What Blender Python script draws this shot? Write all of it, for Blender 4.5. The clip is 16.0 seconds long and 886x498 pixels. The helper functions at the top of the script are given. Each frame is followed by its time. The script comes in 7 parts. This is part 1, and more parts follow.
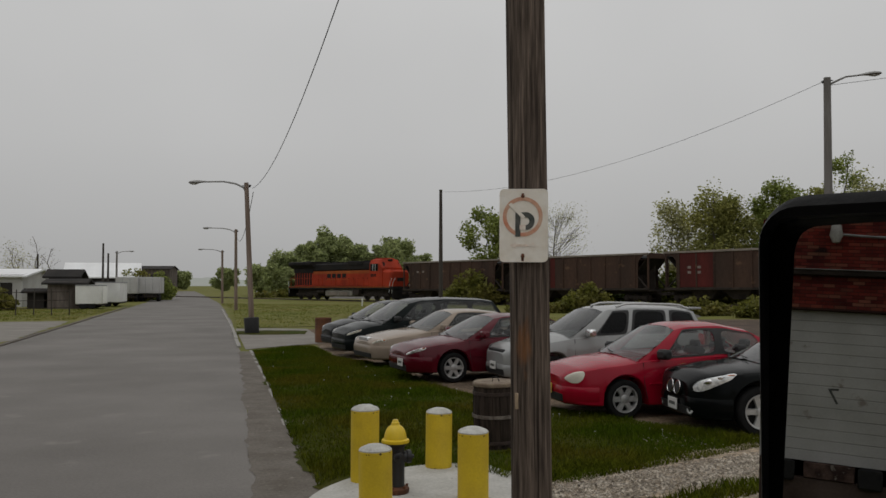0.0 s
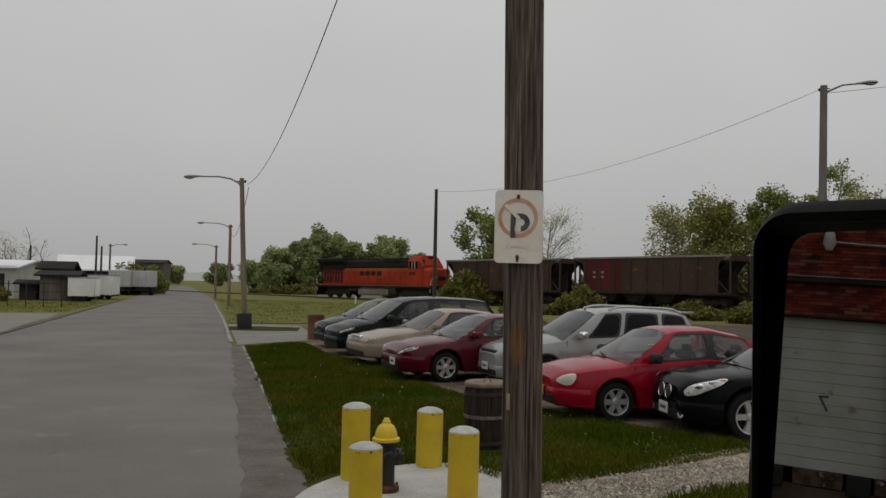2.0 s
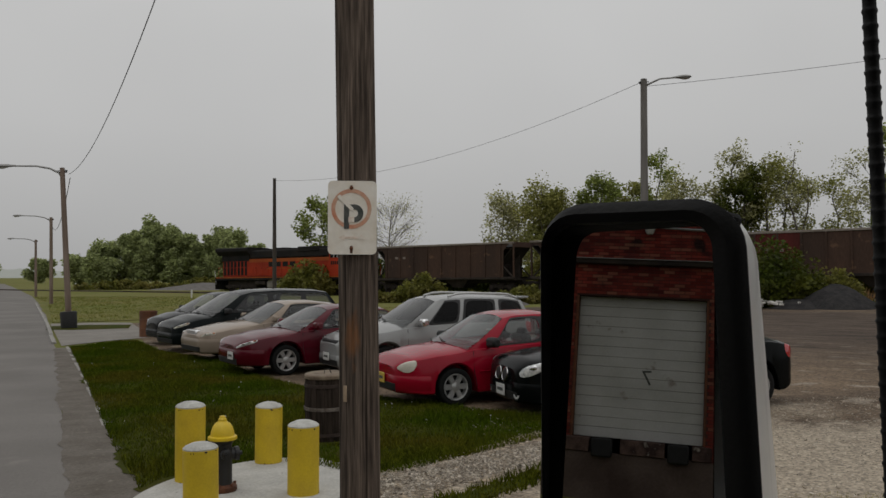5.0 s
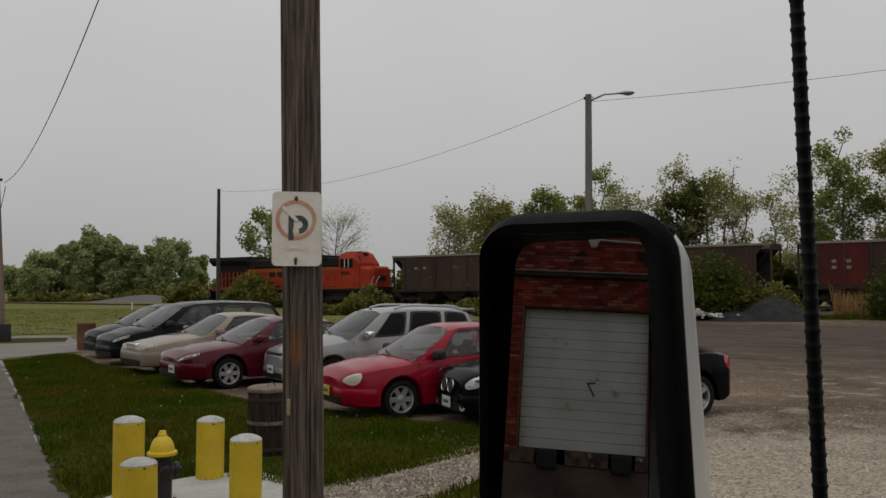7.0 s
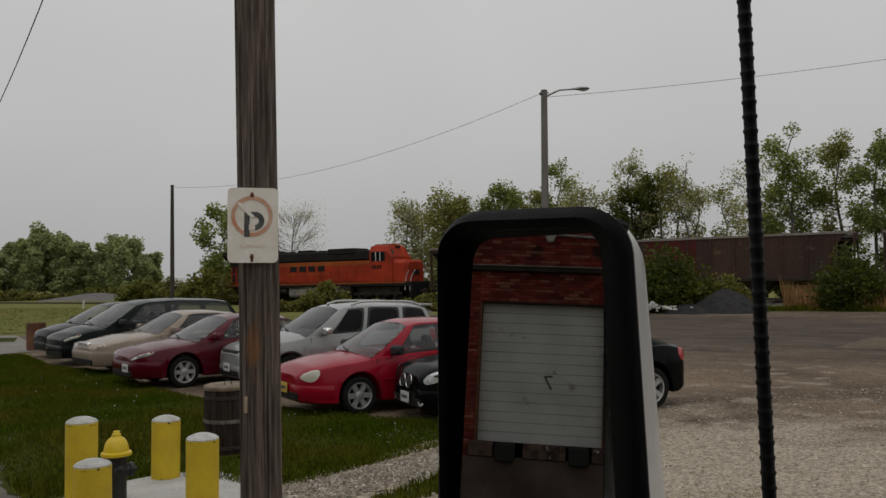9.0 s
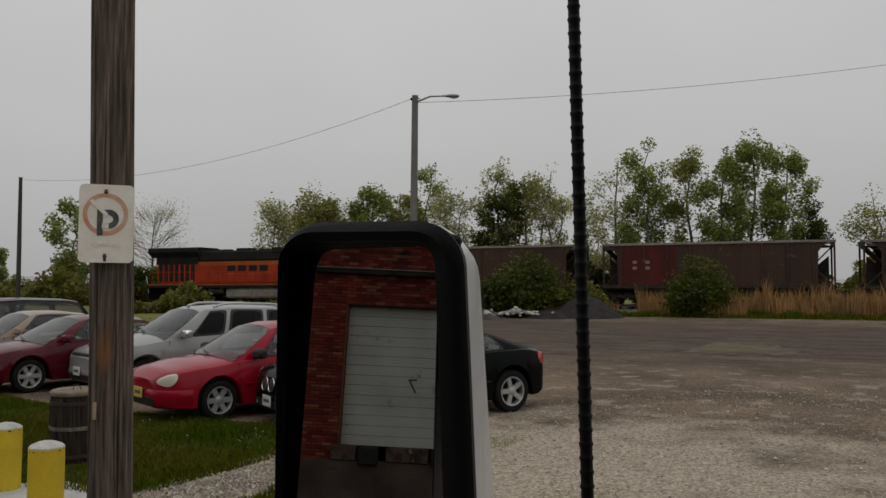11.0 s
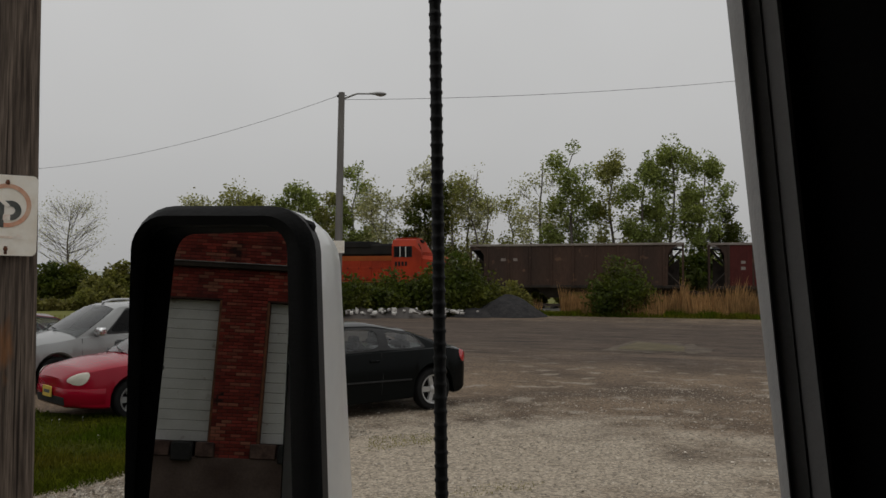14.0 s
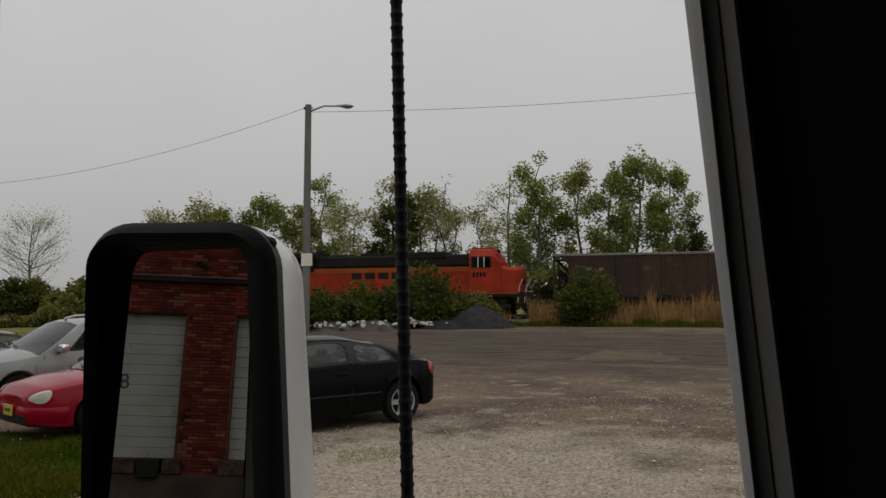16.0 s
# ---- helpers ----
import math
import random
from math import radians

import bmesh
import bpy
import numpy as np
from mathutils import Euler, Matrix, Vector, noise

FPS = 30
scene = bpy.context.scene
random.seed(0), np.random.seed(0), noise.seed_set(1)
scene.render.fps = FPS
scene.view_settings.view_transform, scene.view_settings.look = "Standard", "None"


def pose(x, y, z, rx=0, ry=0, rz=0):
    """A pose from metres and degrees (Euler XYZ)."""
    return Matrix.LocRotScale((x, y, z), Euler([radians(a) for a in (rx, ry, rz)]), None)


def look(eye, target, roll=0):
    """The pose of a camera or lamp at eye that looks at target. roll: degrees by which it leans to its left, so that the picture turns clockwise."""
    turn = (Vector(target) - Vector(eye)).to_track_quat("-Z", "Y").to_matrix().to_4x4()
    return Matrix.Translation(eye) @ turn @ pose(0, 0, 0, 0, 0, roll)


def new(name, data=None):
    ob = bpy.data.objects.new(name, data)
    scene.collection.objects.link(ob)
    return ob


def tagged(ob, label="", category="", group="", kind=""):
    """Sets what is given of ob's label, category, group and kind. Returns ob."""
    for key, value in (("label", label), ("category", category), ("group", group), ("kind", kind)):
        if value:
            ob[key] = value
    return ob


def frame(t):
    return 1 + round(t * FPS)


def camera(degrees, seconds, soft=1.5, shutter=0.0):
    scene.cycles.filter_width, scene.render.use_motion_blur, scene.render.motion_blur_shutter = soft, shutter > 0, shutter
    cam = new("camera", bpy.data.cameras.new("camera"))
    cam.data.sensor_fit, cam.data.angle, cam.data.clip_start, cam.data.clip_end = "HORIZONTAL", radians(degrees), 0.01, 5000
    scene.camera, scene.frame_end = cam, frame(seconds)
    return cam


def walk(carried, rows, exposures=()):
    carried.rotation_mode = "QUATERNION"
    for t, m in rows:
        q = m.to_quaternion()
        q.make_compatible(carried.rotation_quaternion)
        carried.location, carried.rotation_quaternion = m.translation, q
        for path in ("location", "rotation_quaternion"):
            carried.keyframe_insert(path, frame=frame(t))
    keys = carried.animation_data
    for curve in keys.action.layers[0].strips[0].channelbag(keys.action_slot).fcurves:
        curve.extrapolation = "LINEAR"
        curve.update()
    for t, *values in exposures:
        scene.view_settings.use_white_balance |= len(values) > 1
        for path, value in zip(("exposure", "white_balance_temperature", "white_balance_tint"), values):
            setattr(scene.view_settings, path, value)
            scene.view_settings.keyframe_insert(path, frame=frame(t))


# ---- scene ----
cam = camera(55.05, 16.0)
PATH = [
    (0.0, pose(0.000, 0.000, 2.050, 92.36, 0.00, 0.00)),
    (0.5, pose(0.005, 0.013, 2.051, 92.60, -0.57, -1.10)),
    (1.0, pose(-0.001, -0.004, 2.050, 92.63, -0.92, -1.04)),
    (1.5, pose(-0.003, -0.010, 2.050, 92.48, -1.06, -0.58)),
    (2.0, pose(-0.003, -0.006, 2.049, 92.34, -1.16, -0.43)),
    (2.5, pose(-0.006, -0.017, 2.048, 91.90, -1.27, -0.64)),
    (3.0, pose(0.017, 0.035, 2.054, 90.23, -1.80, -5.25)),
    (3.5, pose(0.034, 0.006, 2.070, 91.47, 1.39, -9.11)),
    (4.0, pose(0.043, 0.002, 2.065, 91.39, 0.43, -11.53)),
    (4.2, pose(0.044, 0.008, 2.067, 91.77, 0.42, -11.08)),
    (6.3, pose(0.049, 0.006, 2.062, 91.39, 0.14, -11.12)),
    (6.5, pose(0.044, -0.004, 2.063, 91.66, 0.56, -11.84)),
    (7.0, pose(0.055, 0.009, 2.063, 92.46, 0.22, -14.60)),
    (7.5, pose(0.052, 0.005, 2.063, 92.50, 0.62, -15.12)),
    (8.0, pose(0.052, 0.000, 2.065, 92.46, 0.80, -15.67)),
    (8.5, pose(0.051, -0.002, 2.065, 92.65, 0.82, -16.36)),
    (9.0, pose(0.052, 0.001, 2.064, 92.12, 0.71, -17.45)),
    (9.5, pose(0.052, -0.001, 2.067, 91.55, -0.66, -21.59)),
    (9.7, pose(0.055, -0.008, 2.068, 91.14, 0.20, -23.30)),
    (11.8, pose(0.069, -0.039, 2.071, 92.80, -0.45, -27.17)),
    (12.0, pose(0.069, -0.039, 2.071, 92.53, -0.46, -27.54)),
    (12.5, pose(0.117, -0.062, 2.069, 92.84, 0.32, -30.98)),
    (13.0, pose(0.130, -0.085, 2.069, 92.61, 1.30, -30.84)),
    (13.5, pose(0.127, -0.083, 2.064, 92.56, 0.29, -30.85)),
    (14.0, pose(0.123, -0.093, 2.057, 92.25, -0.52, -31.23)),
    (14.5, pose(0.125, -0.088, 2.060, 92.61, -0.16, -31.07)),
    (15.0, pose(0.122, -0.095, 2.059, 92.91, -0.26, -31.16)),
    (15.5, pose(0.117, -0.114, 2.057, 92.73, -0.58, -32.27)),
    (16.0, pose(0.132, -0.088, 2.061, 93.04, 0.12, -33.32)),
]
walk(cam, PATH)

# world and light: an even overcast sky --------------------------------
world = bpy.data.worlds.new("overcast")
scene.world = world
world.use_nodes = True
wn_ = world.node_tree
bg = wn_.nodes["Background"]
sky = wn_.nodes.new("ShaderNodeTexSky")
sky.sky_type, sky.sun_disc = "NISHITA", False
sky.sun_elevation, sky.sun_rotation, sky.dust_density, sky.air_density = radians(75), radians(210), 6.0, 1.5
grey = wn_.nodes.new("ShaderNodeHueSaturation")
grey.inputs["Saturation"].default_value = 0.03
cloud = wn_.nodes.new("ShaderNodeMix")
cloud.data_type = "RGBA"
cloud.inputs["Factor"].default_value = 0.93
cloud.inputs["B"].default_value = (5.02, 5.02, 5.0, 1)
wn_.links.new(sky.outputs[0], grey.inputs["Color"])
wn_.links.new(grey.outputs[0], cloud.inputs["A"])
wtc, wno, wmr, wmu = (wn_.nodes.new(k) for k in ("ShaderNodeTexCoord", "ShaderNodeTexNoise", "ShaderNodeMapRange", "ShaderNodeMix"))
wno.inputs["Scale"].default_value, wno.inputs["Detail"].default_value = 1.6, 4
wmr.inputs["To Min"].default_value, wmr.inputs["To Max"].default_value = 0.84, 1.14
wmu.data_type, wmu.blend_type = "RGBA", "MULTIPLY"
wmu.inputs["Factor"].default_value = 1
wn_.links.new(wtc.outputs["Generated"], wno.inputs["Vector"])
wn_.links.new(wno.outputs["Fac"], wmr.inputs["Value"])
wn_.links.new(cloud.outputs["Result"], wmu.inputs["A"])
wn_.links.new(wmr.outputs["Result"], wmu.inputs["B"])
dome, dxyz, dmul = wn_.nodes.new("ShaderNodeValToRGB"), wn_.nodes.new("ShaderNodeSeparateXYZ"), wn_.nodes.new("ShaderNodeMix")
for at_, v_ in ((0.0, 0.80), (0.06, 0.88), (0.16, 1.0)):
    el = dome.color_ramp.elements[0] if at_ == 0 else dome.color_ramp.elements.new(at_)
    el.position, el.color = at_, (v_, v_, v_, 1)
dome.color_ramp.elements[-1].color = (1.45, 1.45, 1.45, 1)
dmul.data_type, dmul.blend_type = "RGBA", "MULTIPLY"
dmul.inputs["Factor"].default_value = 1
wn_.links.new(wtc.outputs["Generated"], dxyz.inputs[0])
wn_.links.new(dxyz.outputs["Z"], dome.inputs["Fac"])
wn_.links.new(wmu.outputs["Result"], dmul.inputs["A"])
wn_.links.new(dome.outputs["Color"], dmul.inputs["B"])
wn_.links.new(dmul.outputs["Result"], bg.inputs["Color"])
bg.inputs["Strength"].default_value = 0.10
sun = new("sun", bpy.data.lights.new("sun", "SUN"))
sun.data.energy, sun.data.angle, sun.data.color = 0.3, radians(60), (1, 0.98, 0.95)
sun.matrix_basis = look((0, 0, 30), (4, 7, 0))

# materials ------------------------------------------------------------
def node_mat(name):
    m = bpy.data.materials.new(name)
    m.use_nodes = True
    nt = m.node_tree
    return m, nt, nt.nodes["Principled BSDF"]


def mat(name, col, rough=0.7, metal=0.0, var=0.25, scale=8.0, col2=None, bump=0.2, fine=60.0, stretch=(1, 1, 1), spots=None,
        island=0.0, coat=0.0, spec=0.5, amount=0.5):
    """A surface with two scales of colour variation and a fine relief."""
    m, nt, b = node_mat(name)
    N, L = nt.nodes.new, nt.links.new
    tc = N("ShaderNodeTexCoord")
    mp = N("ShaderNodeMapping")
    mp.inputs["Scale"].default_value = stretch
    L(tc.outputs["Object"], mp.inputs["Vector"])
    n1 = N("ShaderNodeTexNoise")
    n1.inputs["Scale"].default_value, n1.inputs["Detail"].default_value = scale, 6
    n2 = N("ShaderNodeTexNoise")
    n2.inputs["Scale"].default_value, n2.inputs["Detail"].default_value = fine, 3
    L(mp.outputs["Vector"], n1.inputs["Vector"])
    L(mp.outputs["Vector"], n2.inputs["Vector"])
    ramp = N("ShaderNodeMapRange")
    ramp.inputs["From Min"].default_value, ramp.inputs["From Max"].default_value = amount - 0.17, amount + 0.17
    L(n1.outputs["Fac"], ramp.inputs["Value"])
    mix = N("ShaderNodeMix")
    mix.data_type = "RGBA"
    c2 = col2 or tuple(c * (1 - var) for c in col)
    mix.inputs["A"].default_value, mix.inputs["B"].default_value = (*col, 1), (*c2, 1)
    L(ramp.outputs["Result"], mix.inputs["Factor"])
    hs = N("ShaderNodeHueSaturation")
    L(mix.outputs["Result"], hs.inputs["Color"])
    val = N("ShaderNodeMapRange")
    val.inputs["To Min"].default_value, val.inputs["To Max"].default_value = 1 - var, 1 + var
    L(n2.outputs["Fac"], val.inputs["Value"])
    out = val.outputs["Result"]
    if island:
        info = N("ShaderNodeNewGeometry")
        mul = N("ShaderNodeMapRange")
        mul.inputs["To Min"].default_value, mul.inputs["To Max"].default_value = 1 - island, 1 + island
        L(info.outputs["Random Per Island"], mul.inputs["Value"])
        mu = N("ShaderNodeMath")
        mu.operation = "MULTIPLY"
        L(out, mu.inputs[0])
        L(mul.outputs["Result"], mu.inputs[1])
        out = mu.outputs[0]
    L(out, hs.inputs["Value"])
    colour = hs.outputs["Color"]
    if spots:
        n3 = N("ShaderNodeTexNoise")
        n3.inputs["Scale"].default_value, n3.inputs["Detail"].default_value = spots[1], 8
        L(tc.outputs["Object"], n3.inputs["Vector"])
        r3 = N("ShaderNodeMapRange")
        r3.inputs["From Min"].default_value, r3.inputs["From Max"].default_value = spots[2], spots[2] + 0.08
        L(n3.outputs["Fac"], r3.inputs["Value"])
        m3 = N("ShaderNodeMix")
        m3.data_type = "RGBA"
        m3.inputs["B"].default_value = (*spots[0], 1)
        L(colour, m3.inputs["A"])
        L(r3.outputs["Result"], m3.inputs["Factor"])
        colour = m3.outputs["Result"]
    L(colour, b.inputs["Base Color"])
    rr = N("ShaderNodeMapRange")
    rr.inputs["To Min"].default_value, rr.inputs["To Max"].default_value = max(0.02, rough - 0.1), min(1, rough + 0.1)
    L(n1.outputs["Fac"], rr.inputs["Value"])
    L(rr.outputs["Result"], b.inputs["Roughness"])
    b.inputs["Metallic"].default_value = metal
    b.inputs["Coat Weight"].default_value = coat
    b.inputs["Coat Roughness"].default_value = 0.03
    b.inputs["Specular IOR Level"].default_value = spec
    if bump:
        bp = N("ShaderNodeBump")
        bp.inputs["Strength"].default_value, bp.inputs["Distance"].default_value = bump, 0.01
        L(n2.outputs["Fac"], bp.inputs["Height"])
        L(bp.outputs["Normal"], b.inputs["Normal"])
    return m


def glass_mat(name, tint, gloss=0.9, ior=1.9):
    m = bpy.data.materials.new(name)
    m.use_nodes = True
    nt = m.node_tree
    N, L = nt.nodes.new, nt.links.new
    tr = N("ShaderNodeBsdfTransparent")
    tr.inputs["Color"].default_value = (*tint, 1)
    gl = N("ShaderNodeBsdfGlossy")
    gl.inputs["Roughness"].default_value = 0.03
    gl.inputs["Color"].default_value = (gloss, gloss, gloss, 1)
    fr = N("ShaderNodeFresnel")
    fr.inputs["IOR"].default_value = ior
    mx = N("ShaderNodeMixShader")
    L(fr.outputs["Fac"], mx.inputs["Fac"])
    L(tr.outputs[0], mx.inputs[1])
    L(gl.outputs[0], mx.inputs[2])
    L(mx.outputs[0], nt.nodes["Material Output"].inputs["Surface"])
    return m


def paint(name, col, dirt=0.1, metal=0.3, coat=0.2):
    return mat(name, col, 0.16, metal * 0.15, dirt, 1.5, None, 0.0, 90, coat=0.0, spec=coat)


def leaf_mat(name, a, b):
    """Thin leaves that let some light through."""
    m = mat(name, a, 0.6, 0, 0.2, 0.35, b, 0, 3.0, island=0.45, spec=0.25)
    nt = m.node_tree
    p = nt.nodes["Principled BSDF"]
    tl, mx = nt.nodes.new("ShaderNodeBsdfTranslucent"), nt.nodes.new("ShaderNodeMixShader")
    nt.links.new(p.inputs["Base Color"].links[0].from_socket, tl.inputs["Color"])
    mx.inputs["Fac"].default_value = 0.45
    nt.links.new(p.outputs[0], mx.inputs[1])
    nt.links.new(tl.outputs[0], mx.inputs[2])
    nt.links.new(mx.outputs[0], nt.nodes["Material Output"].inputs["Surface"])
    return m


ASPHALT = mat("asphalt", (0.162, 0.149, 0.135), 0.75, 0, 0.3, 0.35, (0.120, 0.109, 0.098), 0.9, 32, spots=((0.180, 0.166, 0.148), 1.3, 0.64), spec=0.35)
ASPHALT_EDGE = mat("broken_asphalt", (0.150, 0.133, 0.115), 0.95, 0, 0.4, 2.2, (0.108, 0.094, 0.078), 1.0, 30, spots=((0.21, 0.19, 0.16), 9, 0.64), spec=0.15)
GRAVEL = mat("gravel", (0.185, 0.133, 0.088), 0.95, 0, 0.65, 0.45, (0.088, 0.064, 0.045), 1.0, 13, spots=((0.24, 0.20, 0.155), 1.6, 0.57), spec=0.2)


def stony(m, scale, low, high):
    """Single stones: each cell its own tone, with a rounded relief."""
    nt = m.node_tree
    N, L = nt.nodes.new, nt.links.new
    b = nt.nodes["Principled BSDF"]
    colour = b.inputs["Base Color"].links[0].from_socket
    tc, vor, sep, tone, mul = (N(k) for k in ("ShaderNodeTexCoord", "ShaderNodeTexVoronoi", "ShaderNodeSeparateColor", "ShaderNodeMapRange", "ShaderNodeMix"))
    vor.inputs["Scale"].default_value = scale
    L(tc.outputs["Object"], vor.inputs["Vector"])
    L(vor.outputs["Color"], sep.inputs[0])
    tone.inputs["To Min"].default_value, tone.inputs["To Max"].default_value = low, high
    L(sep.outputs[0], tone.inputs["Value"])
    mul.data_type, mul.blend_type = "RGBA", "MULTIPLY"
    mul.inputs["Factor"].default_value = 1
    L(colour, mul.inputs["A"])
    L(tone.outputs["Result"], mul.inputs["B"])
    L(mul.outputs["Result"], b.inputs["Base Color"])
    bp = N("ShaderNodeBump")
    bp.invert = True
    bp.inputs["Strength"].default_value, bp.inputs["Distance"].default_value = 0.8, 0.3 / scale
    L(vor.outputs["Distance"], bp.inputs["Height"])
    if b.inputs["Normal"].links:
        L(b.inputs["Normal"].links[0].from_socket, bp.inputs["Normal"])
    L(bp.outputs["Normal"], b.inputs["Normal"])


def lot_zones(m):
    """A damp dark band where vehicles cross the lot and paler loose gravel at its entrance, both with ragged edges."""
    nt = m.node_tree
    N, L = nt.nodes.new, nt.links.new
    b = nt.nodes["Principled BSDF"]
    colour = b.inputs["Base Color"].links[0].from_socket
    tc = N("ShaderNodeTexCoord")
    turn = N("ShaderNodeMapping")
    turn.inputs["Rotation"].default_value = (0, 0, -math.atan2(0.646, 0.763))
    L(tc.outputs["Object"], turn.inputs["Vector"])
    xyz = N("ShaderNodeSeparateXYZ")
    L(turn.outputs["Vector"], xyz.inputs[0])
    long = N("ShaderNodeMapping")
    long.inputs["Scale"].default_value = (0.45, 0.07, 1)
    L(turn.outputs["Vector"], long.inputs["Vector"])
    streak = N("ShaderNodeTexNoise")
    streak.inputs["Scale"].default_value, streak.inputs["Detail"].default_value, streak.inputs["Roughness"].default_value = 1.0, 8, 0.65
    L(long.outputs["Vector"], streak.inputs["Vector"])

    def math_node(op, a, c):
        n = N("ShaderNodeMath")
        n.operation = op
        for i, v in enumerate((a, c)):
            if isinstance(v, (int, float)):
                n.inputs[i].default_value = v
            else:
                L(v, n.inputs[i])
        return n.outputs[0]
    off = math_node("ABSOLUTE", math_node("SUBTRACT", xyz.outputs["X"], 34.2), 0)
    wavy = math_node("ADD", off, math_node("MULTIPLY", math_node("SUBTRACT", streak.outputs["Fac"], 0.5), 18.0))
    band = N("ShaderNodeMapRange")
    band.inputs["From Min"].default_value, band.inputs["From Max"].default_value = 15.0, 7.5
    band.inputs["To Max"].default_value = 0.92
    L(wavy, band.inputs["Value"])
    mud = N("ShaderNodeMix")
    mud.data_type = "RGBA"
    damp, dmix = N("ShaderNodeTexNoise"), N("ShaderNodeMix")
    damp.inputs["Scale"].default_value, damp.inputs["Detail"].default_value, damp.inputs["Roughness"].default_value = 5.0, 9, 0.75
    L(long.outputs["Vector"], damp.inputs["Vector"])
    dmix.data_type = "RGBA"
    dmix.inputs["A"].default_value, dmix.inputs["B"].default_value = (0.010, 0.008, 0.007, 1), (0.135, 0.098, 0.074, 1)
    sharp = N("ShaderNodeMapRange")
    sharp.inputs["From Min"].default_value, sharp.inputs["From Max"].default_value = 0.36, 0.66
    L(damp.outputs["Fac"], sharp.inputs["Value"])
    L(sharp.outputs["Result"], dmix.inputs["Factor"])
    L(dmix.outputs["Result"], mud.inputs["B"])
    L(colour, mud.inputs["A"])
    L(band.outputs["Result"], mud.inputs["Factor"])
    dist = N("ShaderNodeVectorMath")
    dist.operation = "DISTANCE"
    dist.inputs[1].default_value = (5.4, 8.0, 0)
    L(tc.outputs["Object"], dist.inputs[0])
    blot = N("ShaderNodeTexNoise")
    blot.inputs["Scale"].default_value, blot.inputs["Detail"].default_value = 0.9, 8
    L(tc.outputs["Object"], blot.inputs["Vector"])
    near = math_node("ADD", dist.outputs["Value"], math_node("MULTIPLY", math_node("SUBTRACT", blot.outputs["Fac"], 0.5), 9.0))
    pale = N("ShaderNodeMapRange")
    pale.inputs["From Min"].default_value, pale.inputs["From Max"].default_value = 5.0, 2.2
    pale.inputs["To Max"].default_value = 0.95
    L(near, pale.inputs["Value"])
    grain = N("ShaderNodeTexNoise")
    grain.inputs["Scale"].default_value, grain.inputs["Detail"].default_value = 38, 3
    L(tc.outputs["Object"], grain.inputs["Vector"])
    gr = N("ShaderNodeMix")
    gr.data_type = "RGBA"
    gr.inputs["A"].default_value, gr.inputs["B"].default_value = (0.12, 0.10, 0.075, 1), (0.54, 0.46, 0.355, 1)
    L(grain.outputs["Fac"], gr.inputs["Factor"])
    top = N("ShaderNodeMix")
    top.data_type = "RGBA"
    L(mud.outputs["Result"], top.inputs["A"])
    L(gr.outputs["Result"], top.inputs["B"])
    L(pale.outputs["Result"], top.inputs["Factor"])
    L(top.outputs["Result"], b.inputs["Base Color"])


lot_zones(GRAVEL)
stony(GRAVEL, 30, 0.6, 1.4)
PALE_GRAVEL = mat("pale_gravel", (0.34, 0.27, 0.19), 0.95, 0, 0.7, 5.0, (0.13, 0.10, 0.068), 1.0, 22, spots=((0.09, 0.085, 0.05), 2.2, 0.62))
stony(PALE_GRAVEL, 30, 0.5, 1.5)
STONE = mat("stone_chips", (0.46, 0.41, 0.34), 0.9, 0, 0.3, 6, (0.25, 0.215, 0.17), 0.3, 60, island=0.5)
DARK_SOIL = mat("dark_wet_dirt", (0.04, 0.034, 0.031), 0.75, 0, 0.4, 0.6, (0.068, 0.058, 0.05), 0.8, 14, spots=((0.14, 0.125, 0.105), 0.7, 0.64))
GROUND = mat("field", (0.115, 0.128, 0.026), 0.95, 0, 0.4, 0.12, (0.16, 0.145, 0.048), 0.8, 7, spec=0.1)
TURF = mat("turf", (0.030, 0.044, 0.004), 0.95, 0, 0.4, 1.2, (0.055, 0.05, 0.010), 0.9, 25, spec=0.05)
GRASS = mat("grass_blades", (0.048, 0.076, 0.003), 0.85, 0, 0.25, 0.55, (0.105, 0.086, 0.011), 0, 5, island=0.45, spec=0.03, amount=0.56)
FIELD_GRASS = mat("mown_grass_blades", (0.115, 0.14, 0.018), 0.85, 0, 0.25, 0.25, (0.18, 0.165, 0.04), 0, 5, island=0.4, spec=0.04)
WEED = mat("pale_weeds", (0.20, 0.20, 0.045), 0.9, 0, 0.25, 0.8, (0.26, 0.23, 0.08), 0, 5, island=0.4, spec=0.03)
DRIVE = mat("driveway_concrete", (0.205, 0.188, 0.165), 0.9, 0, 0.25, 0.9, (0.165, 0.15, 0.13), 0.6, 30, spots=((0.25, 0.235, 0.21), 1.8, 0.62))
SILL_STAINED = mat("stained_sill", (0.13, 0.085, 0.07), 0.9, 0, 0.4, 5, (0.035, 0.022, 0.02), 0.5, 30, spots=((0.36, 0.32, 0.28), 5, 0.66), spec=0.1)
DRY_GRASS = mat("dry_grass", (0.36, 0.205, 0.085), 0.85, 0, 0.2, 0.5, (0.22, 0.135, 0.06), 0, 5, island=0.5, spec=0.1)
CONCRETE = mat("concrete", (0.25, 0.235, 0.21), 0.85, 0, 0.2, 1.2, (0.25, 0.24, 0.225), 0.5, 40, spots=((0.15, 0.14, 0.12), 2.5, 0.66))
PAD = mat("pad_concrete", (0.46, 0.45, 0.42), 0.9, 0, 0.3, 3.0, (0.36, 0.35, 0.32), 0.8, 35, spots=((0.14, 0.12, 0.10), 16, 0.68))
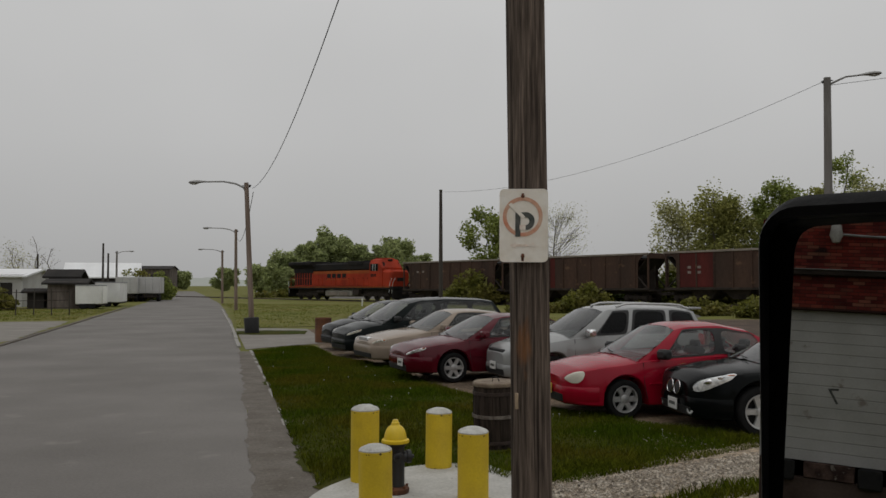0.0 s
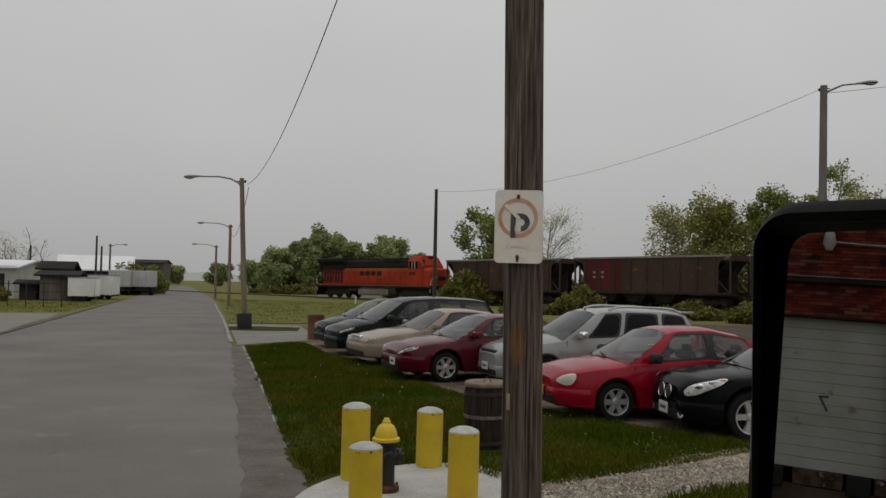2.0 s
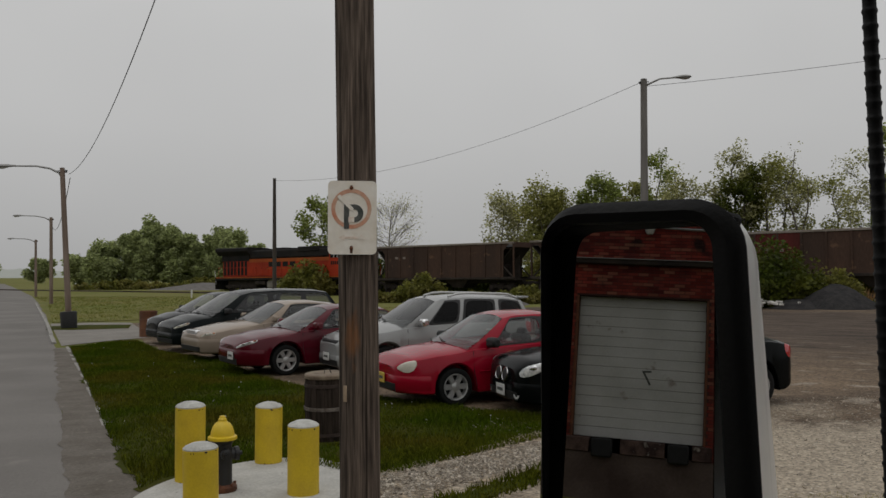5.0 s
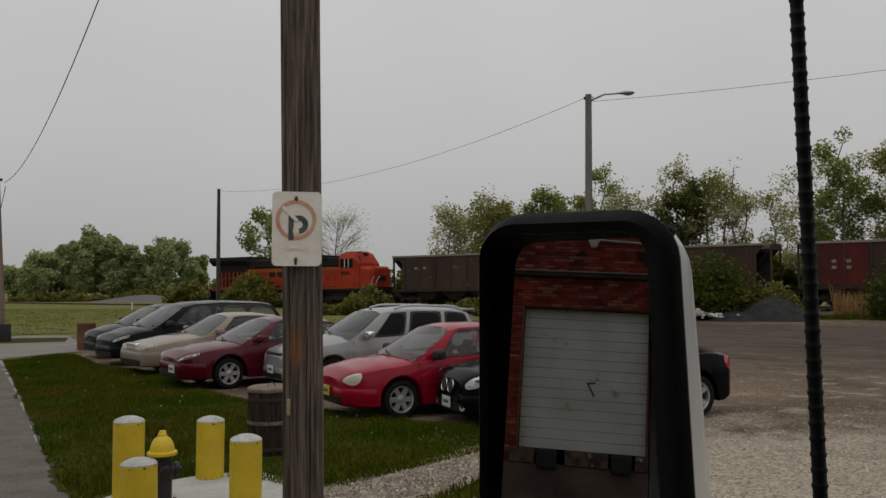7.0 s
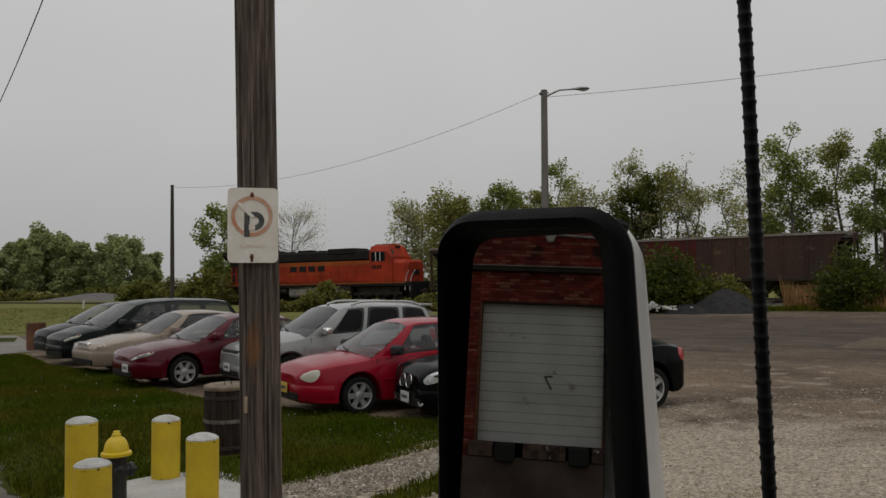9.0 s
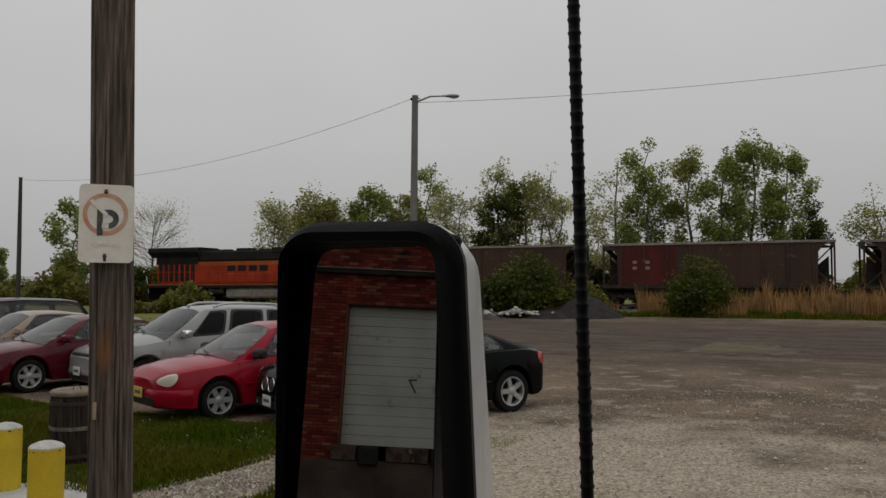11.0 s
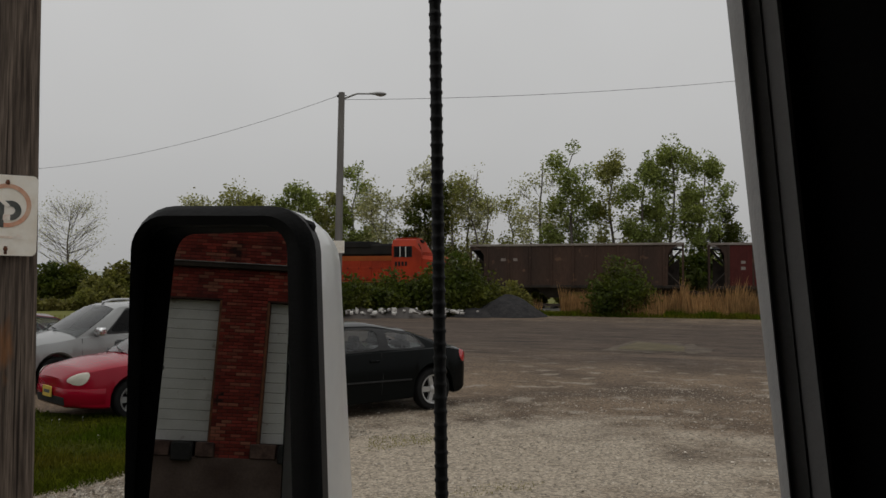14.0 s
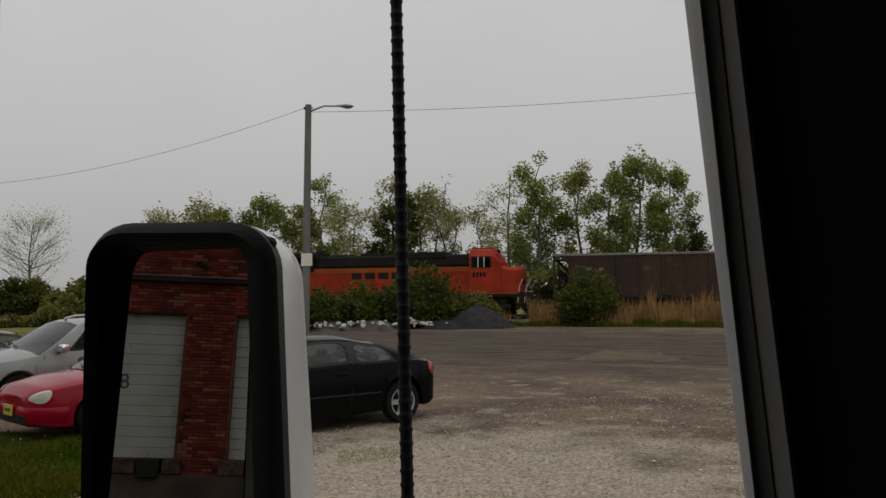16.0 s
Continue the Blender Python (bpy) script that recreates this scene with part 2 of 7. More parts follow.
WOOD = mat("weathered_wood", (0.172, 0.134, 0.107), 0.95, 0, 0.85, 40, (0.052, 0.040, 0.032), 1.0, 130, stretch=(1, 1, 0.045), spots=((0.22, 0.10, 0.04), 1.7, 0.71), spec=0.15)


def pole_grain(m):
    """Long dark drying cracks and one rust stain bleeding down the pole."""
    nt = m.node_tree
    N, L = nt.nodes.new, nt.links.new
    b = nt.nodes["Principled BSDF"]
    colour = b.inputs["Base Color"].links[0].from_socket
    tc, mp, n, r, mx = (N(k) for k in ("ShaderNodeTexCoord", "ShaderNodeMapping", "ShaderNodeTexNoise", "ShaderNodeMapRange", "ShaderNodeMix"))
    mp.inputs["Scale"].default_value = (1, 1, 0.012)
    L(tc.outputs["Object"], mp.inputs["Vector"])
    n.inputs["Scale"].default_value, n.inputs["Detail"].default_value = 42, 2
    L(mp.outputs["Vector"], n.inputs["Vector"])
    r.inputs["From Min"].default_value, r.inputs["From Max"].default_value = 0.58, 0.66
    r.inputs["To Max"].default_value = 0.85
    L(n.outputs["Fac"], r.inputs["Value"])
    mx.data_type = "RGBA"
    mx.inputs["B"].default_value = (0.016, 0.012, 0.01, 1)
    L(colour, mx.inputs["A"])
    L(r.outputs["Result"], mx.inputs["Factor"])
    sq, d, r2, n2, add, mx2 = (N(k) for k in ("ShaderNodeMapping", "ShaderNodeVectorMath", "ShaderNodeMapRange", "ShaderNodeTexNoise", "ShaderNodeMath", "ShaderNodeMix"))
    sq.inputs["Scale"].default_value = (1, 1, 0.32)
    L(tc.outputs["Object"], sq.inputs["Vector"])
    d.operation = "DISTANCE"
    d.inputs[1].default_value = (-0.045, -0.125, 1.66 * 0.32)
    L(sq.outputs["Vector"], d.inputs[0])
    n2.inputs["Scale"].default_value, n2.inputs["Detail"].default_value = 22, 6
    L(sq.outputs["Vector"], n2.inputs["Vector"])
    add.operation = "MULTIPLY_ADD"
    L(n2.outputs["Fac"], add.inputs[0])
    add.inputs[1].default_value = 0.09
    L(d.outputs["Value"], add.inputs[2])
    r2.inputs["From Min"].default_value, r2.inputs["From Max"].default_value = 0.105, 0.055
    r2.inputs["To Max"].default_value = 0.8
    L(add.outputs[0], r2.inputs["Value"])
    mx2.data_type = "RGBA"
    mx2.inputs["B"].default_value = (0.27, 0.11, 0.035, 1)
    L(mx.outputs["Result"], mx2.inputs["A"])
    L(r2.outputs["Result"], mx2.inputs["Factor"])
    L(mx2.outputs["Result"], b.inputs["Base Color"])


pole_grain(WOOD)
DARK_WOOD = mat("dark_wood", (0.055, 0.045, 0.038), 0.85, 0, 0.3, 6, (0.03, 0.025, 0.02), 0.6, 40, stretch=(1, 1, 0.05))
BARREL_WOOD = mat("old_staves", (0.014, 0.011, 0.009), 0.95, 0, 0.5, 16, (0.06, 0.045, 0.036), 0.8, 35, stretch=(1, 1, 0.1), spec=0.1)
RUST = mat("rust", (0.17, 0.06, 0.025), 0.85, 0.2, 0.35, 6, (0.08, 0.035, 0.02), 0.5, 40)
RUSTY_PAINT = mat("rusty_drum", (0.17, 0.07, 0.03), 0.75, 0.1, 0.3, 3, (0.09, 0.035, 0.02), 0.3, 30)
YELLOW = mat("yellow_paint", (0.62, 0.44, 0.015), 0.55, 0, 0.12, 5, (0.52, 0.36, 0.015), 0.25, 50, spots=((0.2, 0.13, 0.02), 7, 0.73))
CAP_CEMENT = mat("cap_cement", (0.5, 0.5, 0.47), 0.9, 0, 0.25, 9, (0.36, 0.35, 0.32), 0.6, 50)
CHIPPED = mat("chipped_edge", (0.03, 0.026, 0.02), 0.8, 0, 0.3, 12)
HYDRANT_BLACK = mat("hydrant_black", (0.012, 0.011, 0.012), 0.45, 0, 0.3, 8, None, 0.2, 40)
HYDRANT_YELLOW = mat("hydrant_yellow", (0.66, 0.46, 0.01), 0.4, 0, 0.1, 9, None, 0.1, 40)
GALV = mat("galvanised", (0.33, 0.34, 0.34), 0.5, 0.5, 0.2, 4, (0.22, 0.22, 0.22), 0.2, 40)
LAMP_GREY = mat("lamp_grey", (0.30, 0.30, 0.29), 0.55, 0.3, 0.2, 5, (0.2, 0.19, 0.18), 0.1, 40)
POLE_GREY = mat("grey_pole", (0.19, 0.18, 0.165), 0.75, 0.0, 0.25, 5, (0.12, 0.11, 0.1), 0.3, 40, stretch=(1, 1, 0.1))
POLE_BROWN = mat("brown_pole", (0.23, 0.175, 0.14), 0.8, 0.0, 0.3, 5, (0.13, 0.09, 0.065), 0.3, 40, stretch=(1, 1, 0.1))
CABLE = mat("cable", (0.045, 0.045, 0.047), 0.7, 0, 0.1, 5, None, 0)
SIGN_WHITE = mat("sign_white", (0.84, 0.80, 0.72), 0.5, 0, 0.07, 9, (0.74, 0.67, 0.56), 0.05, 30, spots=((0.5, 0.34, 0.2), 9, 0.74))
SIGN_RED = mat("faded_red", (0.58, 0.22, 0.12), 0.6, 0, 0.25, 12, (0.62, 0.42, 0.3), 0.05, 40)
SIGN_BLACK = mat("faded_black", (0.03, 0.04, 0.035), 0.6, 0, 0.3, 14, (0.1, 0.1, 0.09), 0, 40)
SIGN_PINK = mat("washed_red", (0.72, 0.57, 0.46), 0.6, 0, 0.2, 20, (0.80, 0.74, 0.65), 0)
TYRE = mat("tyre", (0.011, 0.011, 0.011), 0.9, 0, 0.25, 12, None, 0.2, 60, spec=0.2)
RIM = mat("alloy", (0.50, 0.50, 0.49), 0.35, 0.6, 0.15, 12, None, 0.02)
BLACK_TRIM = mat("black_trim", (0.008, 0.008, 0.008), 0.65, 0, 0.2, 10, None, 0.1, 60)
# wheel-well black, also used for the shade disc behind the spokes
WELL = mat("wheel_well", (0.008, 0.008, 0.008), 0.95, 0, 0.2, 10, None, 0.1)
SEAT_CLOTH = mat("seat_cloth", (0.045, 0.043, 0.042), 0.95, 0, 0.2, 20, None, 0.2, 60)
CHROME = mat("chrome", (0.7, 0.7, 0.7), 0.15, 0.95, 0.05, 10, None, 0)
LENS = mat("headlamp_lens", (0.92, 0.92, 0.90), 0.15, 0.25, 0.3, 14, (0.35, 0.36, 0.37), 0.1, 40, coat=1.0)
CLOUDY_LENS = mat("cloudy_lens", (0.62, 0.59, 0.50), 0.3, 0.0, 0.1, 14, None, 0.02, coat=0.5)
AMBER = mat("amber_lens", (0.55, 0.16, 0.03), 0.2, 0, 0.1, 20, None, 0, coat=1)
RED_LENS = mat("red_lens", (0.42, 0.01, 0.012), 0.2, 0, 0.1, 20, None, 0, coat=1)
PLATE_W = mat("plate_white", (0.6, 0.6, 0.58), 0.5, 0, 0.1, 20, None, 0)
PLATE_Y = mat("plate_yellow", (0.6, 0.42, 0.06), 0.5, 0, 0.1, 20, None, 0)
AUTO_GLASS = glass_mat("auto_glass", (0.60, 0.63, 0.62), 0.9, 1.6)
DARK_GLASS = glass_mat("dark_glass", (0.05, 0.055, 0.06), 0.8, 1.28)
LOCO_ORANGE = mat("loco_orange", (0.40, 0.034, 0.006), 0.65, 0, 0.15, 0.7, (0.24, 0.022, 0.006), 0.05, 20, spec=0.25)
LOCO_YELLOW = mat("loco_yellow", (0.33, 0.085, 0.011), 0.65, 0, 0.2, 0.7, (0.26, 0.05, 0.009), 0.03, 20, spec=0.25)
LOCO_BLACK = mat("loco_black", (0.010, 0.010, 0.011), 0.8, 0, 0.25, 0.9, (0.022, 0.019, 0.017), 0.1, 20, spec=0.15)
SOOT = mat("running_gear", (0.022, 0.018, 0.016), 0.9, 0, 0.3, 2, (0.048, 0.038, 0.031), 0.3, 20, spec=0.2)
TANK_GREY = mat("tank_grey", (0.24, 0.23, 0.2), 0.7, 0, 0.25, 1.5, (0.13, 0.115, 0.1), 0.1, 20)
RAIL_WHITE = mat("rail_white", (0.62, 0.62, 0.6), 0.5, 0, 0.1, 4, None, 0)
HOPPER_BROWN = mat("hopper_brown", (0.074, 0.042, 0.030), 0.85, 0.0, 0.35, 0.5, (0.046, 0.030, 0.024), 0.1, 12, stretch=(1, 1, 0.25), spec=0.2, spots=((0.13, 0.075, 0.05), 1.4, 0.62))
HOPPER_RED = mat("hopper_red", (0.120, 0.020, 0.018), 0.85, 0, 0.3, 0.5, (0.070, 0.017, 0.015), 0.1, 12, stretch=(1, 1, 0.25), spec=0.2)
HOPPER_DUST = mat("hopper_dust", (0.25, 0.22, 0.19), 0.9, 0, 0.25, 0.6, (0.15, 0.12, 0.10), 0.1, 12)
STENCIL = mat("stencil_white", (0.24, 0.20, 0.18), 0.8, 0, 0.3, 6, None, 0)
STEEL_RAIL = mat("steel_rail", (0.11, 0.085, 0.07), 0.5, 0.6, 0.2, 5, None, 0.1)
TIE = mat("tie_wood", (0.05, 0.04, 0.032), 0.9, 0, 0.3, 3, None, 0.4, 20)
BALLAST = mat("ballast", (0.13, 0.12, 0.11), 0.95, 0, 0.5, 1.5, (0.08, 0.072, 0.065), 1.0, 10)
COAL = mat("coal_heap", (0.022, 0.021, 0.022), 0.95, 0, 0.5, 3, (0.038, 0.036, 0.035), 1.0, 12, spec=0.1)
BARK = mat("bark", (0.11, 0.093, 0.076), 0.9, 0, 0.3, 3, (0.17, 0.15, 0.13), 0.6, 20, stretch=(1, 1, 0.2), spec=0.1)
LEAF_A = leaf_mat("leaf_mid", (0.275, 0.310, 0.075), (0.185, 0.225, 0.058))
LEAF_B = leaf_mat("leaf_yellowish", (0.340, 0.325, 0.095), (0.225, 0.235, 0.070))
LEAF_C = leaf_mat("leaf_pale", (0.440, 0.420, 0.200), (0.310, 0.312, 0.135))
# distant trees: haze put into a paler, greyer leaf colour
LEAF_FAR = leaf_mat("leaf_hazed", (0.36, 0.40, 0.175), (0.27, 0.31, 0.13))
SCRUB = leaf_mat("leaf_olive", (0.14, 0.15, 0.026), (0.19, 0.165, 0.045))
LEAF_D = leaf_mat("leaf_dark", (0.045, 0.070, 0.007), (0.100, 0.105, 0.013))
BRICK = mat("red_brick", (0.22, 0.036, 0.025), 0.95, 0, 0.45, 1.4, (0.085, 0.022, 0.019), 0.5, 40, spec=0.15)
MORTAR = mat("mortar", (0.075, 0.04, 0.034), 0.95, 0, 0.25, 4, (0.05, 0.03, 0.026), 0.4, 40, spec=0.1)
DOOR_WHITE = mat("dock_door_white", (0.50, 0.50, 0.48), 0.7, 0, 0.1, 1.2, (0.40, 0.40, 0.375), 0.03, 20, spots=((0.28, 0.25, 0.22), 3.6, 0.64), spec=0.2)
RUBBER = mat("rubber", (0.012, 0.012, 0.012), 0.9, 0, 0.2, 10, None, 0.2)
WALL_BASE = mat("dock_concrete", (0.125, 0.095, 0.08), 0.95, 0, 0.3, 1.0, (0.065, 0.045, 0.038), 0.4, 20, spec=0.1)
TRUCK_WHITE = mat("truck_white", (0.82, 0.82, 0.80), 0.35, 0, 0.04, 8, None, 0.02, 70, coat=0.4, spots=((0.2, 0.2, 0.19), 42, 0.735))
MIRROR_BLACK = mat("mirror_plastic", (0.009, 0.009, 0.009), 0.6, 0, 0.2, 30, None, 0.1, 250, spec=0.22)
CAB_GREY = mat("cab_grey", (0.34, 0.33, 0.325), 0.75, 0, 0.08, 12, None, 0.1, 200)
SEAL = mat("window_seal", (0.10, 0.097, 0.096), 0.85, 0, 0.15, 12, None, 0.1, 200, spec=0.2)
CAB_TRIM = mat("cab_trim", (0.17, 0.165, 0.162), 0.8, 0, 0.08, 12, None, 0.1, 200, spec=0.2)
# near-black colour carries the darkness of the cab interior
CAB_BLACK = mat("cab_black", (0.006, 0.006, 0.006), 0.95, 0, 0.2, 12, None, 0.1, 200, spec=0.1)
ROOF_METAL = mat("roof_metal", (0.78, 0.79, 0.79), 0.5, 0.0, 0.1, 0.4, (0.66, 0.66, 0.66), 0.1, 8)
SHED_GREY = mat("shed_grey", (0.17, 0.145, 0.13), 0.9, 0, 0.35, 1.6, (0.07, 0.057, 0.05), 0.2, 10, stretch=(1, 1, 0.2), spec=0.1)
SHED_DARK = mat("shed_dark", (0.020, 0.019, 0.018), 0.9, 0, 0.25, 0.5, (0.042, 0.037, 0.034), 0.2, 10, spec=0.15)
BOX_WHITE = mat("box_white", (0.78, 0.78, 0.76), 0.6, 0, 0.08, 0.8, (0.66, 0.66, 0.64), 0.05, 10)
TRAILER_GREY = mat("trailer_grey", (0.50, 0.50, 0.49), 0.6, 0.0, 0.12, 0.6, (0.40, 0.39, 0.38), 0.05, 10)
MIRROR_GLASS = node_mat("mirror_silver")[0]
_b = MIRROR_GLASS.node_tree.nodes["Principled BSDF"]
_b.inputs["Base Color"].default_value, _b.inputs["Metallic"].default_value, _b.inputs["Roughness"].default_value = (0.42, 0.42, 0.42, 1), 1, 0.0


# mesh tools -----------------------------------------------------------
class Shape:
    """Vertices and faces that grow into one mesh."""

    def __init__(self):
        self.v, self.f = [], []

    def add(self, verts, faces):
        o = len(self.v)
        self.v += [tuple(p) for p in verts]
        self.f += [tuple(o + i for i in f) for f in faces]
        return self

    def box(self, x0, x1, y0, y1, z0, z1, b=0.0, m=None):
        if b <= 0:
            vs = [(x, y, z) for z in (z0, z1) for y in (y0, y1) for x in (x0, x1)]
            fs = [(0, 2, 3, 1), (4, 5, 7, 6), (0, 1, 5, 4), (2, 6, 7, 3), (0, 4, 6, 2), (1, 3, 7, 5)]
        else:
            def ring(d, z):
                return [(x0 + d, y0 + b, z), (x0 + b, y0 + d, z), (x1 - b, y0 + d, z), (x1 - d, y0 + b, z),
                        (x1 - d, y1 - b, z), (x1 - b, y1 - d, z), (x0 + b, y1 - d, z), (x0 + d, y1 - b, z)]
            vs = ring(b, z0) + ring(0, z0 + b) + ring(0, z1 - b) + ring(b, z1)
            fs = [tuple(range(7, -1, -1)), tuple(range(24, 32))]
            for k in range(3):
                fs += [(k * 8 + i, k * 8 + (i + 1) % 8, k * 8 + 8 + (i + 1) % 8, k * 8 + 8 + i) for i in range(8)]
        if m is not None:
            vs = [m @ Vector(p) for p in vs]
        return self.add(vs, fs)

    def loft(self, rings, caps=True, closed=True):
        n = len(rings[0])
        vs = [p for r in rings for p in r]
        fs = []
        for k in range(len(rings) - 1):
            for i in range(n if closed else n - 1):
                j = (i + 1) % n
                fs.append((k * n + i, k * n + j, (k + 1) * n + j, (k + 1) * n + i))
        if caps:
            fs += [tuple(range(n - 1, -1, -1)), tuple(range((len(rings) - 1) * n, len(rings) * n))]
        return self.add(vs, fs)

    def tube(self, path, radii, n=8, caps=True):
        pts = [Vector(p) for p in path]
        if not hasattr(radii, "__len__"):
            radii = [radii] * len(pts)
        rings = []
        for i, p in enumerate(pts):
            d = (pts[min(i + 1, len(pts) - 1)] - pts[max(i - 1, 0)]).normalized()
            a = d.cross(Vector((0, 0, 1)) if abs(d.z) < 0.9 else Vector((0, 1, 0))).normalized()
            c = a.cross(d)
            rings.append([p + (a * math.cos(k * math.tau / n) - c * math.sin(k * math.tau / n)) * radii[i] for k in range(n)])
        return self.loft(rings, caps)

    def lathe(self, prof, n=24, m=None, caps=False):
        """Turn (radius, height) pairs about z."""
        rings = [[(r * math.cos(k * math.tau / n), r * math.sin(k * math.tau / n), z) for k in range(n)] for r, z in prof]
        if m is not None:
            rings = [[m @ Vector(p) for p in r] for r in rings]
        return self.loft(rings, caps)

    def quad(self, a, b, c, d):
        return self.add([a, b, c, d], [(0, 1, 2, 3)])

    def grid(self, fn, nu, nv):
        vs = [fn(i / nu, j / nv) for i in range(nu + 1) for j in range(nv + 1)]
        return self.add(vs, [(i * (nv + 1) + j, (i + 1) * (nv + 1) + j, (i + 1) * (nv + 1) + j + 1, i * (nv + 1) + j + 1)
                             for i in range(nu) for j in range(nv)])

    def mesh(self, name, material, smooth=40):
        me = bpy.data.meshes.new(name)
        me.from_pydata(self.v, [], self.f)
        me.materials.append(material)
        if smooth:
            me.polygons.foreach_set("use_smooth", [True] * len(me.polygons))
            me.set_sharp_from_angle(angle=radians(smooth))
        me.update()
        return me


def part(name, shape, material, parent, label="", m=None, smooth=40):
    ob = new(name, shape if isinstance(shape, bpy.types.Mesh) else shape.mesh(name, material, smooth))
    ob.parent = parent
    if m is not None:
        ob.matrix_basis = m
    return tagged(ob, label)


def thing(name, label, category, m=None, group="", shape=None, material=None, kind="", smooth=40):
    ob = new(name, shape.mesh(name, material, smooth) if shape else None)
    if m is not None:
        ob.matrix_basis = m
    return tagged(ob, label, category, group, kind)


rnd = random.Random(7)


def smooth01(x):
    x = min(1, max(0, x))
    return x * x * (3 - 2 * x)


# the railway's line: a point on it, its direction and its normal towards the road
TRACK_P, TRACK_A = Vector((-4.407, 95.436)), radians(-47.38)
TRACK_U = Vector((math.cos(TRACK_A), math.sin(TRACK_A)))
TRACK_N = Vector((TRACK_U.y, -TRACK_U.x))


def track_sd(x, y):
    d = Vector((x, y)) - TRACK_P
    return d.dot(TRACK_U), d.dot(TRACK_N)


def rail_z(s):
    return 0.12 + 0.5 * smooth01((s + 20) / 100)


def height(x, y):
    """The ground rises gently towards the railway."""
    s, d = track_sd(x, y)
    return (rail_z(s) - 0.45) * smooth01(1 - (abs(d) - 3) / 22) if abs(d) < 25 and rail_z(s) > 0.45 else 0.0


def on_track(s, d, z=0.0):
    p = TRACK_P + TRACK_U * s + TRACK_N * d
    return Vector((p.x, p.y, z))


# ground, road and kerbs -----------------------------------------------
def strip(a, b, nu, nv, lift, rough_edge=0.0, seed=1):
    """A sheet between two polylines, draped on the ground."""
    def along(poly, t):
        pts = [Vector(p) for p in poly]
        ls = [(pts[i + 1] - pts[i]).length for i in range(len(pts) - 1)]
        d = t * sum(ls)
        for i, l in enumerate(ls):
            if d <= l or i == len(ls) - 1:
                return pts[i].lerp(pts[i + 1], min(1, d / l))
            d -= l

    def fn(u, v):
        pa, pb = along(a, u), along(b, u)
        p = pa.lerp(pb, v)
        if rough_edge and (v == 0 or v == 1):
            w = noise.noise(Vector((p.x * 1.3, p.y * 1.3, seed))) + 0.6 * noise.noise(Vector((p.x * 4, p.y * 4, seed)))
            p = p + (pb - pa).normalized() * w * rough_edge
        return (p.x, p.y, height(p.x, p.y) + lift)
    return Shape().grid(fn, nu, nv)


def ground_sheet():
    def warp(t):
        t = 2 * t - 1
        return 60 * t + 2940 * t ** 7
    def fn(u, v):
        x, y = warp(u) + 10, warp(v) + 40
        return (x, y, height(x, y) - 0.006)
    return Shape().grid(fn, 120, 120)


thing("ground", "flat weedy field running out to the horizon", "ground", shape=ground_sheet(), material=GROUND, kind="structure")
ROAD_R = [(9.0, -30), (3.9, -12), (0.75, 0), (-1.75, 8.24), (-2.37, 10.85), (-3.78, 16.6), (-6.15, 26), (-9.85, 40.2), (-17.6, 68.7), (-24.5, 93), (-42, 150), (-70, 240)]
ROAD_L = [(0.0, -32), (-4.2, -14), (-7.6, 0), (-9.6, 8), (-10.4, 11), (-12.0, 18), (-14.4, 27.5), (-18.4, 42), (-25.6, 68), (-32.5, 93), (-50, 150), (-79, 238)]
thing("road", "worn grey asphalt street with patched surface", "road", shape=strip(ROAD_R, ROAD_L, 160, 8, 0.004, 0.12), material=ASPHALT, kind="structure")
thing("road_shoulder", "crumbling asphalt edge strewn with grit", "road edge", kind="structure", material=ASPHALT_EDGE,
      shape=strip([(0.95, 0.4), (-1.05, 8.3), (-1.7, 10.9), (-3.15, 16.6), (-5.68, 26)], [(0.45, 0.2), (-1.82, 8.2), (-2.44, 10.8), (-3.84, 16.5), (-6.2, 25.9)], 420, 3, 0.009, 0.09, 5))
LOT_A = [(5.4, -16), (2.6, -6), (1.0, 1), (0.2, 5), (0.3, 7.0), (1.2, 8.9), (4.1, 11.2), (2.6, 13.0), (0.6, 15.0), (-0.7, 18.4), (-3.0, 24.0), (-4.3, 28.5), (-6.0, 32)]
LOT_B = [(90, -60), (66, -8), (52.5, 14.7), (44.5, 25.5), (38.8, 32.5), (32.3, 39.4), (25.4, 46.6), (17, 49), (12, 48.5), (8, 46), (4, 43), (-1, 40), (-6.5, 38.5)]
thing("gravel_lot", "wide gravel and dirt parking lot with muddy patches", "parking lot", shape=strip(LOT_A, LOT_B, 120, 80, 0.005, 0.25, 3), material=GRAVEL, kind="structure")
thing("puddle", "shallow muddy puddle ringed with pale silt", "puddle", kind="structure", material=mat("muddy_water", (0.105, 0.08, 0.035), 0.6, 0, 0.3, 1.6, (0.075, 0.06, 0.03), 0.05, 12, spec=0.15),
      shape=strip([(18.9, 20.2), (19.0, 19.4), (19.4, 18.8), (20.1, 18.5)], [(21.4, 21.9), (21.9, 21.2), (21.8, 20.4), (21.3, 19.6)], 30, 6, 0.024, 0.4, 2))
thing("silt_ring", "pale dried silt around the puddle", "silt", kind="structure", material=mat("silt", (0.14, 0.115, 0.088), 0.9, 0, 0.45, 1.1, (0.085, 0.068, 0.055), 0.5, 12, spec=0.1),
      shape=strip([(18.2, 20.0), (18.3, 18.9), (18.9, 18.1), (20.2, 17.6)], [(21.9, 22.6), (22.6, 21.7), (22.4, 20.3), (21.9, 18.9)], 40, 6, 0.016, 0.8, 5))
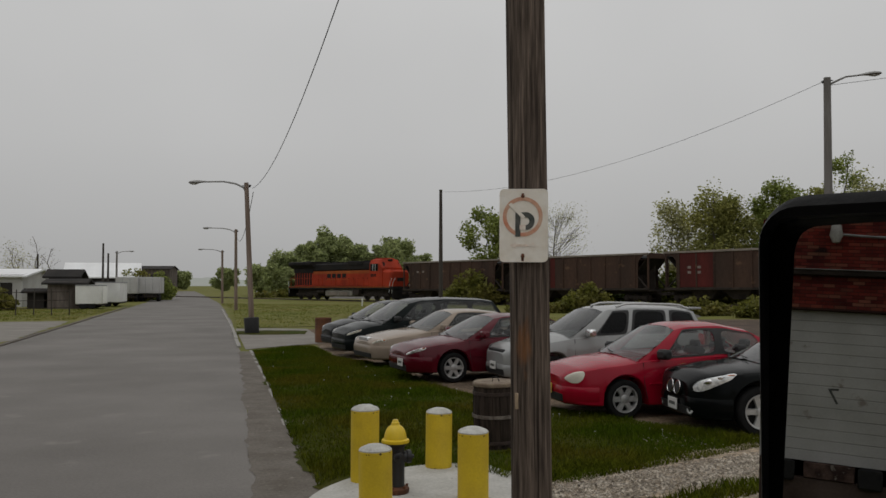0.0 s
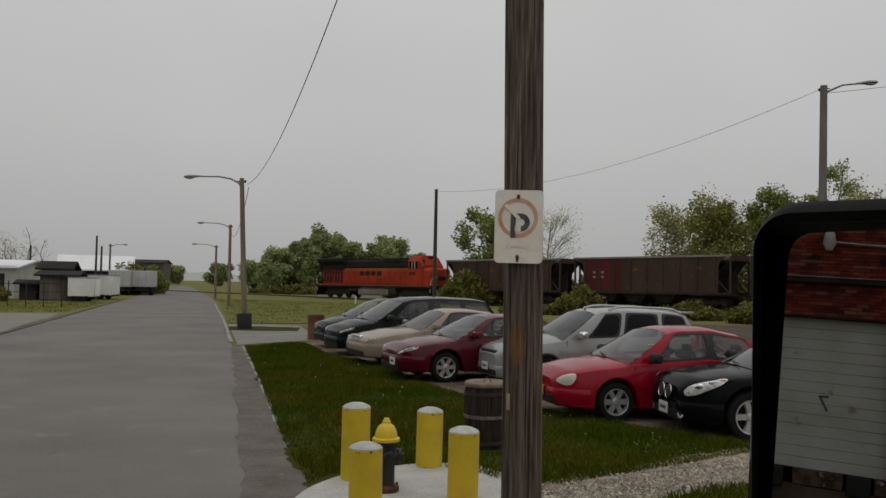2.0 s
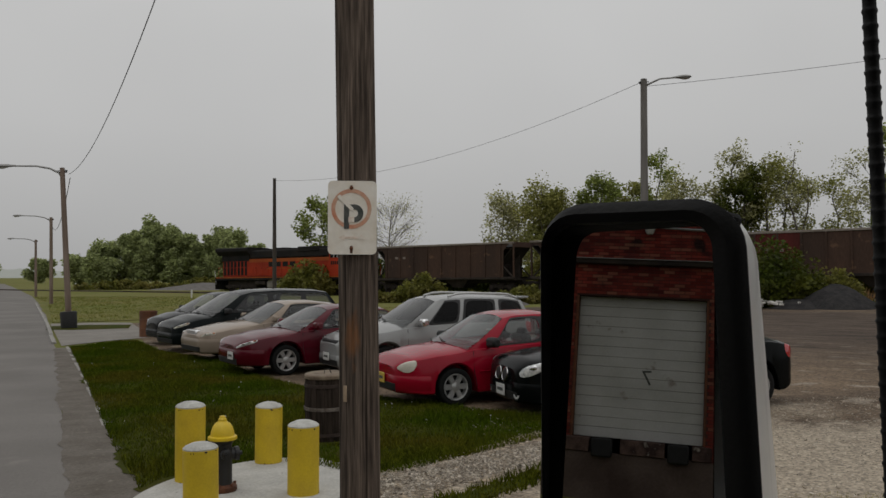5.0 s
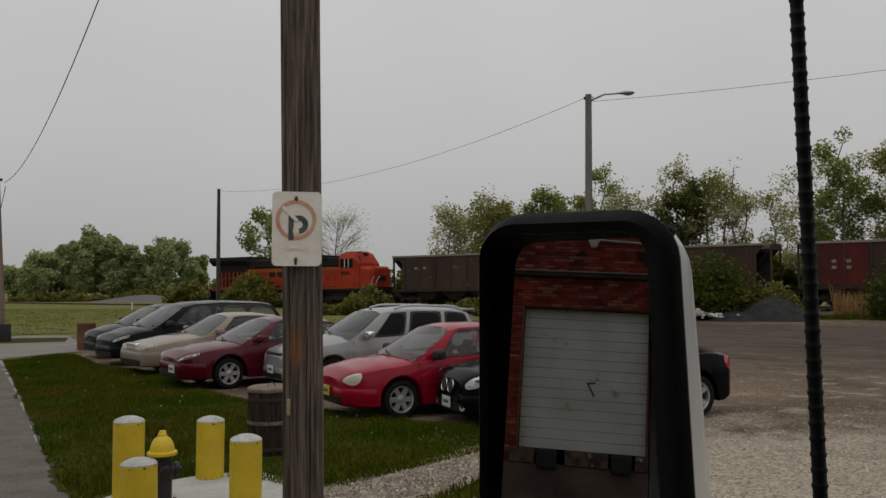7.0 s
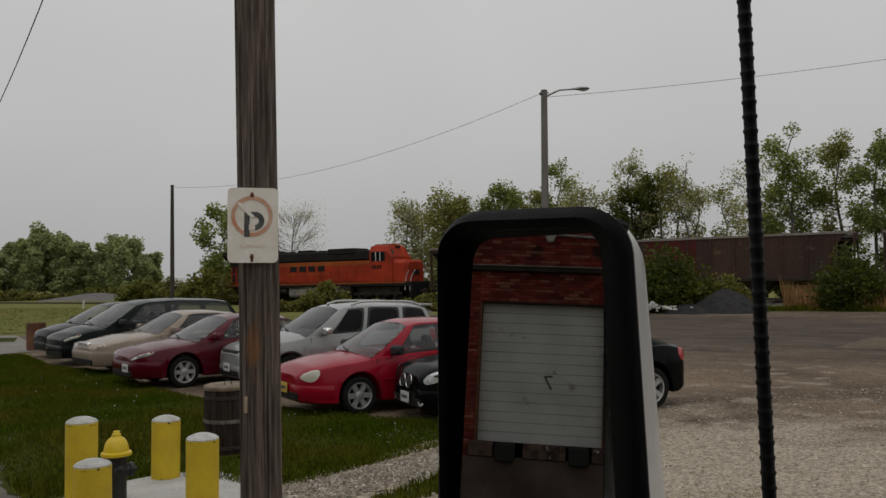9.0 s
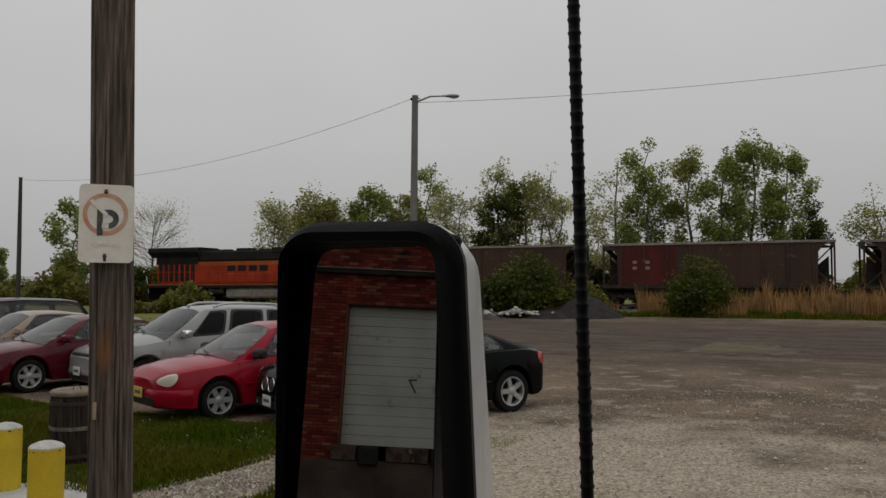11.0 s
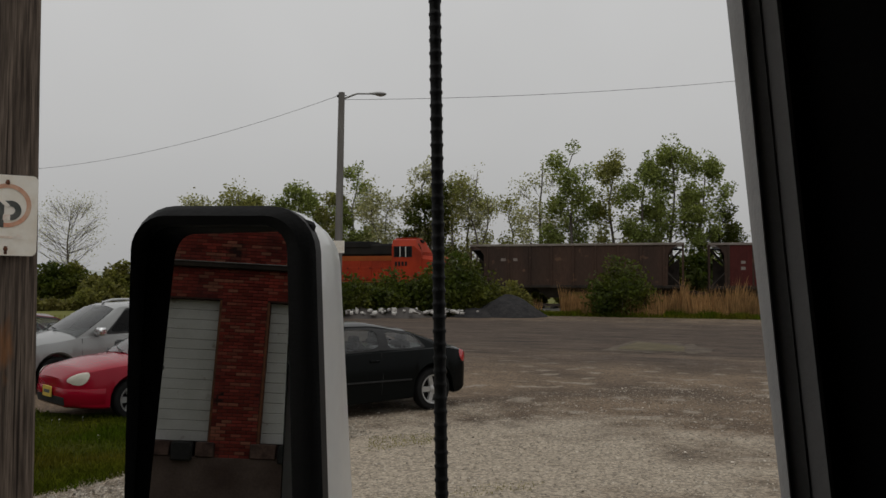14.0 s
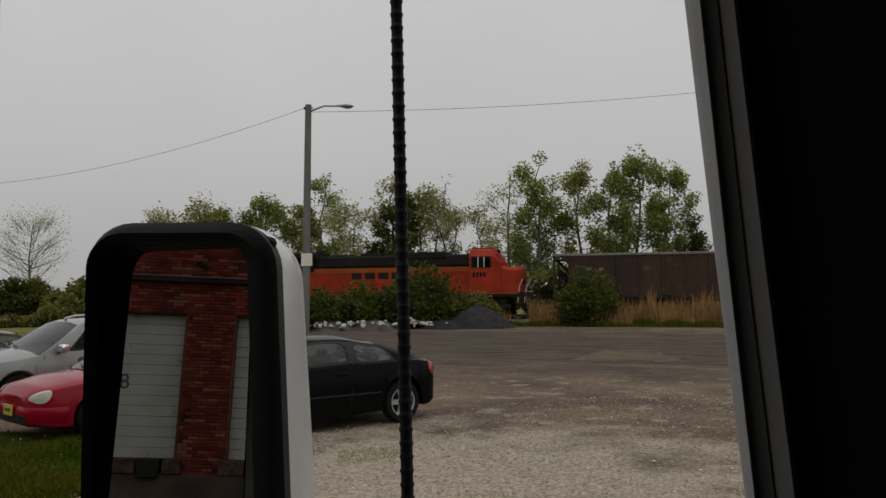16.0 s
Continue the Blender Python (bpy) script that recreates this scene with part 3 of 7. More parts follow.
thing("driveway", "pale concrete driveway crossing the verge", "driveway", kind="structure", material=DRIVE,
      shape=strip([(-6.15, 26.6), (-5.2, 28.2), (-4.0, 29.6)], [(-9.5, 39.0), (-8.0, 39.4), (-6.2, 38.9)], 10, 12, 0.012, 0.12, 4))
thing("gravel_entrance", "strip of loose pale gravel beside the grass", "gravel", kind="structure", material=PALE_GRAVEL,
      shape=strip([(0.62, 7.05), (1.5, 7.85), (2.85, 8.75), (4.6, 9.8)], [(0.7, 8.5), (1.2, 8.95), (2.1, 9.75), (4.0, 11.0)], 90, 8, 0.013, 0.3, 8))
VERGE_A = [(-1.22, 8.5), (-1.9, 10.9), (-3.35, 16.6), (-5.8, 26.1)]
VERGE_B = [(1.1, 9.0), (4.1, 11.15), (2.7, 13.1), (0.75, 15.2), (-0.3, 17.6), (-1.3, 21.0), (-3.2, 24.4), (-4.3, 28.2)]
thing("verge", "grass verge between the road and the parked cars", "verge", kind="structure", material=TURF, shape=strip(VERGE_A, VERGE_B, 120, 16, 0.016, 0.25, 6))
thing("verge_strip", "thin ragged grass strip in the gravel", "verge", kind="structure", material=TURF,
      shape=strip([(0.78, 6.6), (1.63, 7.4), (2.83, 8.3), (4.5, 9.3)], [(0.72, 6.9), (1.55, 7.7), (2.75, 8.55), (4.35, 9.5)], 40, 4, 0.02, 0.15, 12))
thing("lamp_island", "small grass island around the lamp base", "verge", kind="structure", material=TURF,
      shape=strip([(-8.6, 34.6), (-7.4, 34.2), (-5.6, 34.6)], [(-8.9, 37.0), (-7.6, 37.4), (-5.9, 37.2)], 20, 4, 0.02, 0.2, 21))
thing("field_verge", "mown grass between the driveway and the railway", "verge", kind="structure", material=GROUND,
      shape=strip([(-9.6, 39.6), (-17.2, 69), (-24, 92)], [(8, 47), (1, 72), (-9, 90)], 30, 12, 0.02, 0.3, 13))
thing("left_verge", "patchy grass on the far side of the street", "verge", kind="structure", material=GROUND,
      shape=strip([(-14.7, 27.6), (-18.7, 42), (-25.9, 68), (-30, 82)], [(-30, 27), (-36, 42), (-45, 68), (-50, 82)], 30, 8, 0.02, 0.3, 14))
thing("far_verge", "green grass strip along the edge of the gravel lot", "verge", kind="structure", material=GROUND,
      shape=strip([(25.3, 46.8), (32.5, 39.6), (39.0, 32.7), (44.7, 25.7), (52.7, 14.7)], [(33, 55), (40, 46.5), (46, 39.5), (52, 33), (60, 24)], 40, 10, 0.022, 0.3, 15))


def kerb(name, pts, w, h, material, label):
    k = thing(name, label, "kerb", kind="structure")
    for i in range(len(pts) - 1):
        a, b = Vector((*pts[i], 0)), Vector((*pts[i + 1], 0))
        n = max(1, int((b - a).length / (0.6 if name == "kerb_1" else 1.8)))
        for j in range(n):
            if name == "kerb_1" and rnd.random() < 0.45:
                continue
            p, q = a.lerp(b, j / n), a.lerp(b, (j + 0.985) / n)
            d = (q - p).normalized()
            ang = math.degrees(math.atan2(d.y, d.x))
            s = Shape().box(0, (q - p).length, -w / 2, w / 2, -0.05, h + rnd.uniform(-0.012, 0.01), 0.015)
            part("kerb_stone", s, material, k, m=pose(p.x, p.y, 0, rnd.uniform(-1, 1), 0, ang + rnd.uniform(-0.8, 0.8)))
    return k


kerb("kerb_1", [(-1.98, 11.2), (-3.5, 17.2), (-5.9, 26.2)], 0.09, 0.022, CONCRETE, "low sunken concrete kerb half covered by grass")
kerb("kerb_2", [(-6.6, 27.6), (-10.3, 41.5), (-13.5, 53), (-17.9, 69)], 0.14, 0.05, CONCRETE, "low concrete kerb beside the street")
kerb("kerb_3", [(-14.6, 28), (-18.5, 42), (-22.5, 56), (-27.5, 74)], 0.2, 0.05, ASPHALT_EDGE, "crumbling kerb on the far side of the street")


# vegetation -----------------------------------------------------------
def inside(p, poly):
    c = False
    for i in range(len(poly)):
        (x1, y1), (x2, y2) = poly[i], poly[i - 1]
        if (y1 > p[1]) != (y2 > p[1]) and p[0] < (x2 - x1) * (p[1] - y1) / (y2 - y1) + x1:
            c = not c
    return c


def blades(name, label, poly, n, h, w, material, seed, lean=0.35, avoid=()):
    r = random.Random(seed)
    xs, ys = [p[0] for p in poly], [p[1] for p in poly]
    s = Shape()
    k = 0
    while k < n:
        x, y = r.uniform(min(xs), max(xs)), r.uniform(min(ys), max(ys))
        if not inside((x, y), poly) or any((x - a) ** 2 + (y - b) ** 2 < c * c for a, b, c in avoid):
            continue
        k += 1
        patch = 0.55 + 0.9 * max(0, noise.noise(Vector((x * 0.9, y * 0.9, seed))) + 0.35)
        hh, a = h * patch * r.uniform(0.5, 1.3), r.uniform(0, math.tau)
        dx, dy = math.cos(a), math.sin(a)
        lx, ly = r.gauss(0, lean) * hh, r.gauss(0, lean) * hh
        z = height(x, y)
        ww = w * r.uniform(0.7, 1.4)
        s.v += [(x - dx * ww, y - dy * ww, z), (x + dx * ww, y + dy * ww, z), (x + lx * 0.5 + dx * ww * 0.6, y + ly * 0.5 + dy * ww * 0.6, z + hh * 0.6), (x + lx, y + ly, z + hh)]
        o = len(s.v)
        s.f += [(o - 4, o - 3, o - 2), (o - 4, o - 2, o - 1)]
    return thing(name, label, "grass", shape=s, material=material, kind="stuff", smooth=0)


BOLLARDS = [(-0.80, 8.78, 0.79), (-0.05, 9.45, 0.66), (-0.58, 7.42, 0.64), (0.28, 8.03, 0.69)]
HYDRANT = (-0.46, 8.28)
avoid = [(x, y, 0.2) for x, y, _ in BOLLARDS] + [(-0.25, 8.45, 1.0), (0.62, 10.6, 0.25)]
VERGE_POLY = VERGE_A + VERGE_B[::-1]
blades("grass", "dense uncut green grass on the verge", VERGE_POLY, 120000, 0.085, 0.0065, GRASS, 3, avoid=avoid)
blades("grass", "ragged grass fringe along the gravel", [(0.9, 8.75), (1.3, 8.8), (2.3, 9.5), (4.3, 10.95), (4.4, 11.4), (3.9, 11.5), (2.0, 10.1), (0.9, 9.2)], 7000, 0.07, 0.006, GRASS, 4, 0.5)
blades("grass", "ragged grass tufts in the gravel", [(0.73, 6.5), (1.63, 7.3), (2.83, 8.2), (4.5, 9.3), (4.35, 9.6), (2.72, 8.62), (1.52, 7.75), (0.68, 7.0)], 2800, 0.08, 0.008, GRASS, 5, avoid=[(0.45, 5.3, 0.2)])
blades("grass", "thin weeds sprouting from the gravel", [(4.7, 9.2), (5.7, 9.3), (6.3, 9.9), (5.2, 10.1)], 900, 0.025, 0.005, WEED, 6)
blades("grass", "mossy weeds in the gravel", [(3.2, 6.9), (3.7, 6.75), (4.4, 6.85), (5.3, 6.7), (5.7, 6.95), (5.0, 7.2), (4.3, 7.1), (3.5, 7.3)], 900, 0.022, 0.004, WEED, 16)
blades("grass", "mown grass beside the railway", [(-9.6, 39.6), (-17, 69), (-23, 88), (-9, 84), (0, 66), (8, 48)], 30000, 0.07, 0.022, FIELD_GRASS, 8)
blades("grass", "green grass along the lot edge", [(25.3, 46.9), (32.4, 39.8), (38.9, 32.9), (44.7, 25.7), (46.2, 27.3), (40.2, 35.2), (33.9, 42.2), (26.6, 48.8)], 16000, 0.3, 0.022, GRASS, 9)
blades("dry_grass", "tall dry tan reeds in front of the railway", [(34.0, 41.5), (39, 35.5), (45, 28), (52, 20), (54, 22), (47, 31), (41, 38.5), (36, 44)], 15000, 1.4, 0.022, DRY_GRASS, 10, 0.12)
blades("dry_grass", "dry stalks beneath the bushes", [(20, 47), (25, 47.5), (33, 43), (35, 44.5), (27, 51.5), (21, 51)], 2500, 0.9, 0.03, DRY_GRASS, 11, 0.15)
thing("street_apron", "cracked pale concrete apron on the far side of the street", "apron", kind="structure", material=DRIVE,
      shape=strip([(-14.7, 27.0), (-16.3, 33.3), (-20.3, 46.5)], [(-34, 27), (-34, 35), (-31, 43.0)], 40, 10, 0.028, 0.35, 19))
blades("grass", "rough grass on the far side of the street", [(-20.9, 48), (-26, 68), (-40, 68), (-33, 44.5)], 16000, 0.08, 0.022, FIELD_GRASS, 12)


def leaves(s, r, c, rad, n, size, squash=0.8):
    for _ in range(n):
        d = Vector((r.gauss(0, 1), r.gauss(0, 1), r.gauss(0, 1)))
        p = c + d.normalized() * rad * r.uniform(0.25, 1) ** 0.5 * Vector((1, 1, squash)).length / 1.62
        a, b = Vector((r.gauss(0, 1), r.gauss(0, 1), r.gauss(0, 0.6))).normalized(), Vector((r.gauss(0, 1), r.gauss(0, 1), r.gauss(0, 1)))
        b = (b - a * b.dot(a)).normalized()
        k = size * r.uniform(0.6, 1.3)
        o = len(s.v)
        s.v += [tuple(p - a * k), tuple(p + b * k * 0.6), tuple(p + a * k), tuple(p - b * k * 0.6)]
        s.f.append((o, o + 1, o + 2, o + 3))


def tree(bearing, dist, top, spread, leaf, label, seed, dens=1.0, clear=0.3, clumps=70, size=0.17, sparse=0.0, stems=1, base=None):
    """A tapered trunk, forking limbs and a crown of many leaf clumps with gaps."""
    r = random.Random(seed)
    x, y = math.sin(radians(bearing)) * dist, math.cos(radians(bearing)) * dist
    z0 = height(x, y) - 0.05 if base is None else base
    h = 2.05 + (top + 0.004) * dist - z0
    t = thing("tree", label, "tree", pose(x, y, z0))
    trunk, crown = Shape(), Shape()
    tips = []
    for k in range(stems):
        ox = (k - (stems - 1) / 2) * spread * 0.55 / max(1, stems - 1) if stems > 1 else 0
        hh = h * (r.uniform(0.75, 1) if k else 1)
        path = [Vector((ox * 0.5 + r.gauss(0, 0.04) * i + ox * i / 12, r.gauss(0, 0.04) * i, hh * 0.93 * i / 7)) for i in range(8)]
        rad = 0.0125 * h * (0.75 if stems > 1 else 1)
        trunk.tube(path, [rad * (1 - i / 8) + 0.015 for i in range(8)], 7)
        for i in range(int(12 + clumps / 6 / stems)):
            f = r.uniform(clear, 0.95)
            j = min(6, int(f * 7))
            p = path[j].lerp(path[j + 1], f * 7 - j)
            a = r.uniform(0, math.tau)
            width = spread * (0.45 if stems > 1 else 1) * math.sin(math.pi * min(1, 0.16 + 0.8 * (f - clear) / (1 - clear))) ** 0.7
            ln = width * r.uniform(0.55, 1.0)
            e = p + Vector((math.cos(a) * ln, math.sin(a) * ln, ln * r.uniform(0.25, 0.9)))
            e.z = min(e.z, hh)
            m = p.lerp(e, 0.5) + Vector((0, 0, -0.06 * ln))
            trunk.tube([p, m, e], [rad * 0.4 * (1.1 - f), rad * 0.25 * (1.1 - f), 0.012], 5)
            tips += [e, m.lerp(e, 0.4), p.lerp(e, r.uniform(0.6, 0.9)) + Vector((r.gauss(0, 0.3), r.gauss(0, 0.3), r.gauss(0, 0.3)))]
            for _ in range(2):
                q = e + Vector((r.gauss(0, 0.5), r.gauss(0, 0.5), r.uniform(0, 0.8))) * (0.1 * spread + 0.25)
                trunk.tube([m, q], [rad * 0.12, 0.008], 4, False)
                tips.append(q)
        tips.append(path[-1] + Vector((0, 0, 0.04 * h)))
    for q in tips:
        if r.random() < sparse:
            continue
        leaves(crown, r, q, spread * r.uniform(0.14, 0.32) + 0.18, int(62 * dens * r.uniform(0.4, 1.5)), size * 0.68)
    part("trunk", trunk, BARK, t)
    part("crown", crown, leaf, t, smooth=0)
    return t


def bush(x, y, rx, ry, h, leaf, label, seed, n=60, size=0.13, name="bush"):
    r = random.Random(seed)
    t = thing(name, label, "bush", pose(x, y, height(x, y) - 0.03))
    stems, crown = Shape(), Shape()
    for _ in range(n):
        a, q = r.uniform(0, math.tau), r.uniform(0, 1) ** 0.6
        top = h * (1 - 0.65 * q ** 2) * r.uniform(0.55, 1.05)
        e = Vector((math.cos(a) * rx * q, math.sin(a) * ry * q, top))
        stems.tube([(e.x * 0.5, e.y * 0.5, 0), (e.x * 0.8, e.y * 0.8, top * 0.5), e], [0.025, 0.018, 0.008], 4, False)
        for f in (1.0, 0.72, 0.42, 0.18):
            leaves(crown, r, Vector((e.x * (0.6 + 0.4 * f), e.y * (0.6 + 0.4 * f), top * f)), 0.2 + 0.14 * h * r.uniform(0.7, 1.3), int(34 * r.uniform(0.6, 1.3)), size)
    part("stem", stems, BARK, t)
    part("crown", crown, leaf, t, smooth=0)
    return t


# trees behind and in front of the railway: bearing, distance, rise per metre, spread
tree(-7.4, 150, 0.060, 4.2, LEAF_FAR, "broad green tree in hazy distance beyond the railway", 1, 1.3, 0.12, 110, 0.42, stems=2)
tree(-9.9, 150, 0.024, 4.2, LEAF_FAR, "rounded green tree in the distance", 2, 1.3, 0.1, 90, 0.42)
tree(-11.8, 155, 0.010, 3.6, LEAF_FAR, "low green tree in the distance", 3, 1.3, 0.05, 80, 0.42)
tree(-5.6, 160, 0.018, 3.5, LEAF_FAR, "low green tree in the distance", 4, 1.3, 0.05, 80, 0.42)
tree(-2.9, 140, 0.043, 4.0, LEAF_FAR, "small rounded green tree beyond the track", 5, 1.3, 0.08, 70, 0.4)
for b, top, w, k in ((-8.7, 0.044, 3.0, 51), (-6.3, 0.048, 3.4, 52), (-5.0, 0.038, 3.2, 53), (-4.0, 0.039, 3.2, 54), (-10.9, 0.014, 3.0, 55), (-1.7, 0.028, 2.8, 56)):
    tree(b, 146, top, w, LEAF_FAR, "green tree in a dense row beyond the railway", k, 1.5, 0.06, 90, 0.42, stems=2)
tree(-14.3, 260, 0.009, 4.0, LEAF_FAR, "far hazy tree at the road's end", 6, 1.3, 0.03, 70, 0.55)
tree(-17.3, 320, 0.006, 4.2, LEAF_FAR, "far hazy tree at the road's end", 7, 1.3, 0.03, 70, 0.6)
tree(-18.4, 240, 0.008, 3.2, LEAF_FAR, "far dark tree beside the street", 8, 1.3, 0.03, 70, 0.6)
tree(2.9, 96, 0.083, 3.3, LEAF_A, "leafy green tree behind the hopper cars", 9, 1.1, 0.2, 80, 0.26)
tree(7.5, 100, 0.080, 4.4, LEAF_C, "nearly bare tree with sparse small leaves", 10, 0.14, 0.22, 420, 0.12, 0.1, 1)
tree(15.6, 84, 0.092, 3.4, LEAF_C, "thin pale-leaved tree behind the train", 11, 0.7, 0.2, 90, 0.2, 0.2, 2)
tree(18.4, 80, 0.110, 4.0, LEAF_B, "spreading yellowish-green tree behind the train", 12, 1.2, 0.12, 130, 0.2, 0.0, 3)
tree(21.7, 82, 0.108, 2.9, LEAF_A, "rounded green tree behind the train", 13, 1.2, 0.15, 90, 0.22)
tree(25.4, 78, 0.136, 2.2, LEAF_A, "slim tree with an upright crown", 14, 0.9, 0.3, 60, 0.19, 0.15)
tree(27.0, 74, 0.118, 2.8, LEAF_C, "thin pale-leaved tree with open crown", 15, 0.55, 0.2, 90, 0.16, 0.2, 2)
tree(24.3, 80, 0.105, 2.2, LEAF_B, "low yellowish tree behind the lamp pole", 16, 1.0, 0.2, 60, 0.2)
tree(30.0, 74, 0.143, 2.0, LEAF_C, "tall thin tree with pale upper leaves", 17, 0.7, 0.25, 60, 0.17, 0.15)
tree(30.6, 73, 0.112, 2.4, LEAF_D, "dense dark green tree", 18, 1.2, 0.1, 70, 0.2)
tree(32.0, 74, 0.132, 2.3, LEAF_B, "slender tree with open yellowish crown", 19, 0.9, 0.2, 70, 0.17, 0.1)
tree(33.9, 74, 0.138, 2.6, LEAF_C, "almost bare young tree with thin branches", 20, 0.3, 0.2, 110, 0.14, 0.45, 2)
tree(33.0, 76, 0.118, 2.4, LEAF_B, "slender tree with open yellowish crown", 21, 0.9, 0.15, 70, 0.17, 0.1)
tree(36.3, 74, 0.098, 2.6, LEAF_B, "low loose-crowned tree behind the train", 22, 0.7, 0.1, 70, 0.17, 0.2, 2)
tree(37.9, 70, 0.146, 2.3, LEAF_C, "airy pale-leaved tree with thin branches", 23, 0.6, 0.2, 80, 0.16, 0.2)
tree(39.9, 68, 0.161, 2.5, LEAF_A, "tall full green cottonwood behind the train", 24, 1.3, 0.12, 120, 0.17)
tree(42.6, 70, 0.152, 2.0, LEAF_B, "tall cottonwood with a loose open crown", 25, 0.9, 0.2, 80, 0.17, 0.1)
tree(44.5, 68, 0.148, 2.1, LEAF_A, "tall cottonwood with a loose open crown", 26, 1.0, 0.2, 80, 0.17, 0.1)
tree(46.4, 68, 0.162, 2.4, LEAF_A, "tall green cottonwood with a full crown", 27, 1.2, 0.18, 110, 0.17)
tree(48.4, 68, 0.148, 1.9, LEAF_A, "tall green cottonwood behind the train", 28, 1.0, 0.2, 80, 0.17, 0.1)
tree(49.5, 70, 0.085, 1.6, LEAF_D, "small dark young tree behind the train", 29, 0.9, 0.1, 45, 0.16)
tree(53.4, 70, 0.098, 2.0, LEAF_B, "small young tree with open crown", 30, 0.7, 0.1, 55, 0.15)
bush(20.5, 44.6, 2.7, 1.6, 2.3, LEAF_D, "dense dark green bush before the railway", 31, 80)
bush(23.9, 44.2, 2.4, 1.6, 2.5, LEAF_D, "dense green bush overgrowing the rubble", 32, 70)
bush(27.2, 43.4, 3.0, 1.9, 3.5, LEAF_D, "tall dense green bush beside the dark heap", 33, 130)
bush(31.3, 43.6, 1.7, 1.2, 2.0, SCRUB, "green bush beside the dark heap", 34, 45)
bush(36.0, 38.3, 2.2, 1.6, 3.3, LEAF_D, "loose olive-green bush among dry reeds", 35, 75, 0.12)
blades("dry_grass", "dry reeds around the foot of the bush", [(33.6, 39.3), (36.8, 35.6), (38.4, 37.0), (35.2, 40.6)], 1800, 1.0, 0.02, DRY_GRASS, 18, 0.14)
bush(51.5, 23.5, 2.2, 1.6, 2.9, LEAF_D, "green bush among dry reeds", 36, 60)
bush(10.3, 60.0, 1.8, 1.4, 1.9, SCRUB, "yellowish bush before the hopper cars", 37, 45)
bush(6.8, 61, 2.6, 1.6, 0.8, SCRUB, "low green scrub before the railway", 38, 50)
bush(12.8, 57, 2.6, 1.6, 0.75, SCRUB, "low green scrub before the railway", 39, 50)
bush(16.5, 55, 2.4, 1.4, 1.0, SCRUB, "low green scrub before the railway", 40, 45)
bush(19.6, 50.6, 2.2, 1.5, 1.5, SCRUB, "green bush before the railway", 41, 50)
bush(3.4, 84, 3.0, 2.0, 3.2, SCRUB, "dark scrub beside the railway", 42, 60, 0.2)
bush(12.0, 92, 4.5, 2.5, 3.4, SCRUB, "dark scrub beyond the railway", 43, 70, 0.22)
bush(-2.0, 112, 5.0, 3, 2.6, SCRUB, "low scrub beyond the railway", 44, 70, 0.25)
bush(-9.0, 128, 6.0, 3, 1.5, SCRUB, "low scrub beyond the railway", 45, 70, 0.28)
bush(-22, 130, 7.0, 4, 1.2, SCRUB, "low scrub beyond the railway", 46, 70, 0.28)
for k in range(16):
    p = on_track(14 + 7.5 * k, -7.5 - 2 * math.sin(k * 2.1))
    bush(p.x, p.y, 4.6, 2.2, (4.0 if k > 2 else 3.2) + 0.4 * math.sin(k * 1.7), (LEAF_D, SCRUB)[k % 2], "dense scrub on the far side of the railway", 70 + k, 80, 0.24)


def far_treeline():
    """Woods at the edge of sight closing the fields, their haze put into a grey glow."""
    r = random.Random(88)
    top, pts = 0, []
    for k in range(421):
        a = radians(-48 + 0.25 * k)
        h = 9 + 5 * noise.noise(Vector((k * 0.035, 1.5, 0))) + 2.6 * noise.noise(Vector((k * 0.22, 4.5, 0))) + r.uniform(-0.6, 0.6)
        pts.append((900 * math.sin(a), 900 * math.cos(a), h))
    s = Shape()
    s.loft([[(x, y, -1) for x, y, h in pts], [(x, y, h) for x, y, h in pts]], caps=False, closed=False)
    m, nt, b = node_mat("haze_glow_woods")
    # flat grey-green plus emission: distance haze painted into the woods
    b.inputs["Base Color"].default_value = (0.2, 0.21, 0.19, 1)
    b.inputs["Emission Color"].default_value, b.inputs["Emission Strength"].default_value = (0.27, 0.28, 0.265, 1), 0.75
    return thing("backdrop", "grey-green woods along the horizon, haze put into their glow", "backdrop", shape=s, material=m, kind="structure", smooth=0)


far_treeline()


def dandelions(poly, n, seed):
    r = random.Random(seed)
    s, k = Shape(), 0
    while k < n:
        x, y = r.uniform(-6, 4.2), r.uniform(8.5, 28)
        if not inside((x, y), poly):
            continue
        k += 1
        h, q = r.uniform(0.06, 0.13), r.uniform(0.006, 0.012)
        s.tube([(x, y, 0.02), (x + r.gauss(0, 0.01), y, h)], 0.001, 3, False)
        s.lathe([(0, -q), (q * 0.8, -q * 0.5), (q, 0.2 * q), (q * 0.6, q * 0.8), (0, q)], 6, pose(x, y, h))
    return thing("dandelions", "pale dandelion heads dotted over the verge", "flower", shape=s, material=CAP_CEMENT, kind="stuff")


dandelions(VERGE_POLY, 28, 17)


# poles, sign, bollards, hydrant, barrels ------------------------------
def no_parking_pole():
    r = random.Random(5)
    rings = []
    for i in range(60):
        z = -0.1 + 10.6 * i / 59
        x, rad = 0.004 + 0.006 * math.sin(z * 1.1) - 0.006 * (z - 2), 0.130 - 0.0010 * z
        ring = []
        for k in range(36):
            a = k * math.tau / 36
            crack = 0.010 * max(0, noise.noise(Vector((k * 1.7, z * 0.16, 3)))) + 0.004 * noise.noise(Vector((k * 3.1, z * 0.6, 9)))
            ring.append((x + (rad - crack) * math.cos(a), (rad - crack) * math.sin(a), z))
        rings.append(ring)
    return thing("utility_pole", "weathered grey-brown wooden utility pole with long cracks", "utility pole", pose(0.545, 5.44, 0),
                 shape=Shape().loft(rings), material=WOOD)


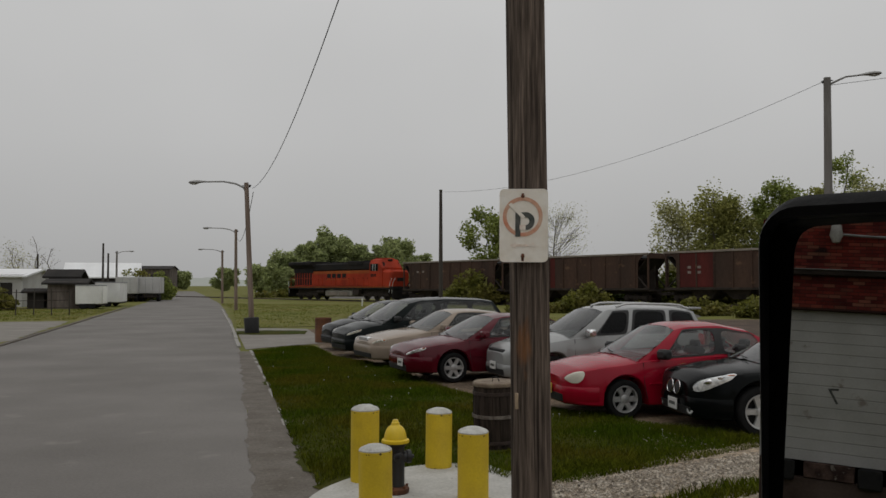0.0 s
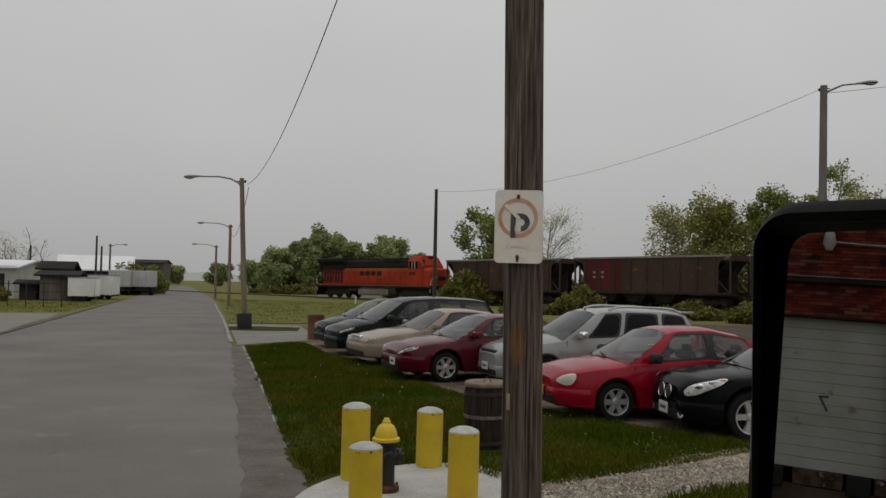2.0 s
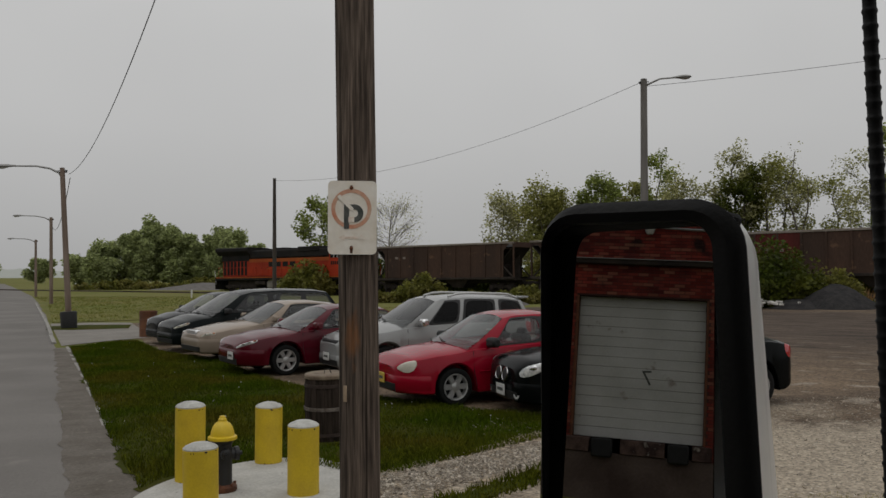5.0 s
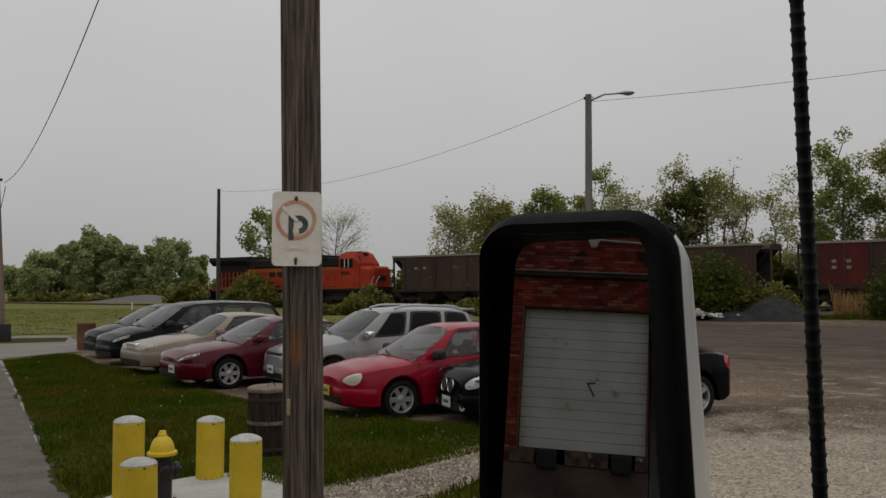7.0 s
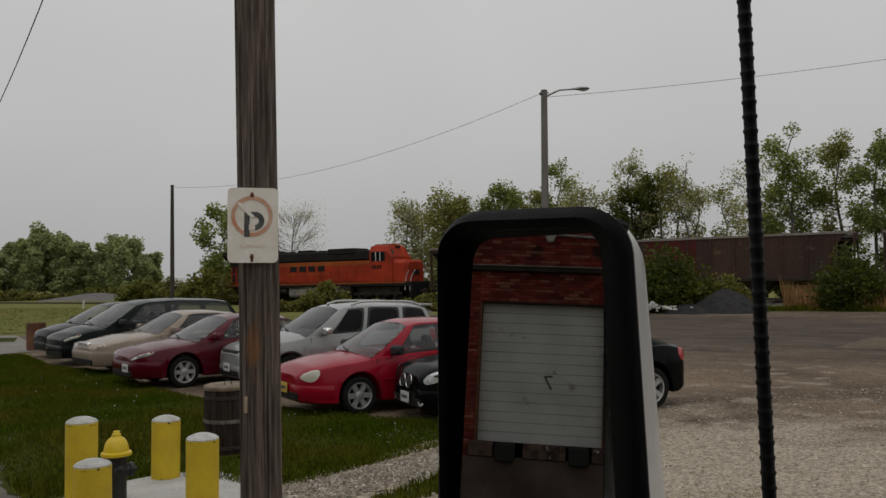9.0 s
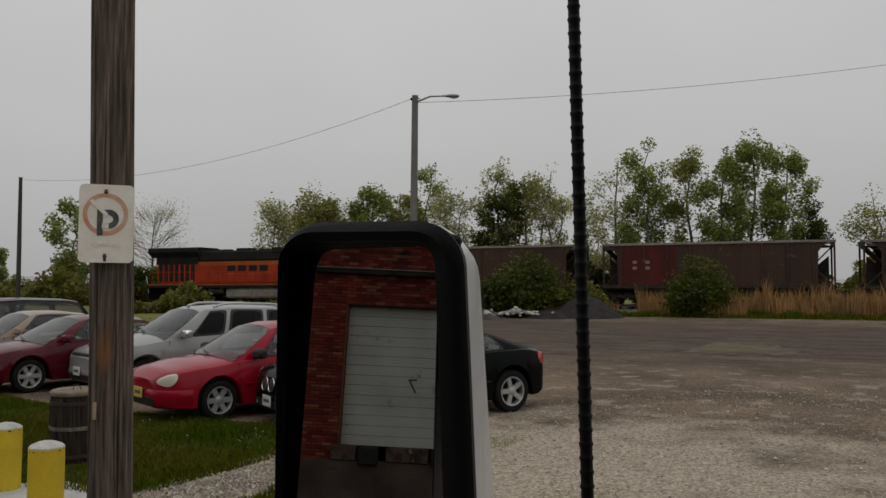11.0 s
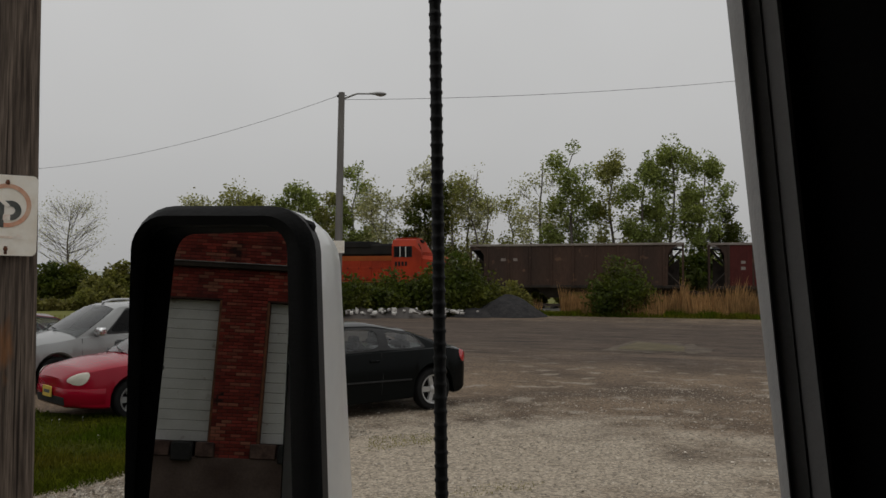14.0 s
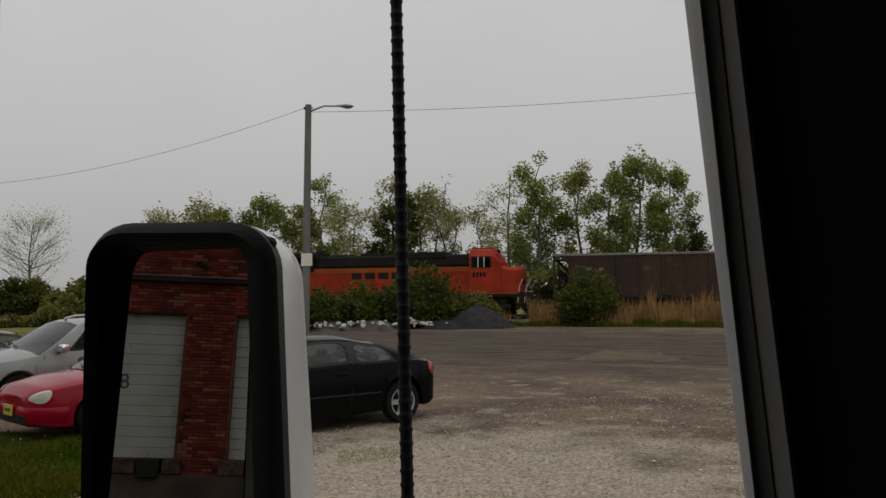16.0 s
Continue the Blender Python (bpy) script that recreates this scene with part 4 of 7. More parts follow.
pole = no_parking_pole()
part("rust_plate", Shape().box(-0.012, 0.012, -0.004, 0.004, -0.05, 0.05, 0.002), mat("tan_tag", (0.40, 0.30, 0.20), 0.8, 0, 0.2, 20), pole, "tan wooden tag nailed to the pole", pose(-0.085, -0.095, 1.32, 0, 0, -40))


def round_rect(w, h, r, n=5):
    pts = []
    for cx, cz, a0 in ((w / 2 - r, h / 2 - r, 0), (-w / 2 + r, h / 2 - r, 90), (-w / 2 + r, -h / 2 + r, 180), (w / 2 - r, -h / 2 + r, 270)):
        pts += [(cx + r * math.cos(radians(a0 + 90 * i / n)), cz + r * math.sin(radians(a0 + 90 * i / n))) for i in range(n + 1)]
    return pts


sign = thing("no_parking_sign", "faded white no parking sign with rusty bolts, nailed to the pole", "traffic sign", pose(0.503, 5.29, 2.415, 90, 0, -6) @ pose(0, 0, 0, 0, 0, -0.4))
o = round_rect(0.302, 0.458, 0.03)
part("plate", Shape().loft([[(x, y, -0.002) for x, y in o], [(x, y, 0) for x, y in o]]), SIGN_WHITE, sign)


def ring_flat(r0, r1, a0, a1, n=28, z=0.0):
    s = Shape()
    return s.grid(lambda u, v: ((r0 + (r1 - r0) * v) * math.cos(a0 + (a1 - a0) * u), (r0 + (r1 - r0) * v) * math.sin(a0 + (a1 - a0) * u), z), n, 1)


part("red_ring", ring_flat(0.100, 0.124, 0, math.tau, 40, 0.002), SIGN_RED, sign, "faded red circle", pose(-0.006, 0.055, 0))
slash = Shape().box(-0.105, 0.02, -0.011, 0.011, 0.0022, 0.0028)
part("red_slash", slash, SIGN_WHITE, sign, "worn white edge of the slash", pose(-0.012, 0.062, 0.002, 0, 0, -45))
letter = Shape().box(-0.052, -0.02, -0.07, 0.082, 0.002, 0.0032)
part("letter_stem", letter, SIGN_BLACK, sign, "faded black stem of the letter P")
bowl = ring_flat(0.024, 0.056, -math.pi / 2, math.pi / 2, 16, 0.0034)
part("letter_bowl", bowl, SIGN_BLACK, sign, "faded black bowl of the letter P", pose(0.012, 0.027, 0))
part("letter_top", Shape().box(-0.03, 0.012, 0.051, 0.082, 0.002, 0.0033), SIGN_BLACK, sign)
part("letter_base", Shape().box(-0.025, 0.012, -0.029, 0.003, 0.002, 0.0033), SIGN_PINK, sign, "worn away lower bar of the letter")
part("arrow", Shape().add([(-0.085, -0.125, 0.0025), (-0.05, -0.105, 0.0025), (-0.05, -0.118, 0.0025), (0.05, -0.118, 0.0025), (0.05, -0.105, 0.0025), (0.085, -0.125, 0.0025),
                           (0.05, -0.145, 0.0025), (0.05, -0.132, 0.0025), (-0.05, -0.132, 0.0025), (-0.05, -0.145, 0.0025)],
                          [(9, 8, 7, 6, 5, 4, 3, 2, 1, 0)]), SIGN_PINK, sign, "washed-out red double arrow")
for by in (0.185, -0.192):
    b = part("bolt", Shape().lathe([(0.0, 0.012), (0.008, 0.011), (0.011, 0.006), (0.012, 0)], 10), RUST, sign, "rusty bolt head", pose(-0.006, by, 0))
    part("rust_stain", Shape().box(-0.008, 0.008, -0.03, 0.016, 0.0006, 0.0014, 0), RUST, b, "rust streak")


def bollard(x, y, h, seed):
    r = 0.145
    t = thing("bollard", "yellow painted steel bollard with a pale cement cap", "bollard", pose(x, y, 0.0, 0.6 * math.sin(seed), 0.7 * math.cos(seed * 2), seed * 50), "bollards round the hydrant")
    part("pipe", Shape().lathe([(r, -0.05), (r, h - 0.03), (r - 0.004, h - 0.026)], 32), YELLOW, t)
    part("cap", Shape().lathe([(r - 0.003, h - 0.034), (r - 0.001, h - 0.018), (r - 0.02, h), (0.07, h + 0.022), (0, h + 0.03)], 32), CAP_CEMENT, t, "domed cement fill")
    rr = random.Random(seed)
    chips = Shape()
    for k in range(22):
        a, w = rr.uniform(0, math.tau), rr.uniform(0.04, 0.2)
        zz = h - rr.uniform(0.032, 0.045) if k % 3 else rr.uniform(0.02, 0.06)
        d = rr.uniform(0.006, 0.018)
        chips.grid(lambda u, v: ((r + 0.0015) * math.cos(a + w * (u - 0.5)), (r + 0.0015) * math.sin(a + w * (u - 0.5)), zz + d * (v - 0.5) * (1.2 - abs(2 * u - 1))), 4, 1)
    tagged(part("chipped_paint", chips, CHIPPED, t, "dark chipped paint at the rim and foot"), kind="stuff")
    return t


for k, (x, y, h) in enumerate(BOLLARDS):
    bollard(x, y, h, k + 1)

pad_pts = [(0.95 * (1 + 0.12 * noise.noise(Vector((math.cos(k / 40 * math.tau) * 2, math.sin(k / 40 * math.tau) * 2, 4)))) * math.cos(k / 40 * math.tau),
            1.42 * (1 + 0.12 * noise.noise(Vector((math.cos(k / 40 * math.tau) * 2, math.sin(k / 40 * math.tau) * 2, 8)))) * math.sin(k / 40 * math.tau)) for k in range(40)]
thing("hydrant_pad", "rough pale concrete pad around the hydrant", "concrete pad", pose(-0.22, 8.33, 0, 0, 0, -32), shape=Shape().loft(
    [[(x, y, -0.03) for x, y in pad_pts], [(x, y, 0.035) for x, y in pad_pts], [(x * 0.97, y * 0.97, 0.045) for x, y in pad_pts]]), material=PAD, kind="structure")


def hydrant():
    t = thing("fire_hydrant", "black fire hydrant with a yellow bonnet on the pad", "fire hydrant", pose(*HYDRANT, 0.04, 0, 0, 20))
    body = Shape().lathe([(0.13, 0), (0.13, 0.03), (0.095, 0.035), (0.09, 0.06), (0.088, 0.44), (0.098, 0.45), (0.1, 0.48)], 24)
    part("barrel", body, HYDRANT_BLACK, t)
    part("base_flange", Shape().lathe([(0.125, 0.0), (0.135, 0.015), (0.135, 0.05), (0.1, 0.07), (0.09, 0.07)], 24), RUST, t, "rusty base flange")
    for i in range(6):
        a = i * math.tau / 6
        part("flange_bolt", Shape().lathe([(0.014, 0), (0.014, 0.03), (0.0, 0.03)], 6), RUST, t, m=pose(0.118 * math.cos(a), 0.118 * math.sin(a), 0.05))
    part("bonnet", Shape().lathe([(0.1, 0.478), (0.132, 0.482), (0.137, 0.495), (0.132, 0.512), (0.112, 0.52), (0.105, 0.56), (0.092, 0.6), (0.07, 0.632),
                                  (0.045, 0.648), (0.04, 0.655), (0.04, 0.672), (0.03, 0.68), (0.026, 0.70), (0, 0.705)], 28), HYDRANT_YELLOW, t, "bright yellow bonnet")
    for a, r, z, l in ((90, 0.05, 0.36, 0.15), (-90, 0.05, 0.36, 0.15), (0, 0.066, 0.34, 0.16)):
        noz = part("nozzle", Shape().lathe([(r * 0.85, 0.06), (r * 0.85, l - 0.05), (r, l - 0.05), (r, l - 0.01), (r * 0.5, l), (0.018, l), (0.018, l + 0.025), (0, l + 0.025)], 14),
                   HYDRANT_BLACK, t, m=pose(0, 0, z, 0, 90, a))
    part("chain", Shape().tube([(-0.11, 0.04, 0.48), (-0.16, 0.05, 0.44), (-0.17, 0.05, 0.36), (-0.13, 0.08, 0.34)], 0.005, 5), BLACK_TRIM, t, "thin hanging chain")


hydrant()


HOOP_PALE = mat("flaking_hoop", (0.20, 0.175, 0.15), 0.8, 0.1, 0.4, 18, (0.07, 0.05, 0.04), 0.4, 60)
SOOT_IRON = mat("dark_iron", (0.05, 0.033, 0.026), 0.8, 0.2, 0.4, 14, None, 0.4, 60)
LID_TAN = mat("lid_wood", (0.21, 0.165, 0.115), 0.9, 0, 0.35, 9, (0.12, 0.085, 0.06), 0.5, 40)


def barrel(x, y):
    t = thing("wooden_barrel", "old wooden barrel with rusty hoops and a flat lid", "barrel", pose(x, y, 0, 1.5, -1, 0))
    n, h = 18, 0.82

    def rad(z):
        return 0.235 + 0.03 * math.sin(math.pi * z / h) + 0.02 * z / h
    for k in range(n):
        a0, a1 = (k + 0.03) / n * math.tau, (k + 0.97) / n * math.tau
        d = rnd.uniform(-0.004, 0.004)
        zs = [h * i / 6 for i in range(7)]
        rings = [[((rad(z) + d) * math.cos(a), (rad(z) + d) * math.sin(a), z) for a in (a0, (a0 + a1) / 2, a1)] +
                 [((rad(z) - 0.02) * math.cos(a), (rad(z) - 0.02) * math.sin(a), z) for a in (a1, a0)] for z in zs]
        part("stave", Shape().loft(rings), BARREL_WOOD, t)
    for z, hoop_mat in ((0.1, SOOT_IRON), (0.42, HOOP_PALE), (0.7, SOOT_IRON)):
        part("hoop", Shape().lathe([(rad(z) + 0.004, z - 0.022), (rad(z) + 0.011, z - 0.02), (rad(z) + 0.011, z + 0.02), (rad(z) + 0.004, z + 0.022)], 28), hoop_mat, t, "pale flaking hoop" if hoop_mat == HOOP_PALE else "rusty iron hoop")
    part("lid", Shape().lathe([(0, h + 0.015), (0.262, h + 0.015), (0.276, h), (0.276, h - 0.03), (0.262, h - 0.04)], 28), LID_TAN, t, "pale weathered lid")
    part("handle", Shape().tube([(-0.03, -0.05, h + 0.01), (-0.02, -0.05, h + 0.07), (0.03, -0.05, h + 0.08), (0.06, -0.05, h + 0.01)], 0.006, 5), BLACK_TRIM, t, "bent wire handle")


barrel(0.66, 10.75)


def drum(x, y):
    t = thing("steel_drum", "rusty orange-brown oil drum beside the driveway", "drum", pose(x, y, 0.01))
    part("shell", Shape().lathe([(0.27, 0), (0.285, 0.01), (0.285, 0.28), (0.297, 0.29), (0.285, 0.3), (0.285, 0.56), (0.297, 0.57), (0.285, 0.58), (0.285, 0.83), (0.295, 0.85), (0.28, 0.86), (0.27, 0.83)], 28), RUSTY_PAINT, t)
    part("lid", Shape().lathe([(0.28, 0.835), (0, 0.835)], 28), RUST, t, "sunken rusty lid")


drum(-4.2, 29.9)


def cobra(t, base, reach, size=1.0):
    """An arm with a cobra-head luminaire, along local x from the pole top."""
    s = 1 if reach > 0 else -1
    rise = 0.14 if reach < 0 else 0.0
    path = [(0, 0, base - 0.35), (s * 0.12, 0, base - 0.12 + rise * 0.3), (s * 0.45, 0, base + 0.02 + rise * 0.6), (reach * 0.55, 0, base + 0.09 + rise * 0.9), (reach, 0, base + 0.10 + rise)]
    part("arm", Shape().tube(path, [0.045, 0.042, 0.038, 0.034, 0.03], 8), LAMP_GREY, t, "curved steel arm")
    base += rise
    L = 0.75 * size
    prof = [(0, 0.045, 0.04), (0.18, 0.06, 0.055), (0.42, 0.13, 0.085), (0.7, 0.16, 0.085), (0.92, 0.11, 0.06), (1, 0.03, 0.02)]
    rings = [[(reach + s * (u - 0.1) * L, w * size * math.cos(a), base + 0.1 + (h * size * math.sin(a) if math.sin(a) > 0 else h * size * 0.55 * math.sin(a))) for a in [k * math.tau / 12 for k in range(12)]] for u, w, h in prof]
    head = part("luminaire", Shape().loft(rings), LAMP_GREY, t, "grey cobra-head luminaire")
    part("lens", Shape().loft([[(reach + s * (0.32 + 0.5 * u) * L, 0.11 * size * math.sin(math.pi * (0.12 + 0.76 * u)) * math.cos(a), base + 0.06 - 0.06 * size * abs(math.sin(a)) * math.sin(math.pi * (0.1 + 0.8 * u)))
                                for a in [math.pi + k * math.pi / 6 for k in range(7)]] for u in (0, 0.25, 0.5, 0.75, 1)], closed=False, caps=False), CAP_CEMENT, head, "milky glass lens")
    return head


def street_lamp(x, y, h, reach, r, yaw, lean, material, label, planter=False, rough=False):
    t = thing("street_lamp", label, "street lamp", pose(x, y, height(x, y), 0, lean, yaw))
    part("pole", Shape().lathe([(r, -0.05), (r * 0.98, h * 0.3), (r * 0.8, h), (0, h + 0.01)], 16), material, t)
    cobra(t, h - 0.12, reach)
    part("insulator", Shape().lathe([(0.03, 0), (0.05, 0.03), (0.03, 0.06), (0.045, 0.1), (0, 0.12)], 10), BLACK_TRIM, t, "dark insulator", pose(-0.14 if reach > 0 else 0.14, 0, h - 0.2))
    part("cross_bolt", Shape().tube([(-0.2, 0, h - 0.12), (0.2, 0, h - 0.12)], 0.02, 6), BLACK_TRIM, t)
    if planter:
        part("base_sleeve", Shape().lathe([(0.28, 0), (0.3, 0.02), (0.32, 0.62), (0.30, 0.66), (0.14, 0.67)], 14), BLACK_TRIM, t, "black protective base sleeve")
    return t


street_lamp(14.29, 31.5, 9.75, 1.15, 0.16, -28, 0.4, POLE_GREY, "grey wooden pole with a cobra-head street lamp in the lot")
street_lamp(-7.95, 35.5, 6.3, -1.75, 0.115, 0, -2.7, POLE_BROWN, "leaning street lamp with long curved arm over the road", True)
street_lamp(-16.05, 66.0, 6.3, -1.9, 0.13, 0, -0.5, POLE_BROWN, "street lamp with long curved arm over the road")
street_lamp(-23.2, 89.5, 5.6, -1.9, 0.13, 0, -0.5, POLE_BROWN, "distant street lamp with curved arm over the road")
dark = thing("utility_pole", "thin dark wooden pole beside the railway", "utility pole", pose(-0.15, 57.5, 0), shape=Shape().lathe([(0.14, -0.1), (0.13, 4), (0.1, 8.42), (0, 8.43)], 14), material=DARK_WOOD)
part("cap", Shape().box(-0.12, 0.12, -0.12, 0.12, 8.40, 8.46, 0.02), GALV, dark, "metal pole cap")
lamp_tag = thing("notice", "small white notice fixed to the lamp pole", "sign", pose(14.26, 31.33, 3.45, 90, 0, -24), shape=Shape().box(-0.22, 0.22, -0.25, 0.25, 0, 0.01, 0.003), material=SIGN_WHITE)


def cable(name, a, b, sag, r, label):
    a, b = Vector(a), Vector(b)
    pts = [a.lerp(b, i / 30) - Vector((0, 0, sag * 4 * (i / 30) * (1 - i / 30))) for i in range(31)]
    return thing(name, label, "cable", shape=Shape().tube(pts, r, 6), material=CABLE)


cable("overhead_cable", (-8.0, 35.5, 6.05), (3.0, -2.0, 11.0), 2.0, 0.010, "slack overhead cable strung between the poles")
cable("overhead_cable", (14.2, 31.4, 9.6), (-0.1, 57.4, 8.3), 1.1, 0.008, "slack overhead cable strung to the dark pole")
cable("overhead_cable", (14.4, 31.4, 9.45), (52, 18, 15.6), 0.95, 0.009, "twisted overhead cable leading across the lot")
cable("service_wire", (-7.95, 35.5, 5.9), (-16.0, 66, 5.6), 0.9, 0.014, "thin slack service wire along the street")


# the brick warehouse across the street --------------------------------
WALL_N, WALL_U = Vector((0.8732, 0.4874, 0)), Vector((0.4874, -0.8732, 0))
WALL_M = Matrix(((-WALL_U.x, WALL_N.x * -1, 0, -WALL_N.x * 15.893), (-WALL_U.y, WALL_N.y * -1, 0, -WALL_N.y * 15.893), (0, 0, 1, 0), (0, 0, 0, 1)))
# local x runs along the wall, local -y towards the street; the wall's face is y = 0
D7, D8 = (0.0275, 2.6275), (3.536, 6.136)
SILL, HEAD, WTOP = 1.19, 4.014, 7.2
building = thing("wall_street", "red brick warehouse wall with two loading dock doors", "wall", WALL_M, kind="structure")
back = Shape()
XA, XB = -16.0, 22.0
for x0, x1, z0, z1 in ((XA, D7[0], SILL - 0.3, WTOP), (D7[1], D8[0], SILL - 0.3, HEAD), (D8[1], XB, SILL - 0.3, WTOP), (D7[0], D8[1], HEAD, WTOP)):
    back.box(x0, x1, 0.012, 0.35, z0, z1)
part("mortar", back, MORTAR, building, "recessed mortar")
part("dock_base", Shape().box(XA, XB, -0.06, 0.35, -0.1, SILL - 0.29, 0.01), WALL_BASE, building, "stained concrete dock base")
for (a, b) in (D7, D8):
    for x0, x1 in ((a - 0.1, a + 0.25), (a + 0.75, a + 1.6), (a + 2.2, b + 0.1)):
        part("sill_block", Shape().box(x0, x1, -0.1, 0.2, SILL - 0.28, SILL - 0.003, 0.012), SILL_STAINED, building, "chipped stained concrete sill block")
    for x0 in (a + 0.3, a + 1.75):
        part("dock_bumper", Shape().box(x0, x0 + 0.4, -0.2, 0.0, SILL - 0.36, SILL + 0.0, 0.03), RUBBER, building, "black rubber dock bumper")
part("gutter", Shape().box(XA, XB, -0.13, 0.02, 4.66, 4.76, 0.01), SOOT, building, "dark steel ledge above the doors")
part("gutter_lip", Shape().box(XA, XB, -0.15, -0.10, 4.76, 4.775, 0.004), LAMP_GREY, building, "thin grey metal flashing")
cond = part("conduit", Shape().tube([(-4, -0.06, 5.28), (0.6, -0.06, 5.42), (1.2, -0.06, 5.46)], 0.025, 6), GALV, building, "electrical conduit")
part("wall_lamp", Shape().lathe([(0.0, 0.26), (0.05, 0.25), (0.09, 0.18), (0.1, 0.1), (0.12, 0.0), (0.06, -0.14), (0, -0.15)], 14), CAP_CEMENT, building, "small jar-shaped wall lamp", pose(1.22, -0.16, 5.42))
roof = thing("roof_street", "flat dark roof over the brick warehouse", "roof", WALL_M, kind="structure", shape=Shape().box(XA - 0.2, XB + 0.2, -0.1, 14, WTOP, WTOP + 0.25, 0.02), material=SHED_DARK)
side = thing("wall_rear", "plain brick side and rear walls of the warehouse", "wall", WALL_M, kind="structure", material=MORTAR,
             shape=Shape().box(XA, XA + 0.35, 0.352, 14, -0.1, WTOP).box(XB - 0.35, XB, 0.352, 14, -0.1, WTOP).box(XA + 0.36, XB - 0.36, 13.6, 13.95, -0.1, WTOP))


def dock_door(name, a, b, digit, dx, dz):
    t = thing(name, "white sectional dock door with the number %s painted on" % digit, "dock door", WALL_M, kind="structure")
    n = 14
    ph = (HEAD - SILL) / n
    for k in range(n):
        z = SILL + k * ph
        s = Shape().box(a + 0.05, b - 0.05, 0.2, 0.24, z + 0.002, z + ph - 0.002, 0.008)
        part("door_panel", s, DOOR_WHITE, t)
    part("door_backing", Shape().box(a + 0.02, b - 0.02, 0.245, 0.27, SILL, HEAD), DOOR_WHITE, t)
    for x0, x1 in ((a + 0.002, a + 0.05), (b - 0.05, b - 0.002)):
        part("door_frame", Shape().box(x0, x1, 0.0, 0.28, SILL, HEAD - 0.002, 0.005), RUST, t, "rusty red-brown steel jamb")
    fc = bpy.data.curves.new("number", "FONT")
    fc.body, fc.size, fc.extrude, fc.align_x, fc.align_y = digit, 0.42, 0.002, "CENTER", "CENTER"
    fc.materials.append(SIGN_BLACK)
    ob = new("number", fc)
    ob.parent = t
    ob.matrix_basis = pose(dx, 0.196, dz, 90, 4, 0)
    tagged(ob, "black hand-painted number %s" % digit)


dock_door("door_1", *D7, "7", 1.17, 2.41)
dock_door("door_2", *D8, "8", 4.70, 2.65)


# the truck that the camera sits in ------------------------------------
truck = thing("truck", "white box-van cab with a black door mirror and ribbed antenna", "truck", pose(0, 0, 0))
HOUSE = Matrix(((0.866, 0, -0.5, 0.443), (-0.5, 0, -0.866, 0.723), (0, 1, 0, 2.0), (0, 0, 0, 1)))


def outline(a0t, a0b, a1t, a1b, z0, z1, r, d, n=7):
    """A closed upright rounded shape: left and right edges may slant."""
    pts = []
    for cx, cz, s0 in (("r", z1 - r, 0), ("l", z1 - r, 90), ("l", z0 + r, 180), ("r", z0 + r, 270)):
        for i in range(n + 1):
            a = radians(s0 + 90 * i / n)
            z = cz + r * math.sin(a)
            f = (z1 - z) / (z1 - z0)
            left, right = a0t + (a0b - a0t) * f, a1t + (a1b - a1t) * f
            x = (right - r if cx == "r" else left + r) + r * math.cos(a)
            pts.append((x, z, d))
    return pts


ZB, ZT = -0.40, 0.1315
shell = Shape().loft([outline(-0.165, -0.166, 0.022, 0.045, ZB, ZT, 0.045, -0.004), outline(-0.168, -0.169, 0.028, 0.056, ZB, ZT + 0.002, 0.05, -0.045),
                      outline(-0.166, -0.167, 0.032, 0.066, ZB, ZT, 0.055, -0.095), outline(-0.15, -0.152, 0.022, 0.058, ZB + 0.02, ZT - 0.02, 0.06, -0.135),
                      outline(-0.12, -0.12, -0.005, 0.03, ZB + 0.05, ZT - 0.05, 0.05, -0.15)], caps=False)
shell.f.append(tuple(range(4 * 32, 5 * 32)))
mh = part("mirror_shell", shell, TRUCK_WHITE, truck, "white painted mirror back", HOUSE)
inner = (-0.1615, -0.163, -0.006, 0.012, ZB + 0.03, 0.1125)
bezel_rings = ([outline(-0.166, -0.167, 0.0225, 0.046, ZB - 0.001, ZT + 0.001, 0.045, -0.006), outline(-0.165, -0.166, 0.0215, 0.045, ZB, ZT, 0.045, 0.002),
                      outline(-0.1645, -0.166, 0.016, 0.039, ZB + 0.006, ZT - 0.005, 0.042, 0.007), outline(-0.1635, -0.165, 0.006, 0.024, ZB + 0.015, 0.121, 0.034, 0.010),
                      outline(*inner, 0.026, 0.004), outline(*inner, 0.026, -0.075)])
bezel = Shape().loft([[(a, z, d + (0.14 * (a + 0.165) if 0 < k < 5 else 0)) for a, z, d in ring] for k, ring in enumerate(bezel_rings)], caps=False)
part("mirror_bezel", bezel, MIRROR_BLACK, mh, "thick black plastic bezel")
GN = Vector((-0.6913, -0.7184, 0.078))
GX = Vector((0.7206, -0.6933, 0)).normalized()
GY = GN.cross(GX).normalized()
GM = Matrix(((GX.x, GY.x, GN.x, 0.3724), (GX.y, GY.y, GN.y, 0.7717), (GX.z, GY.z, GN.z, 2.0), (0, 0, 0, 1)))
part("mirror_glass", Shape().box(-0.086, 0.083, -0.24, 0.114, -0.003, 0.0, 0), MIRROR_GLASS, mh, "silvered mirror glass", HOUSE.inverted() @ GM)
part("mirror_notch", Shape().box(-0.016, 0.016, -0.008, 0.008, -0.004, 0.004, 0.0035), MIRROR_BLACK, mh, "moulded notch in the bezel", pose(0.004, 0.113, 0.007, 0, 0, -18))
